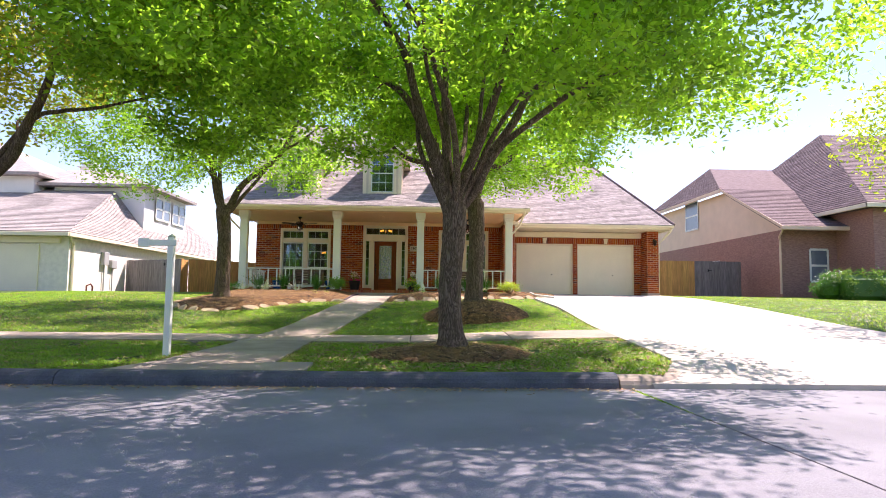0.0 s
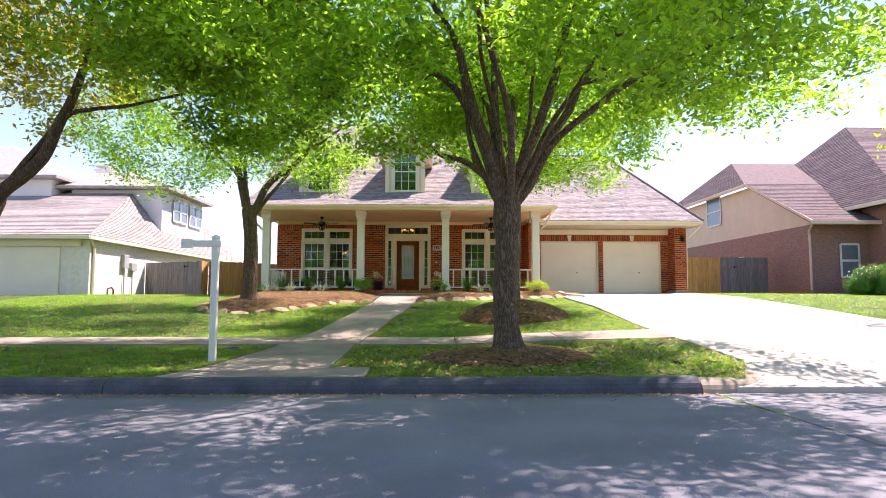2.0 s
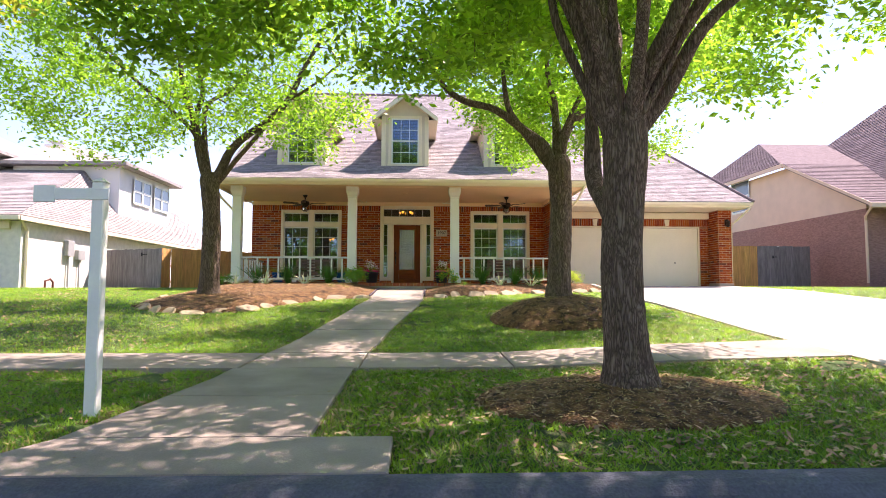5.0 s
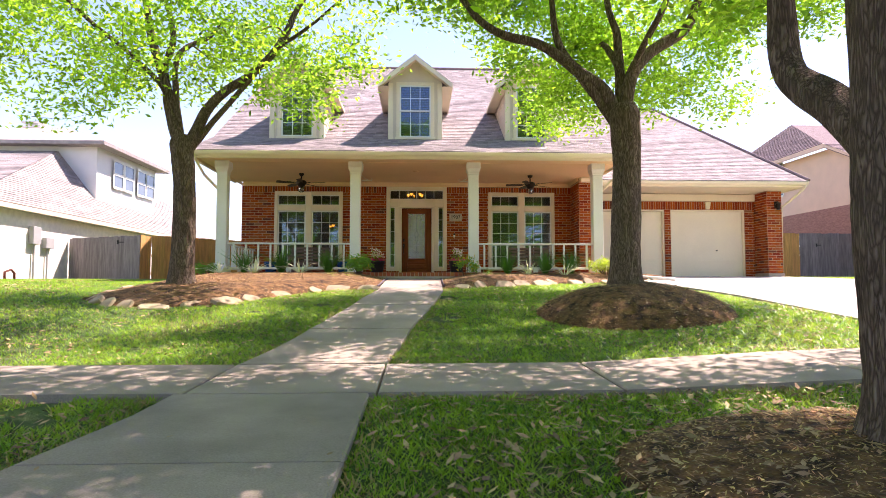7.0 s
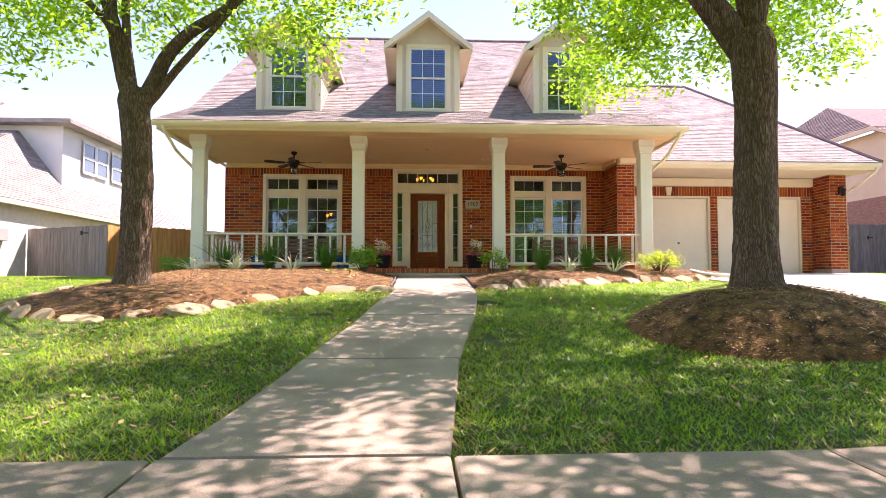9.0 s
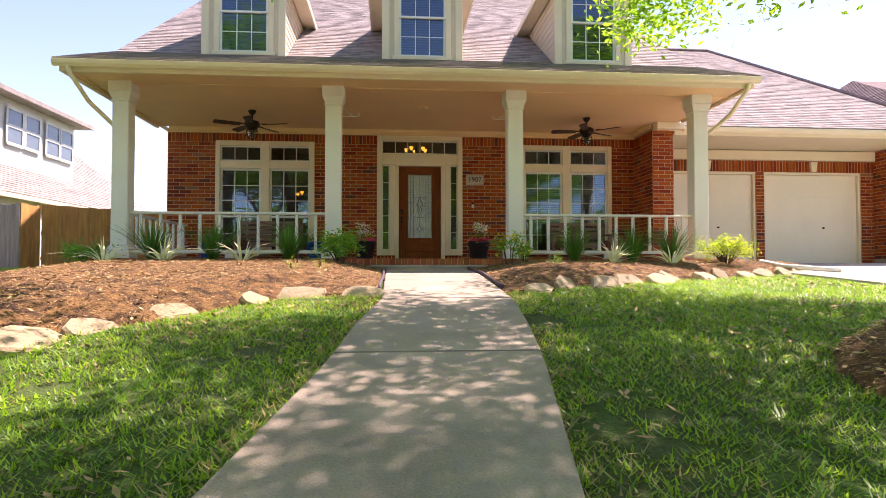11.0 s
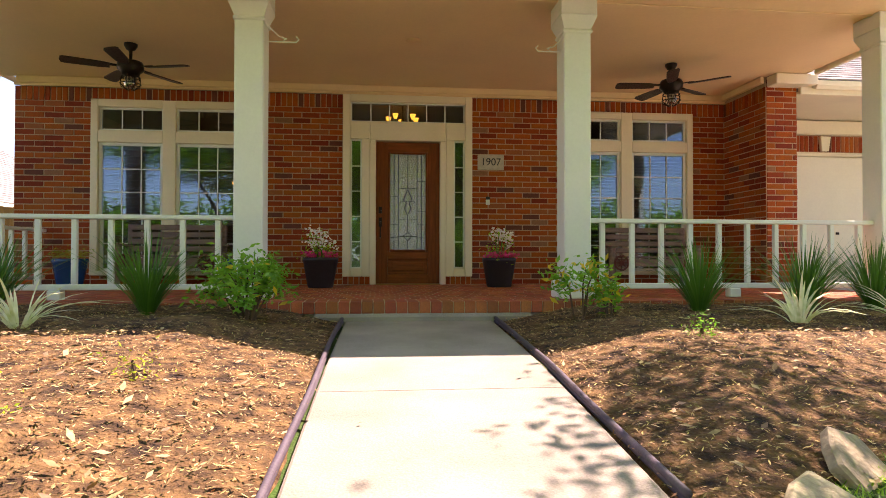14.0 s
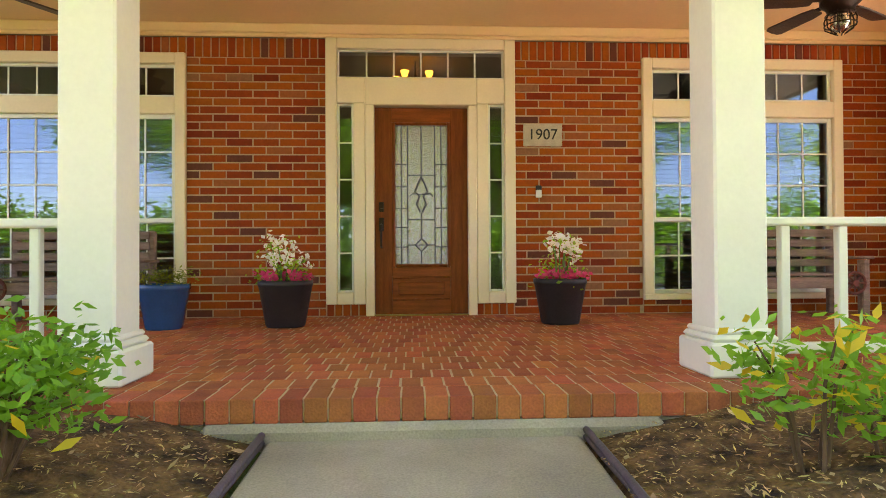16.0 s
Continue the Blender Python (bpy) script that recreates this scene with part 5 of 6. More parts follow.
    spots = np.array(spots) - np.array(base)
    o = leaves("crown", spots, (spread, spread, spread * 0.62), per, size, leaf, 0.48)
    o.parent = t
    tagged(o, "small glossy leaves lit from behind", kind="stuff")


tree("oak_tree", "large live oak with many rising limbs by the street", (2.12, -17.08, -0.96), 0.172, (2.13, -17.05, 1.18),
     [([(0.0, 0.08, -0.98), (-0.04, 0.38, -0.62), (-0.07, 0.70, -0.30), (-0.03, 0.76, 0.2), (-0.06, 0.80, 0.8), (-0.15, 1.0, 1.6), (-0.5, 1.6, 2.6)], 0.118, 0.03),
      ([(-0.18, 0.0, 0.3), (-0.48, 0.05, 1.15), (-0.92, 0.1, 1.90), (-2.05, 0.3, 2.35), (-3.3, 0.5, 2.8)], 0.10, 0.03),
      ([(-0.15, -0.1, 0.40), (-0.55, -0.3, 1.4), (-0.85, -0.5, 2.35), (-1.35, -0.8, 3.0), (-2.1, -1.2, 3.9)], 0.10, 0.03),
      ([(-0.04, 0.1, 0.45), (-0.16, 0.3, 1.35), (-0.17, 0.5, 2.55), (-0.3, 0.8, 4.2)], 0.11, 0.03),
      ([(0.15, -0.1, 0.35), (0.52, -0.5, 1.25), (0.85, -1.0, 2.8), (1.1, -1.7, 4.2)], 0.11, 0.03),
      ([(0.22, 0.1, 0.28), (0.85, 0.3, 1.25), (1.35, 0.5, 2.05), (2.5, 0.8, 2.7), (3.7, 1.0, 3.1)], 0.10, 0.03),
      ([(0.30, -0.02, 0.18), (0.80, -0.2, 0.95), (2.10, -0.3, 1.90), (3.7, -0.4, 2.5)], 0.09, 0.03),
      ([(0.05, -0.3, 0.5), (-0.3, -1.2, 1.7), (-1.0, -2.5, 2.7)], 0.075, 0.025),
      ([(0.05, 0.3, 0.5), (0.3, 1.2, 1.7), (0.2, 2.6, 2.9)], 0.075, 0.025),
      ([(0.25, 0.3, 0.6), (0.5, 0.6, 1.9), (0.45, 0.8, 3.3)], 0.06, 0.02),
      ([(-0.50, 0.1, 0.8), (-0.62, 0.2, 1.8), (-0.75, 0.3, 2.9)], 0.05, 0.02),
      ([(-0.16, -0.2, 0.9), (-0.45, -0.9, 2.0), (-0.5, -1.8, 3.3)], 0.05, 0.02),
      ([(0.60, -0.3, 1.0), (1.2, -1.0, 1.9), (2.2, -1.9, 2.6)], 0.05, 0.02)],
     ((1.7, -17.1, 4.9), (6.9, 5.4, 3.2), 1.95, 0.9), 1060, 72, 3, M_LEAF, 0.068, gap=0.42, spread=0.26, hollow=1.5)
tree("oak_tree", "live oak with a forked trunk standing in the mulch bed", (-4.11, -8.55, -0.33), 0.19, (-4.22, -8.45, 2.20),
     [([(-0.18, 0, 0.40), (-0.35, 0.05, 1.10), (-0.68, 0.1, 2.10), (-0.83, 0.2, 3.0), (-1.1, 0.4, 4.2)], 0.13, 0.035),
      ([(-0.36, 0.05, 1.2), (-0.28, 0.1, 2.05), (-0.45, 0.2, 3.0), (-0.3, 0.3, 4.0)], 0.085, 0.03),
      ([(-0.30, 0, 0.9), (-0.9, -0.3, 1.6), (-1.8, -0.7, 2.4), (-2.6, -1.0, 3.2)], 0.06, 0.02),
      ([(0.28, 0.03, 0.36), (0.62, 0.05, 0.90), (1.57, 0.1, 1.70), (1.98, 0.2, 2.70), (2.4, 0.3, 3.4)], 0.13, 0.035),
      ([(1.5, 0.1, 1.65), (2.1, -0.2, 2.0), (2.9, -0.5, 2.5)], 0.06, 0.02),
      ([(-0.20, 0.1, 1.6), (0.25, 0.5, 2.2), (0.6, 0.8, 2.8)], 0.07, 0.025)],
     ((-4.7, -9.1, 4.9), (4.5, 3.4, 2.8), 2.45, 0.35), 300, 46, 11, M_LEAF, 0.058, gap=0.12, spread=0.27,
     hanging=(((-2.5, -7.6, 3.7), (1.0, 0.9, 0.7), 14), ((-6.9, -8.5, 4.2), (2.2, 1.6, 1.3), 34)))
tree("oak_tree", "live oak with arching limbs on a mulch mound", (2.98, -11.1, -0.36), 0.195, (2.98, -11.05, 2.10),
     [([(-0.25, 0.02, 0.30), (-0.63, 0.05, 0.60), (-1.15, 0.05, 1.03), (-1.84, 0.1, 1.25), (-2.36, 0.2, 1.80), (-2.8, 0.4, 2.5)], 0.12, 0.03),
      ([(-0.75, 0.05, 0.72), (-0.97, 0.08, 1.30), (-1.05, 0.1, 2.0), (-1.0, 0.3, 2.9)], 0.08, 0.025),
      ([(0.0, 0.05, 0.55), (-0.02, 0.1, 1.15), (-0.12, 0.2, 1.7), (0.0, 0.5, 2.9)], 0.10, 0.03),
      ([(0.22, 0.0, 0.70), (0.95, 0.1, 1.32), (1.32, 0.15, 1.88), (2.2, 0.3, 2.7)], 0.125, 0.035),
      ([(0.15, -0.1, 0.6), (0.4, -0.8, 1.5), (0.7, -1.6, 2.6)], 0.07, 0.025),
      ([(0.05, 0.3, 0.7), (0.15, 1.8, 1.8), (0.3, 4.0, 2.5), (0.4, 5.6, 2.3)], 0.08, 0.02)],
     ((4.0, -8.8, 5.2), (3.7, 3.4, 2.3), 2.85, 0.25), 390, 62, 17, M_LEAF, 0.061, gap=0.22, spread=0.27,
     hanging=(((3.4, -5.0, 4.0), (1.1, 0.8, 0.6), 15), ((0.4, -10.6, 4.2), (1.4, 1.0, 0.7), 18)))
tree("oak_tree", "live oak leaning over the verge with yellowing leaves", (-7.25, -15.9, -1.0), 0.19, (-6.5, -15.55, 1.40),
     [([(0.25, 0.0, 0.18), (0.75, 0.0, 0.62), (1.12, 0.0, 1.35), (1.40, 0.05, 2.3), (1.46, 0.1, 3.2), (1.6, 0.2, 4.2)], 0.15, 0.04),
      ([(1.10, 0.0, 1.32), (1.6, 0.1, 1.6), (2.2, 0.2, 1.72), (3.0, 0.4, 2.0)], 0.06, 0.02),
      ([(-0.3, 0, 0.7), (-0.9, 0, 1.7), (-1.6, 0.1, 3.0)], 0.11, 0.035),
      ([(0.2, -0.4, 0.7), (0.5, -1.3, 1.8), (0.8, -2.2, 3.2)], 0.09, 0.03)],
     ((-5.3, -16.2, 5.3), (4.6, 4.2, 2.4), 2.4, 0.5), 320, 60, 23, M_LEAFY, 0.066, gap=0.24, spread=0.28)
tree("small_tree", "young tree with lime green leaves on the lawn", (15.6, -12.4, -0.75), 0.10, (15.6, -12.4, 1.2),
     [([(-0.4, 0, 0.6), (-1.3, 0, 1.2), (-2.4, 0, 1.5)], 0.05, 0.015), ([(0.2, 0.1, 0.8), (0.5, 0.2, 2.0)], 0.05, 0.015), ([(0.1, -0.3, 0.7), (0.2, -1.0, 1.8)], 0.04, 0.015)],
     ((15.2, -12.4, 3.7), (3.6, 2.6, 1.9), 1.9, 0.2), 90, 34, 31, M_LIME, 0.08)


# woods on the far side of the street, which the window glass mirrors
rng = np.random.default_rng(53)
C = np.column_stack([rng.uniform(-34, 34, 900), rng.uniform(-47, -41, 900), np.zeros(900)])
C[:, 2] = [-1.0 + (5.2 + 2.6 * noise.noise(Vector((x * 0.16, 0, 1)))) * q for x, q in zip(C[:, 0], rng.uniform(0.02, 1, 900) ** 0.8)]
tagged(leaves("far_woods", C, 0.75, 34, 0.30, M_LEAF), "row of green trees across the street", "trees", kind="stuff")


# ---- fences, post, neighbours ----
def fence(label, x0, x1, y0, y1, z0, h, material, seed):
    f = thing("fence", label, "fence", (x0, y0, z0))
    L = math.hypot(x1 - x0, y1 - y0)
    f.rotation_euler = (0, 0, math.atan2(y1 - y0, x1 - x0))
    r = random.Random(seed)
    n = int(L / 0.143)
    for i in range(n):
        a, k = i * L / n, r.uniform(-0.012, 0.012)
        b = B()
        b.prism([(a + 0.003, 0), (a + L / n - 0.003, 0), (a + L / n - 0.003, 0.018), (a + 0.003, 0.018)], -0.05, h + k)
        part("picket", b, material, f)
    for z in (0.3, h * 0.55, h - 0.25):
        b = B()
        b.box(0, L, 0.02, 0.06, z, z + 0.09, 0.005)
        part("rail", b, material, f)
    return f


fence("grey weathered cedar privacy fence with a gate", -11.97, -8.92, 2.05, 0.55, -0.30, 1.58, M_FENCEG, 1)
fence("short sunlit cedar fence return", -8.90, -8.88, 0.57, 1.3, -0.30, 1.59, M_FENCE, 2)
fence("new orange cedar privacy fence beside the house", -8.86, -5.58, 1.32, 4.9, -0.28, 1.62, M_FENCE, 3)
fence("new orange cedar privacy fence beside the garage", 11.85, 15.7, 4.93, 4.93, 0.0, 1.80, M_FENCE, 4)
fence("grey weathered cedar gate and fence", 15.72, 18.15, 4.93, 4.93, 0.0, 1.80, M_FENCEG, 5)
for (x, y, z, zz) in ((-9.6, 0.71, 1.05, -0.28), (16.5, 4.91, 1.3, 0)):
    b = B()
    b.box(x - 0.12, x + 0.10, y - 0.012, y - 0.002, z, z + 0.03, 0.003)
    b.box(x - 0.12, x - 0.06, y - 0.012, y - 0.002, z - 0.05, z + 0.08, 0.003)
    tagged(obj("gate_hinge", b, M_BLACK), "black iron gate hinge", "hinge")

sp = thing("sign_post", "white painted wooden yard sign post with a short arm", "sign post", (-2.00, -17.45, -1.10))
b = B()
b.box(-0.045, 0.045, -0.045, 0.045, -0.1, 1.68, 0.008)
b.add([(-0.052, -0.052, 1.68), (0.052, -0.052, 1.68), (0.052, 0.052, 1.68), (-0.052, 0.052, 1.68), (0, 0, 1.72)], [(0, 1, 4), (1, 2, 4), (2, 3, 4), (3, 0, 4)])
part("post", b, M_WHITE, sp)
b = B()
b.box(-0.46, 0.09, -0.06, -0.046, 1.54, 1.63, 0.006)
b.box(-0.46, -0.30, -0.062, -0.05, 1.52, 1.65, 0.006)
part("arm", b, M_WHITE, sp)


def hip(b, x0, x1, y0, y1, z, rise, axis_y=True, over=0.45):
    """A hip roof over a rectangle."""
    x0, x1, y0, y1 = x0 - over, x1 + over, y0 - over, y1 + over
    w = (x1 - x0) / 2 if axis_y else (y1 - y0) / 2
    if axis_y:
        r0, r1 = ((x0 + x1) / 2, y0 + w, z + rise), ((x0 + x1) / 2, y1 - w, z + rise)
    else:
        r0, r1 = (x0 + w, (y0 + y1) / 2, z + rise), (x1 - w, (y0 + y1) / 2, z + rise)
    a, c, d, e = (x0, y0, z), (x1, y0, z), (x1, y1, z), (x0, y1, z)
    v = [a, c, d, e, r0, r1] + [(p[0], p[1], z - 0.14) for p in (a, c, d, e)]
    if axis_y:
        f = [(0, 1, 4), (1, 2, 5, 4), (2, 3, 5), (3, 0, 4, 5)]
    else:
        f = [(0, 1, 5, 4), (1, 2, 5), (2, 3, 4, 5), (3, 0, 4)]
    b.add(v, f + [(0, 6, 7, 1), (1, 7, 8, 2), (2, 8, 9, 3), (3, 9, 6, 0), (6, 9, 8, 7)])


def courses(parent, p0, p1, q1, q0, step, material):
    """Shingle courses as thin overlapping strips on one slope."""
    p0, p1, q0, q1 = map(Vector, (p0, p1, q0, q1))
    n = max(2, int((q0 - p0).length / step))
    nrm = (p1 - p0).cross(q0 - p0).normalized()
    nrm = nrm if nrm.z > 0 else -nrm
    b = B()
    for i in range(n):
        t0, t1 = i / n, min(1, (i + 1.15) / n)
        a, c = p0.lerp(q0, t0) + nrm * 0.03, p1.lerp(q1, t0) + nrm * 0.03
        d, e = p1.lerp(q1, t1) + nrm * 0.012, p0.lerp(q0, t1) + nrm * 0.012
        m = max(1, int((c - a).length / 0.9))
        for k in range(m):
            u0, u1 = k / m, (k + 1) / m
            b.add([a.lerp(c, u0), a.lerp(c, u1), e.lerp(d, u1), e.lerp(d, u0), a.lerp(c, u0) - nrm * 0.025, a.lerp(c, u1) - nrm * 0.025], [(0, 1, 2, 3), (4, 5, 1, 0)])
    o = part("roof_covering", b, material, parent)
    tagged(o, kind="stuff")


def far_window(parent, pts, material=None):
    """A window on a far wall: pts = centre, half width vector, half height, outward normal."""
    c, u, h, n = pts
    c, u, n = Vector(c), Vector(u), Vector(n)
    up = Vector((0, 0, h))
    b = B()
    for s in (-1, 1):
        e = c + u * s
        b.add([e - u.normalized() * 0.05 - up + n * 0.05, e + u.normalized() * 0.05 - up + n * 0.05, e + u.normalized() * 0.05 + up + n * 0.05, e - u.normalized() * 0.05 + up + n * 0.05], [(0, 1, 2, 3)])
    for q in (-1, 0, 1):
        e = c + up * q
        b.add([e - u - Vector((0, 0, 0.05)) + n * 0.055, e + u - Vector((0, 0, 0.05)) + n * 0.055, e + u + Vector((0, 0, 0.05)) + n * 0.055, e - u + Vector((0, 0, 0.05)) + n * 0.055], [(0, 1, 2, 3)])
    w = part("window", b, M_WHITE, parent)
    b = B()
    b.add([c - u - up + n * 0.03, c + u - up + n * 0.03, c + u + up + n * 0.03, c - u + up + n * 0.03], [(0, 1, 2, 3)])
    part("pane", b, material or M_PANE, w)


M_PANE = mat("far_window_pane", (0.16, 0.20, 0.24), 0.12, var=0.1, spec=0.8)

# neighbour on the left: pale house with garage and dormer
nl = thing("house", "pale painted brick house with tan hip roof and side dormer", "house", (-16, 4, -0.25))
nl_o = Vector((-16, 4, -0.25))


def at_(b, o):
    b.v = [(p[0] - o.x, p[1] - o.y, p[2] - o.z) for p in b.v]
    return b


NZ = 2.06
b = B()
b.box(-21, -12.0, -2.5, 15, -0.3, NZ - 0.1)
part("wall", at_(b, nl_o), M_PALEBRICK, nl)
ROOF_L = [(-26.0, -2.95, NZ), (-11.80, -2.95, NZ), (-11.80, 17.0, NZ), (-26.0, 17.0, NZ), (-26.0, 8.8, 6.40), (-15.2, 8.8, 6.40)]
b = B()
b.add(ROOF_L + [(p[0], p[1], NZ - 0.14) for p in ROOF_L[:4]], [(0, 1, 5, 4), (1, 2, 5), (2, 3, 4, 5), (3, 0, 4), (0, 6, 7, 1), (1, 7, 8, 2), (6, 9, 8, 7)])
rl = part("roof", at_(b, nl_o), M_ROOF3, nl)
q = [tuple(Vector(p) - nl_o) for p in ROOF_L]
courses(rl, q[0], q[1], q[5], q[4], 0.22, M_ROOF3)
courses(rl, q[1], q[2], tuple(Vector(q[5]) + Vector((0, 0.01, 0))), q[5], 0.22, M_ROOF3)
b = B()
b.box(-11.87, -11.75, -3.0, 17.0, NZ - 0.16, NZ - 0.02, 0.01)
b.box(-21.4, -11.75, -3.05, -2.93, NZ - 0.16, NZ - 0.02, 0.01)
b.tube([(-11.85, -2.75, NZ - 0.1), (-11.93, -2.4, NZ - 0.35), (-11.94, -2.3, NZ - 0.45), (-11.94, -2.3, -0.25)], 0.05, 6)
part("gutter", at_(b, nl_o), M_TRIM, nl)
b = B()
b.box(-20.3, -13.1, -2.56, -2.49, -0.25, 1.62, 0.01)
part("garage_door", at_(b, nl_o), M_GARAGE, nl)
b = B()
b.box(-20.9, -12.3, -2.62, -2.5, 1.66, 1.92, 0.01)
part("frieze", at_(b, nl_o), M_TRIM, nl)
b = B()
b.box(-17, -12.5, 4.7, 10.0, 2.3, 5.12)
part("dormer_wall", at_(b, nl_o), M_WALLW, nl)
b = B()
hip(b, -20.5, -12.5, 4.7, 10.0, 5.22, 1.25, False, 0.5)
part("dormer_roof", at_(b, nl_o), M_ROOF3, nl)
for yy in (6.35, 7.3, 8.5, 9.4):
    far_window(nl, (tuple(Vector((-12.48, yy, 4.25)) - nl_o), (0, 0.42, 0), 0.56, (1, 0, 0)))
b = B()
b.box(-30, -17.6, 4.0, 16, 2.5, 5.5)
part("upper_wall", at_(b, nl_o), M_WALLW, nl)
b = B()
hip(b, -30, -17.6, 4.0, 16, 5.6, 3.0, False, 0.55)
part("upper_roof", at_(b, nl_o), M_ROOF3, nl)
b = B()
b.box(-18.9, -18.1, 10.2, 11.0, 4.0, 7.2)
b.box(-19.0, -18.0, 10.1, 11.1, 7.2, 7.3)
b.box(-18.75, -18.25, 10.35, 10.85, 7.3, 7.45)
b.box(-18.95, -18.05, 10.15, 11.05, 7.45, 7.52)
part("chimney", at_(b, nl_o), M_WALLW, nl)
mt = thing("electric_meter", "grey electric meter boxes and conduit on a pale wall", "meter", (-11.94, 0.05, 0.95))
b = B()
b.box(-0.06, 0.10, -0.2, 0.2, 0.0, 0.55, 0.01)
part("meter_box", b, M_GREYBOX, mt)
b = B()
b.box(-0.06, 0.08, 0.5, 0.95, -0.1, 0.25, 0.01)
part("switch_box", b, M_GREYBOX, mt)
b = B()
b.tube([(0, 0, -1.1), (0, 0, 0.0)], 0.03, 6)
part("conduit", b, M_GREYBOX, mt)
b = B()
b.tube([(0, 0.7, -1.1), (0, 0.7, -0.1)], 0.025, 6)
part("conduit", b, M_GREYBOX, mt)
b = B()
b.tube([(-11.85, -1.4, -0.3), (-11.85, -1.4, 0.05), (-11.80, -1.2, 0.12), (-11.80, -1.05, 0.02), (-11.80, -1.05, -0.3)], 0.035, 6)
tagged(obj("pipe", b, M_RUST, True), "small bent utility pipe by the pale wall", "pipe")

# neighbour on the right: rose brick and tan siding
nr_o = Vector((22, 8, 0))
nr = thing("house", "rose brick and tan siding house with brown shingle roofs", "house", nr_o)
RX = 18.35
b = B()
b.box(RX, 24, 1.6, 17, -0.3, 3.1)
part("brick_wall", at_(b, nr_o), M_PINKBRICK, nr)
b = B()
v = [(RX, 1.6, 3.1), (RX, 17, 3.1), (RX, 17, 5.75), (RX, 6.5, 5.75), (RX, 1.6, 3.35)]
b.add(v + [(24, p[1], p[2]) for p in v], [(0, 1, 2, 3, 4)[::-1], (5, 6, 7, 8, 9), (0, 4, 9, 5), (1, 0, 5, 6), (2, 1, 6, 7)])
part("siding_wall", at_(b, nr_o), M_TANSTUC, nr)
b = B()
v = [(RX - 0.45, 0.75, 3.2), (25, 0.75, 3.2), (25, 6.5, 5.92), (RX - 0.45, 6.5, 5.92), (19.95, 11.9, 8.2), (25, 11.9, 8.2), (RX - 0.45, 17.5, 5.92)]
b.add(v + [(p[0], p[1], p[2] - 0.16) for p in v], [(0, 1, 2, 3), (3, 2, 5, 4), (6, 3, 4), (0, 7, 8, 1), (0, 3, 10, 7), (3, 6, 13, 10)])
rr_ = part("roof", at_(b, nr_o), M_ROOF2, nr)
lo = lambda *p: tuple(Vector(p) - nr_o)
courses(rr_, lo(RX - 0.45, 0.75, 3.2), lo(25, 0.75, 3.2), lo(25, 6.5, 5.92), lo(RX - 0.45, 6.5, 5.92), 0.25, M_ROOF2)
courses(rr_, lo(RX - 0.45, 17.5, 5.92), lo(RX - 0.45, 6.5, 5.92), lo(19.95, 11.89, 8.2), lo(19.95, 11.9, 8.2), 0.25, M_ROOF2)
b = B()
b.box(RX - 0.5, RX - 0.42, 6.4, 17.5, 5.70, 5.90, 0.01)
b.add([(RX - 0.47, 0.7, 3.07), (RX - 0.47, 0.7, 3.2), (RX - 0.47, 6.5, 5.92), (RX - 0.47, 6.5, 5.79), (RX - 0.4, 0.7, 3.07), (RX - 0.4, 0.7, 3.2), (RX - 0.4, 6.5, 5.92), (RX - 0.4, 6.5, 5.79)],
      [(0, 1, 2, 3), (4, 7, 6, 5), (0, 3, 7, 4), (1, 5, 6, 2)])
b.box(RX - 0.5, 21.2, 0.66, 0.78, 3.02, 3.2, 0.01)
part("trim", at_(b, nr_o), M_TANSTUC, nr)
b = B()
b.tube([(RX - 0.35, 0.8, 3.1), (RX - 0.2, 1.4, 2.75), (RX - 0.1, 1.52, 2.6), (RX - 0.1, 1.52, 0.1)], 0.05, 6)
part("downspout", at_(b, nr_o), M_TANSTUC, nr)
far_window(nr, (lo(RX, 11.05, 4.98), (0, 0.9, 0), 0.85, (-1, 0, 0)))
far_window(nr, (lo(RX, 8.4, 1.55), (0, 0.9, 0), 0.42, (-1, 0, 0)))
far_window(nr, (lo(20.1, 1.6, 1.45), (0.42, 0, 0), 0.75, (0, -1, 0)))
b = B()
b.box(21.0, 41.5, -0.8, 18, -0.3, 3.85)
part("wing_wall", at_(b, nr_o), M_PINKBRICK, nr)
b = B()
W_ = [(20.4, -1.3, 4.0), (42.0, -1.3, 4.0), (42.0, 18.9, 4.0), (20.4, 18.9, 4.0), (25.2, 8.8, 9.7), (38.0, 8.8, 9.7)]
b.add(W_ + [(p[0], p[1], 3.85) for p in W_[:4]], [(0, 1, 5, 4), (1, 2, 5), (2, 3, 4, 5), (3, 0, 4), (0, 6, 7, 1), (3, 9, 6, 0), (6, 9, 8, 7)])
wr_ = part("wing_roof", at_(b, nr_o), M_ROOF2, nr)
courses(wr_, lo(20.4, 18.9, 4.0), lo(20.4, -1.3, 4.0), lo(25.2, 8.79, 9.7), lo(25.2, 8.81, 9.7), 0.25, M_ROOF2)
courses(wr_, lo(20.4, -1.3, 4.0), lo(42.0, -1.3, 4.0), lo(38.0, 8.8, 9.7), lo(25.2, 8.8, 9.7), 0.25, M_ROOF2)
b = B()
b.box(20.35, 20.47, -1.35, 16.4, 3.80, 3.98, 0.01)
b.box(20.35, 41.9, -1.36, -1.25, 3.80, 3.98, 0.01)
part("wing_fascia", at_(b, nr_o), M_TRIM, nr)
far_window(nr, (lo(23.6, -0.8, 2.0), (0.9, 0, 0), 1.2, (0, -1, 0)))

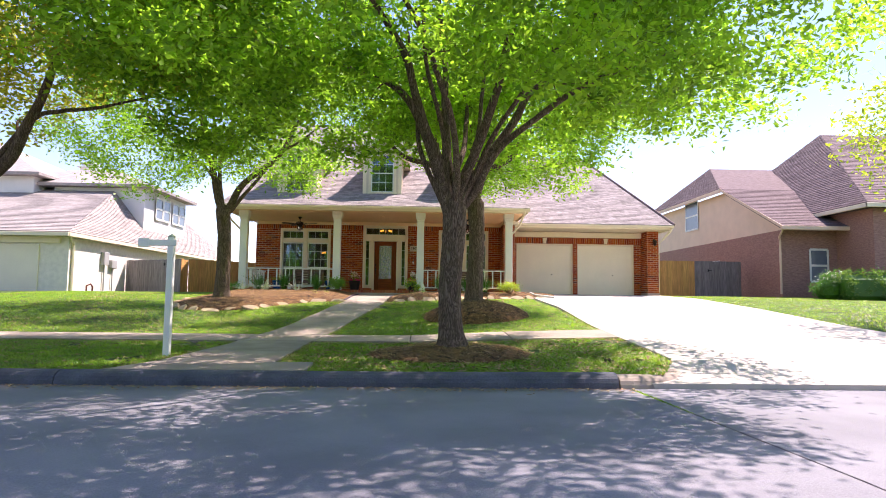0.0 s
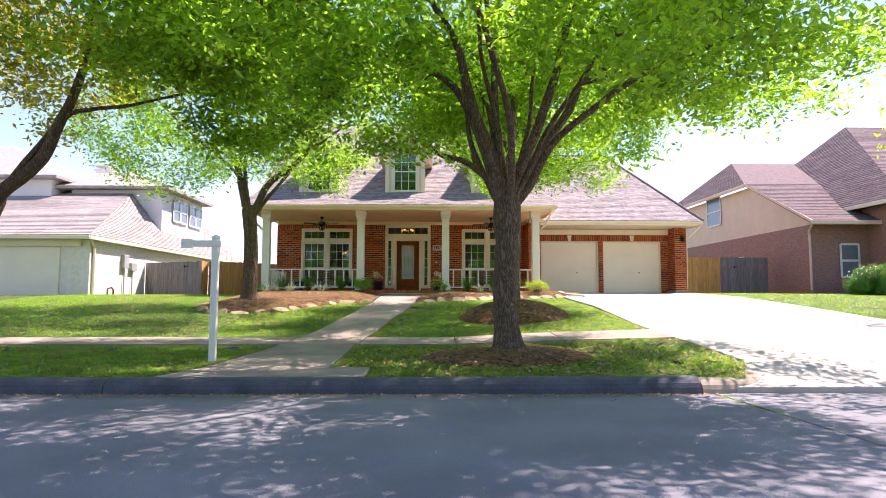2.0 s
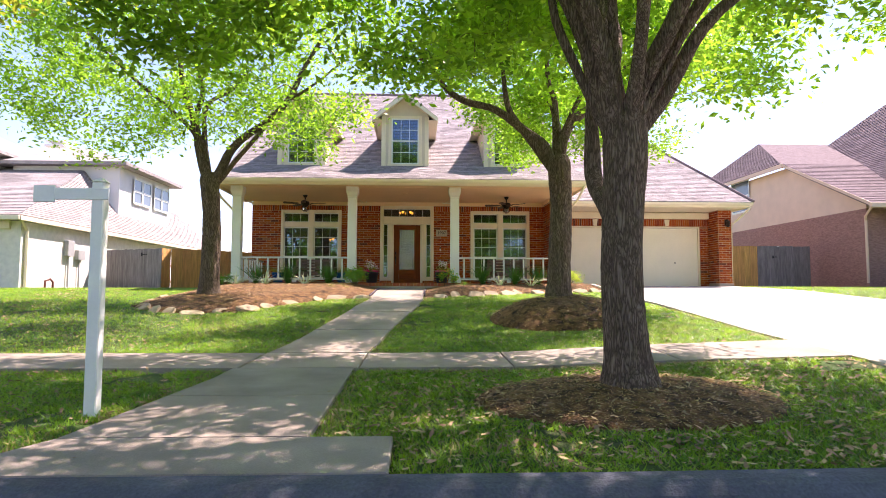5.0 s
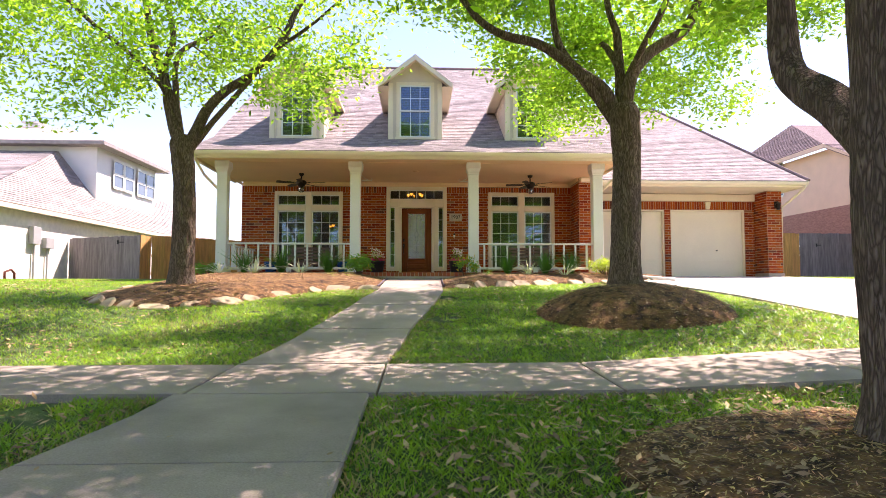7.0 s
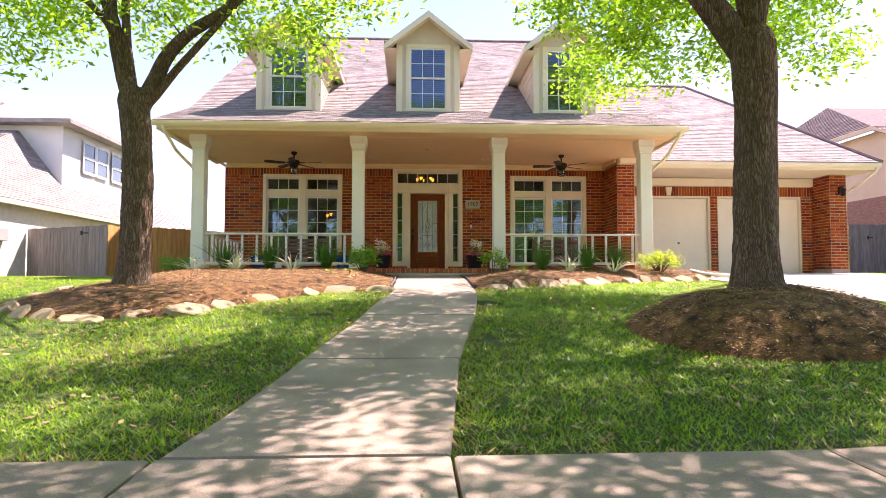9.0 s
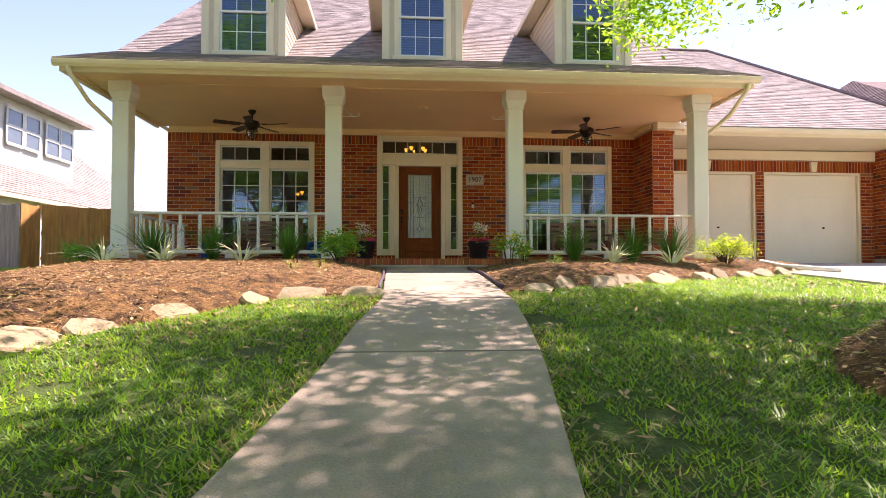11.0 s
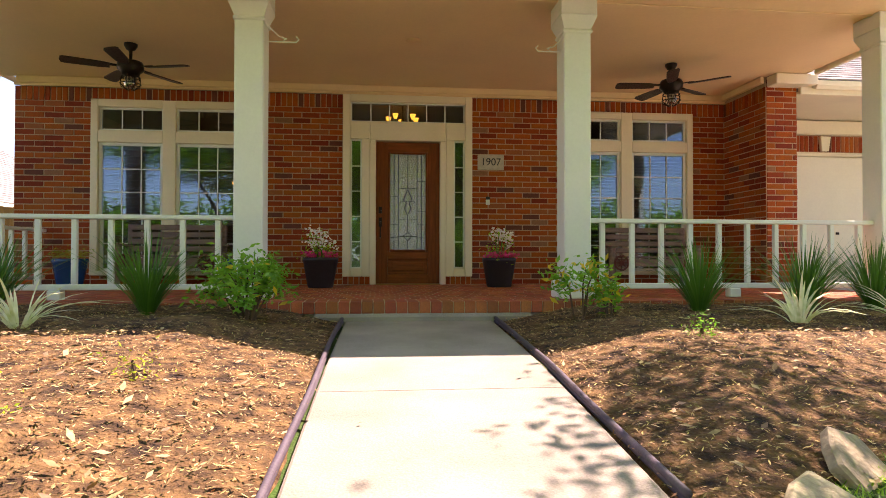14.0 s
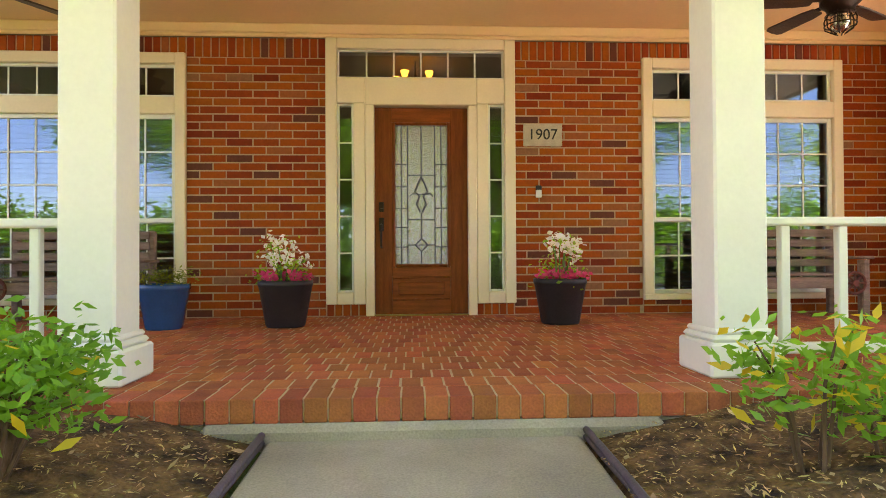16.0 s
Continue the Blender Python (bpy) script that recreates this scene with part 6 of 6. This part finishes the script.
rng = np.random.default_rng(41)
hd = thing("hedge", "clipped bright green hedge in front of the brick house", "hedge", (21.5, -2.2, -0.2))
b = B()
b.box(-3.0, 5.0, -0.45, 0.45, 0.0, 1.05, 0.2)
part("twig", b, M_STRAP, hd)
P = np.column_stack([rng.uniform(-3.1, 5.1, 900), rng.uniform(-0.55, 0.55, 900), rng.uniform(0.1, 1.2, 900)])
keep = (np.abs(P[:, 1]) > 0.38) | (P[:, 2] > 0.98) | (P[:, 0] < -2.9)
o = leaves("leaves", P[keep], 0.09, 26, 0.05, M_HEDGE)
o.parent = hd
tagged(o, kind="stuff")
hd2 = thing("flowering_shrub", "rounded dark shrub with small white flowers", "shrub", (18.9, -1.6, -0.2))
b = B()
b.box(-0.9, 0.9, -0.5, 0.5, 0.0, 0.85, 0.25)
part("twigs", b, M_STRAP, hd2)
P = unit(260) * np.array([1.05, 0.65, 0.6]) + np.array([0, 0, 0.55])
o = leaves("leaves", P, 0.09, 26, 0.045, M_STRAP)
o.parent = hd2
tagged(o, kind="stuff")
o = leaves("white_flowers", P[P[:, 2] > 0.8], 0.1, 2, 0.03, M_WHITEFL, 0.9)
o.parent = hd2
tagged(o, kind="stuff")


# ---- planting ----
def hz(x, y):
    return G(x, y) - 0.012 + bed(x, y)


def strap_plant(x, y, n, h, w, material, name, label, droop, seed):
    """A clump of long arching leaves."""
    p = thing(name, label, "plant", (x, y, hz(x, y)), group=name)
    r = random.Random(seed)
    b = B()
    for k in range(n):
        a, L, lean = r.uniform(0, 6.283), h * r.uniform(0.65, 1.15), r.uniform(0.06, 0.62) * droop
        ca, sa = math.cos(a), math.sin(a)
        pts = []
        for i in range(6):
            t = i / 5
            out = 0.04 + L * lean * (t + 0.9 * t * t)
            z = L * (t - 0.55 * lean * t * t * droop)
            ww = w * (0.7 + 0.6 * t) * (1 - t) ** 0.6 if t < 1 else 0.0008
            pts.append(((ca * out - sa * ww, sa * out + ca * ww, z - 0.02), (ca * out, sa * out, z - 0.02 - ww * 0.4), (ca * out + sa * ww, sa * out - ca * ww, z - 0.02)))
        v = [q for row in pts for q in row]
        b.add(v, [f for i in range(5) for f in ((3 * i, 3 * i + 1, 3 * i + 4, 3 * i + 3), (3 * i + 1, 3 * i + 2, 3 * i + 5, 3 * i + 4))])
    o = part("leaves", b, material, p)
    tagged(o, kind="stuff")


G1, V1 = "dark green strap-leaved lily clump in the mulch", "cream and green striped spider-like plant in the mulch"
for i, (x, y) in enumerate(((-4.26, -4.2), (-3.35, -4.2), (-2.2, -4.2), (2.3, -4.2), (3.25, -4.2), (3.91, -4.2))):
    strap_plant(x, y, 170, 0.64, 0.008, M_STRAP, "lily_clump", G1, 0.85, i)
for i, (x, y) in enumerate(((-4.65, -4.9), (-3.83, -4.9), (-2.75, -4.9), (2.7, -4.9), (3.59, -4.9))):
    strap_plant(x, y, 30, 0.44, 0.017, M_VARIEG, "striped_plant", V1, 1.5, 50 + i)


def bush(x, y, r, h, material, name, label, seed, n=26, size=0.035, yellow=0):
    global rng
    rng = np.random.default_rng(seed)
    p = thing(name, label, "shrub", (x, y, hz(x, y)))
    b = B()
    tips = []
    for k in range(n):
        a, q = rng.uniform(0, 6.283), rng.uniform(0.15, 1) ** 0.6
        tip = Vector((r * q * math.cos(a), r * q * math.sin(a), h * rng.uniform(0.45, 1.05) * (1.1 - 0.35 * q)))
        b.tube([(0.04 * math.cos(a), 0.04 * math.sin(a), -0.03), tip * 0.5 + Vector((0, 0, 0.06)), tip], [0.008, 0.006, 0.003], 5)
        tips += [tip, tip * 0.75 + Vector((0, 0, 0.04)), tip * 0.9]
    part("stem", b, M_TWIG, p, "thin brown stems")
    o = leaves("leaves", [tuple(q) for q in tips], 0.055, 17, size * 0.8, material, 0.42)
    o.parent = p
    tagged(o, kind="stuff")
    if yellow:
        o = leaves("yellow_leaves", [tuple(q) for q in tips[::2]], 0.06, yellow, size, M_YELLOW, 0.42)
        o.parent = p
        tagged(o, "yellowing leaves", kind="stuff")


M_BUSH = leaf_mat("shrub_leaves", (0.055, 0.21, 0.012), (0.18, 0.42, 0.03), 0.35)
M_YELLOW = leaf_mat("yellowing_leaves", (0.42, 0.36, 0.02), (0.62, 0.46, 0.02), 0.35)
bush(-1.42, -4.28, 0.36, 0.50, M_BUSH, "shrub", "leafy green shrub with a few yellow leaves", 3, 34, 0.040, 1)
bush(1.22, -4.30, 0.19, 0.50, M_BUSH, "shrub", "sparse shrub with green and yellow leaves", 4, 6, 0.044, 4)
bush(1.48, -4.33, 0.15, 0.26, M_BUSH, "shrub", "sparse shrub with green and yellow leaves", 6, 4, 0.044, 5)
bush(4.75, -4.35, 0.42, 0.42, M_LIME, "lime_shrub", "bright lime green spreading shrub", 5, 34, 0.035)
bush(-5.15, -4.3, 0.35, 0.40, M_BUSH, "shrub", "leafy green shrub by the porch corner", 8, 26, 0.036)
bush(1.65, -5.45, 0.04, 0.05, M_BUSH, "seedling", "small green seedling in the mulch", 12, 3, 0.02)
bush(-1.5, -6.3, 0.05, 0.04, M_LIME, "seedling", "small lime seedling in the mulch", 13, 2, 0.016)
bush(-1.75, -6.9, 0.05, 0.03, M_LIME, "seedling", "small lime seedling in the mulch", 14, 2, 0.014)


def mulch():
    for name, x0, x1, y0, y1, lab in (("mulch_bed_1", -6.8, -0.70, -10.9, -3.5, "brown wood mulch bed with fallen leaves left of the walk"), ("mulch_bed_2", 0.44, 6.8, -7.7, -3.5, "brown wood mulch bed beside the front walk"),
                                      ("mulch_ring_1", 1.1, 4.9, -12.8, -9.6, "raised mound of brown mulch round an oak"), ("mulch_ring_2", 0.8, 3.5, -18.15, -16.1, "ring of dark mulch round the street oak"),
                                      ("mulch_ring_3", -8.3, -6.1, -16.8, -15.0, "ring of dark mulch round the leaning oak")):
        b = B()
        step = 0.07
        xs, ys = np.arange(x0, x1, step), np.arange(y0, y1, step)
        idx = {}
        for j, y in enumerate(ys):
            for i, x in enumerate(xs):
                h = bed(x, y)
                if h <= 0:
                    h = -0.06
                z = G(x, y) - 0.012 + h + 0.012 * noise.noise(Vector((x * 9, y * 9, 0))) + 0.03 * noise.noise(Vector((x * 2, y * 2, 3)))
                idx[i, j] = len(b.v)
                b.v.append((float(x), float(y), z))
        for j in range(len(ys) - 1):
            for i in range(len(xs) - 1):
                if any(bed(xs[i + a], ys[j + c]) > 0 for a in (0, 1) for c in (0, 1)):
                    b.f.append((idx[i, j], idx[i + 1, j], idx[i + 1, j + 1], idx[i, j + 1]))
        shell(name, b, M_MULCH, lab, "mulch", smooth=True)


mulch()
rng = np.random.default_rng(77)


def scatter(n, x0, x1, y0, y1, ok):
    x, y = rng.uniform(x0, x1, n), rng.uniform(y0, y1, n)
    return np.array([(a, c) for a, c in zip(x, y) if ok(a, c)])


def litter(name, pts, size, ratio, material, label, lift=0.012, flat=0.75):
    P = np.array([(x, y, hz(x, y) + lift + 0.02 * abs(noise.noise(Vector((x * 9, y * 9, 0))))) for x, y in pts])
    n = len(P)
    a = rng.uniform(0, 6.283, n)
    s = size * rng.uniform(0.5, 1.3, n)
    tilt = rng.normal(0, 1 - flat, (n, 2))
    U = np.column_stack([np.cos(a), np.sin(a), tilt[:, 0]]) * s[:, None]
    W = np.column_stack([-np.sin(a), np.cos(a), tilt[:, 1]]) * (s * ratio)[:, None]
    tagged(quads(name, P, U, W, material), label, "litter", kind="stuff")


inbed = lambda x, y: bed(x, y) > 0.01
pts = np.vstack([scatter(60000, -6.6, -0.74, -10.6, -3.6, inbed), scatter(34000, 0.52, 6.4, -7.4, -3.6, inbed), scatter(22000, 1.2, 4.8, -12.7, -9.7, inbed), scatter(14000, 0.8, 3.4, -18.1, -16.1, inbed)])
litter("wood_chips", pts, 0.014, 0.28, M_CHIP, "loose brown and tan wood chips over the mulch")
pts = np.vstack([scatter(2600, -6.6, -0.74, -10.6, -3.6, inbed), scatter(1500, 0.64, 6.4, -7.4, -3.6, inbed), scatter(1600, 1.2, 4.8, -12.7, -9.7, inbed), scatter(1200, 0.8, 3.6, -18.2, -16.0, inbed)])
litter("fallen_leaves", pts, 0.027, 0.42, M_DEAD, "dry tan oak leaves lying on the mulch", 0.02)
pts = scatter(17000, -9, 5.2, -18.85, -4, lambda x, y: not paved(x, y) and bed(x, y) <= 0.01 and noise.noise(Vector((x * 0.6, y * 0.6, 5))) > -0.1)
litter("fallen_leaves", pts, 0.032, 0.42, M_DEAD, "dry tan oak leaves lying in the grass", 0.025)
pts = scatter(5200, -0.2, 5.2, -18.85, -15.5, lambda x, y: not paved(x, y) and bed(x, y) <= 0.01 and rng.random() < 0.25 + 0.75 * math.exp(-((x - 2.3) ** 2 + (y + 17.2) ** 2) / 3))
litter("fallen_leaves", pts, 0.034, 0.42, M_DEAD, "dry tan oak leaves round the street oak", 0.03)
pts = scatter(90, -2, 5, -19, -4, lambda x, y: paved(x, y))
litter("fallen_leaves", pts, 0.025, 0.42, M_DEAD, "few dry leaves on the concrete", 0.045, 0.9)
pts = np.column_stack([rng.uniform(-8, 4.2, 2600), -19.17 - np.abs(rng.normal(0, 0.16, 2600))])
P = np.array([(x, y, street(y) + 0.012) for x, y in pts])
a = rng.uniform(0, 6.283, 2600)
s = 0.026 * rng.uniform(0.4, 1.2, 2600)
tagged(quads("gutter_litter", P, np.column_stack([np.cos(a), np.sin(a), rng.normal(0, 0.2, 2600)]) * s[:, None], np.column_stack([-np.sin(a), np.cos(a), rng.normal(0, 0.2, 2600)]) * (s * 0.4)[:, None], M_DEAD),
       "brown leaf litter gathered along the gutter", "litter", kind="stuff")


P = np.column_stack([4.2 + rng.normal(0, 0.012, 700), -19.2 - np.abs(rng.normal(0, 0.75, 700)), np.full(700, -1.32)])
P[:, 2] = [street(y) - 0.005 for y in P[:, 1]]
a, hh = rng.uniform(0, 6.283, 700), rng.uniform(0.006, 0.020, 700)
tagged(quads("weeds", P, np.column_stack([np.cos(a) * hh, np.sin(a) * hh, hh]), np.column_stack([-np.sin(a), np.cos(a), np.zeros(700)]) * 0.006, M_GRASS, tri=True),
       "thin green weeds in a joint of the street", "weeds", kind="stuff")


def grass():
    ok = lambda x, y: not paved(x, y) and bed(x, y) <= 0.0 and not (abs(x) < 0.9 and y > -7.4) and noise.noise(Vector((x * 1.1, y * 1.1, 9))) + 0.6 * noise.noise(Vector((x * 4.5, y * 4.5, 4))) > -0.55
    zones = [(150000, -5.5, 5.4, -18.87, -15.45), (90000, -3.5, 5.4, -14.25, -10), (110000, -4.5, 5.4, -10, -5), (100000, -12, -3.5, -14.25, -2), (26000, -14, -5.5, -18.87, -15.45), (40000, 11.2, 19, -14, 1.2), (9000, -9, -5.6, -2, 1.0)]
    pts = np.vstack([scatter(n, *z, ok) for n, *z in zones])
    n = len(pts)
    P = np.array([(x, y, G(x, y) - 0.018) for x, y in pts])
    a = rng.uniform(0, 6.283, n)
    far = np.clip((np.abs(P[:, 0]) - 4) / 6, 0, 1)
    h = rng.uniform(0.018, 0.044, n) * (1 + 0.35 * rng.normal(size=n).clip(-1, 1))
    lean = rng.uniform(0.2, 2.4, n)
    U = np.column_stack([np.cos(a) * h * lean, np.sin(a) * h * lean, h])
    w = rng.uniform(0.0035, 0.0085, n) * (1 + far)
    W = np.column_stack([-np.sin(a) * w, np.cos(a) * w, np.zeros(n)])
    rim = lambda x, y: paved(x - 0.14, y) or paved(x + 0.14, y) or paved(x, y - 0.16) or paved(x, y + 0.16)
    dry = rng.random(n) < np.array([0.05 + 0.32 * max(0, noise.noise(Vector((x * 0.9, y * 0.9, 2)))) + 0.2 * max(0, noise.noise(Vector((x * 3.7, y * 3.7, 6)))) + (0.25 if rim(x, y) else 0) for x, y in pts])
    tagged(quads("dry_grass", P[dry], U[dry], W[dry], M_STRAW, tri=True), "straw coloured dry grass in the lawn", "grass", kind="stuff")
    P, U, W = P[~dry], U[~dry], W[~dry]
    tagged(quads("grass", P, U, W, M_GRASS, tri=True), "green lawn grass with thin and yellowed patches", "grass", kind="stuff")


grass()


# ---- stones round the beds, edging ----
def stone(x, y, w, d, h, rz, tilt, seed):
    r = random.Random(seed)
    n = 9
    out = [((w / 2) * math.cos(q) * r.uniform(0.72, 1.18), (d / 2) * math.sin(q) * r.uniform(0.72, 1.18)) for q in np.linspace(0, 6.283, n, endpoint=False)]
    b = B()
    ins = [(p[0] * 0.93, p[1] * 0.9) for p in out]
    v = [(p[0], p[1], 0) for p in out] + [(p[0] * 1.02, p[1] * 1.02, h * 0.75) for p in out] + [(p[0], p[1], h + r.uniform(-0.008, 0.008)) for p in ins]
    f = [tuple(range(2 * n, 3 * n)), tuple(range(n))[::-1]]
    for k in (0, n):
        f += [(k + i, k + (i + 1) % n, k + n + (i + 1) % n, k + n + i) for i in range(n)]
    b.add(v, f)
    o = obj("edging_stone", b, M_STONE)
    o.matrix_world = pose(x, y, G(x, y) - 0.03, tilt, r.uniform(-5, 5), rz)
    tagged(o, "tan flagstone set on edge round the mulch bed", "stone", "bed edging stones")


LEFT_EDGE = [(-0.95, -7.82), (-1.42, -7.9), (-1.95, -8.3), (-2.3, -8.85), (-2.6, -9.4), (-2.9, -9.95), (-3.35, -10.28), (-3.8, -10.4), (-4.25, -10.36), (-4.65, -10.12), (-5.0, -9.75), (-5.25, -9.2), (-5.4, -8.5), (-5.45, -7.8)]
RIGHT_EDGE = [(0.95, -7.40), (1.35, -7.15), (1.75, -6.92), (2.2, -6.65), (2.6, -6.42), (3.05, -6.16), (3.5, -5.9), (4.05, -5.58), (4.5, -5.33), (5.0, -5.05), (5.45, -4.8), (5.9, -4.5)]
for i, E in enumerate((LEFT_EDGE, RIGHT_EDGE)):
    for k, (x, y) in enumerate(E):
        xa, ya = E[min(k + 1, len(E) - 1)]
        xb, yb = E[max(k - 1, 0)]
        rr = random.Random(i * 50 + k)
        stone(x + rr.uniform(-0.09, 0.09), y + rr.uniform(-0.07, 0.07), rr.uniform(0.26, 0.72), rr.uniform(0.22, 0.42), rr.uniform(0.045, 0.085), math.degrees(math.atan2(yb - ya, xb - xa)) + (0 if i == 0 else 180) + rr.uniform(-16, 16), rr.uniform(18, 46), i * 100 + k)
for s, W, y1 in ((-1, WALK_L, -7.6), (1, WALK_R, -7.35)):
    b = B()
    path = [(side(W, y) + s * (0.030 + 0.012 * math.sin(y * 2.4)), y) for y in np.linspace(-3.66, y1, 16)]
    b.tube([(x, y, G(x, y) + 0.042 + 0.008 * math.sin(y * 3)) for x, y in path], 0.015, 8)
    b.tube([(x, y, G(x, y) + 0.02) for x, y in path], 0.014, 6)
    tagged(obj("garden_edging", b, M_EDGING, True), "purple-brown plastic edging strip beside the walk", "edging")
b = B()
b.tube([(5.62, -3.9, -0.05), (5.75, -4.3, -0.13), (6.05, -4.75, -0.17), (6.3, -4.9, -0.19)], 0.04, 8)
tagged(obj("drain_hose", b, M_WALLW, True), "white corrugated drain hose from the downspout", "hose")


# ---- bricks, paving and shingles, last ----
CACHE = {}


def brick_mesh(w, h, d):
    """A brick with eased front edges, shared between alike bricks."""
    key = (round(w, 3), round(h, 3), round(d, 3))
    if key not in CACHE:
        b, c = B(), 0.004
        b.add([(0, 0, 0), (w, 0, 0), (w, 0, h), (0, 0, h), (0, -d + c, 0), (w, -d + c, 0), (w, -d + c, h), (0, -d + c, h), (c, -d, c), (w - c, -d, c), (w - c, -d, h - c), (c, -d, h - c)],
              [(8, 9, 10, 11), (4, 5, 9, 8), (5, 6, 10, 9), (6, 7, 11, 10), (7, 4, 8, 11), (0, 1, 5, 4), (1, 2, 6, 5), (2, 3, 7, 6), (3, 0, 4, 7)])
        me = bpy.data.meshes.new("brick")
        me.from_pydata(b.v, [], b.f)
        me.materials.append(M_BRICK)
        CACHE[key] = (me, b)
    return CACHE[key]


def lay(parent, u0, u1, z0, z1, place, single, soldier):
    joint = 0.015
    cells = []
    if soldier:
        n = max(1, round((u1 - u0) / CO))
        w = (u1 - u0) / n
        cells = [(u0 + i * w + joint / 2, z0 + 0.004, w - joint, z1 - z0 - 0.008) for i in range(n)]
    else:
        rows = max(1, round((z1 - z0) / CO))
        h = (z1 - z0) / rows
        for j in range(rows):
            u = u0 - (BL / 2 if j % 2 else 0)
            while u < u1 - 0.02:
                a, c = max(u, u0) + joint / 2, min(u + BL, u1) - joint / 2
                if c - a > 0.03:
                    cells.append((a, z0 + j * h + joint / 2, c - a, h - joint))
                u += BL
    o0, ox = Vector(place(0, 0, 0)), Vector(place(1, 0, 0)) - Vector(place(0, 0, 0))
    od = Vector(place(0, 1, 0)) - o0
    b = B()
    for i, (u, z, w, h) in enumerate(cells):
        d = TH + 0.003 * ((i * 7) % 3)
        if single and i < 300:
            me, _ = brick_mesh(w, h, d)
            o = new("brick", me)
            o.parent = parent
            o.location = Vector(place(u, 0, z))
        else:
            _, bb = brick_mesh(w, h, d)
            flip = ox.cross(Vector((0, 0, 1))).dot(od) < 0
            b.add([o0 + ox * (u + p[0]) + od * (-p[1]) + Vector((0, 0, z + p[2])) for p in bb.v], [f[::-1] if flip else f for f in bb.f])
    if b.v:
        o = part("brickwork", b, M_BRICKS, parent)
        tagged(o, kind="stuff")


for args in BRICKS:
    lay(*args)

pav = B()
pavers, count = {}, 0


def paver(x, y, w, d, z, h):
    global count
    if abs(x + w / 2) < 1.02 and count < 300:
        key = (round(w, 3), round(d, 3), round(h, 3))
        if key not in pavers:
            me = bpy.data.meshes.new("porch_brick")
            b = B()
            b.box(0, w, 0, d, -h, 0, 0.004)
            me.from_pydata(b.v, [], b.f)
            me.materials.append(M_PAVER)
            pavers[key] = me
        o = new("porch_brick", pavers[key])
        o.parent = porch
        o.location = (x, y, z)
        count += 1
    else:
        pav.box(x, x + w, y, y + d, z - h, z, 0.004)


rp = random.Random(4)
nx = round((PX1 - PX0) / 0.104)
wx = (PX1 - PX0) / nx
for i in range(nx):
    paver(PX0 + i * wx + 0.004, PY, wx - 0.008, 0.213, rp.uniform(-0.002, 0.002), 0.105)
y, row = PY + 0.221, 0
while y < -0.03:
    d = min(0.199, -0.006 - y)
    off = (row % 2) * 0.5 * wx + rp.uniform(-0.012, 0.012)
    for i in range(-1, nx + 1):
        xa, xb = max(PX0, PX0 + i * wx + off), min(PX1, PX0 + (i + 1) * wx + off)
        if xb - xa > 0.03:
            paver(xa + 0.0045, y + rp.uniform(0, 0.002), xb - xa - 0.009, d, rp.uniform(-0.003, 0.001), 0.03)
    y += 0.209
    row += 1
tagged(part("porch_brickwork", pav, M_PAVERS, porch), kind="stuff")

rs = random.Random(8)
for parent, a, bb, c, d, material, tabs in SHINGLES:
    n = max(1, round((d - a).length / 0.142))
    nrm = (bb - a).cross(d - a).normalized()
    b = B()
    for j in range(n):
        t0, t1 = j / n, min(1.0, (j + 1.2) / n)
        p, q = a.lerp(d, t0), bb.lerp(c, t0)
        r, s = a.lerp(d, t1), bb.lerp(c, t1)
        L = (q - p).length
        u = -rs.uniform(0, 0.3)
        while u < L:
            w = rs.uniform(0.16, 0.36)
            k0, k1 = max(0, u) / L, min(L, u + w) / L
            if k1 > k0:
                lift = nrm * rs.uniform(0.010, 0.016)
                e0, e1, f0, f1 = p.lerp(q, k0), p.lerp(q, k1), r.lerp(s, k0) + nrm * 0.003, r.lerp(s, k1) + nrm * 0.003
                b.add([e0 + lift, e1 + lift, f1, f0, e0, e1], [(0, 1, 2, 3), (4, 5, 1, 0)])
            u += w
    tagged(part("shingles", b, material, parent), kind="stuff")
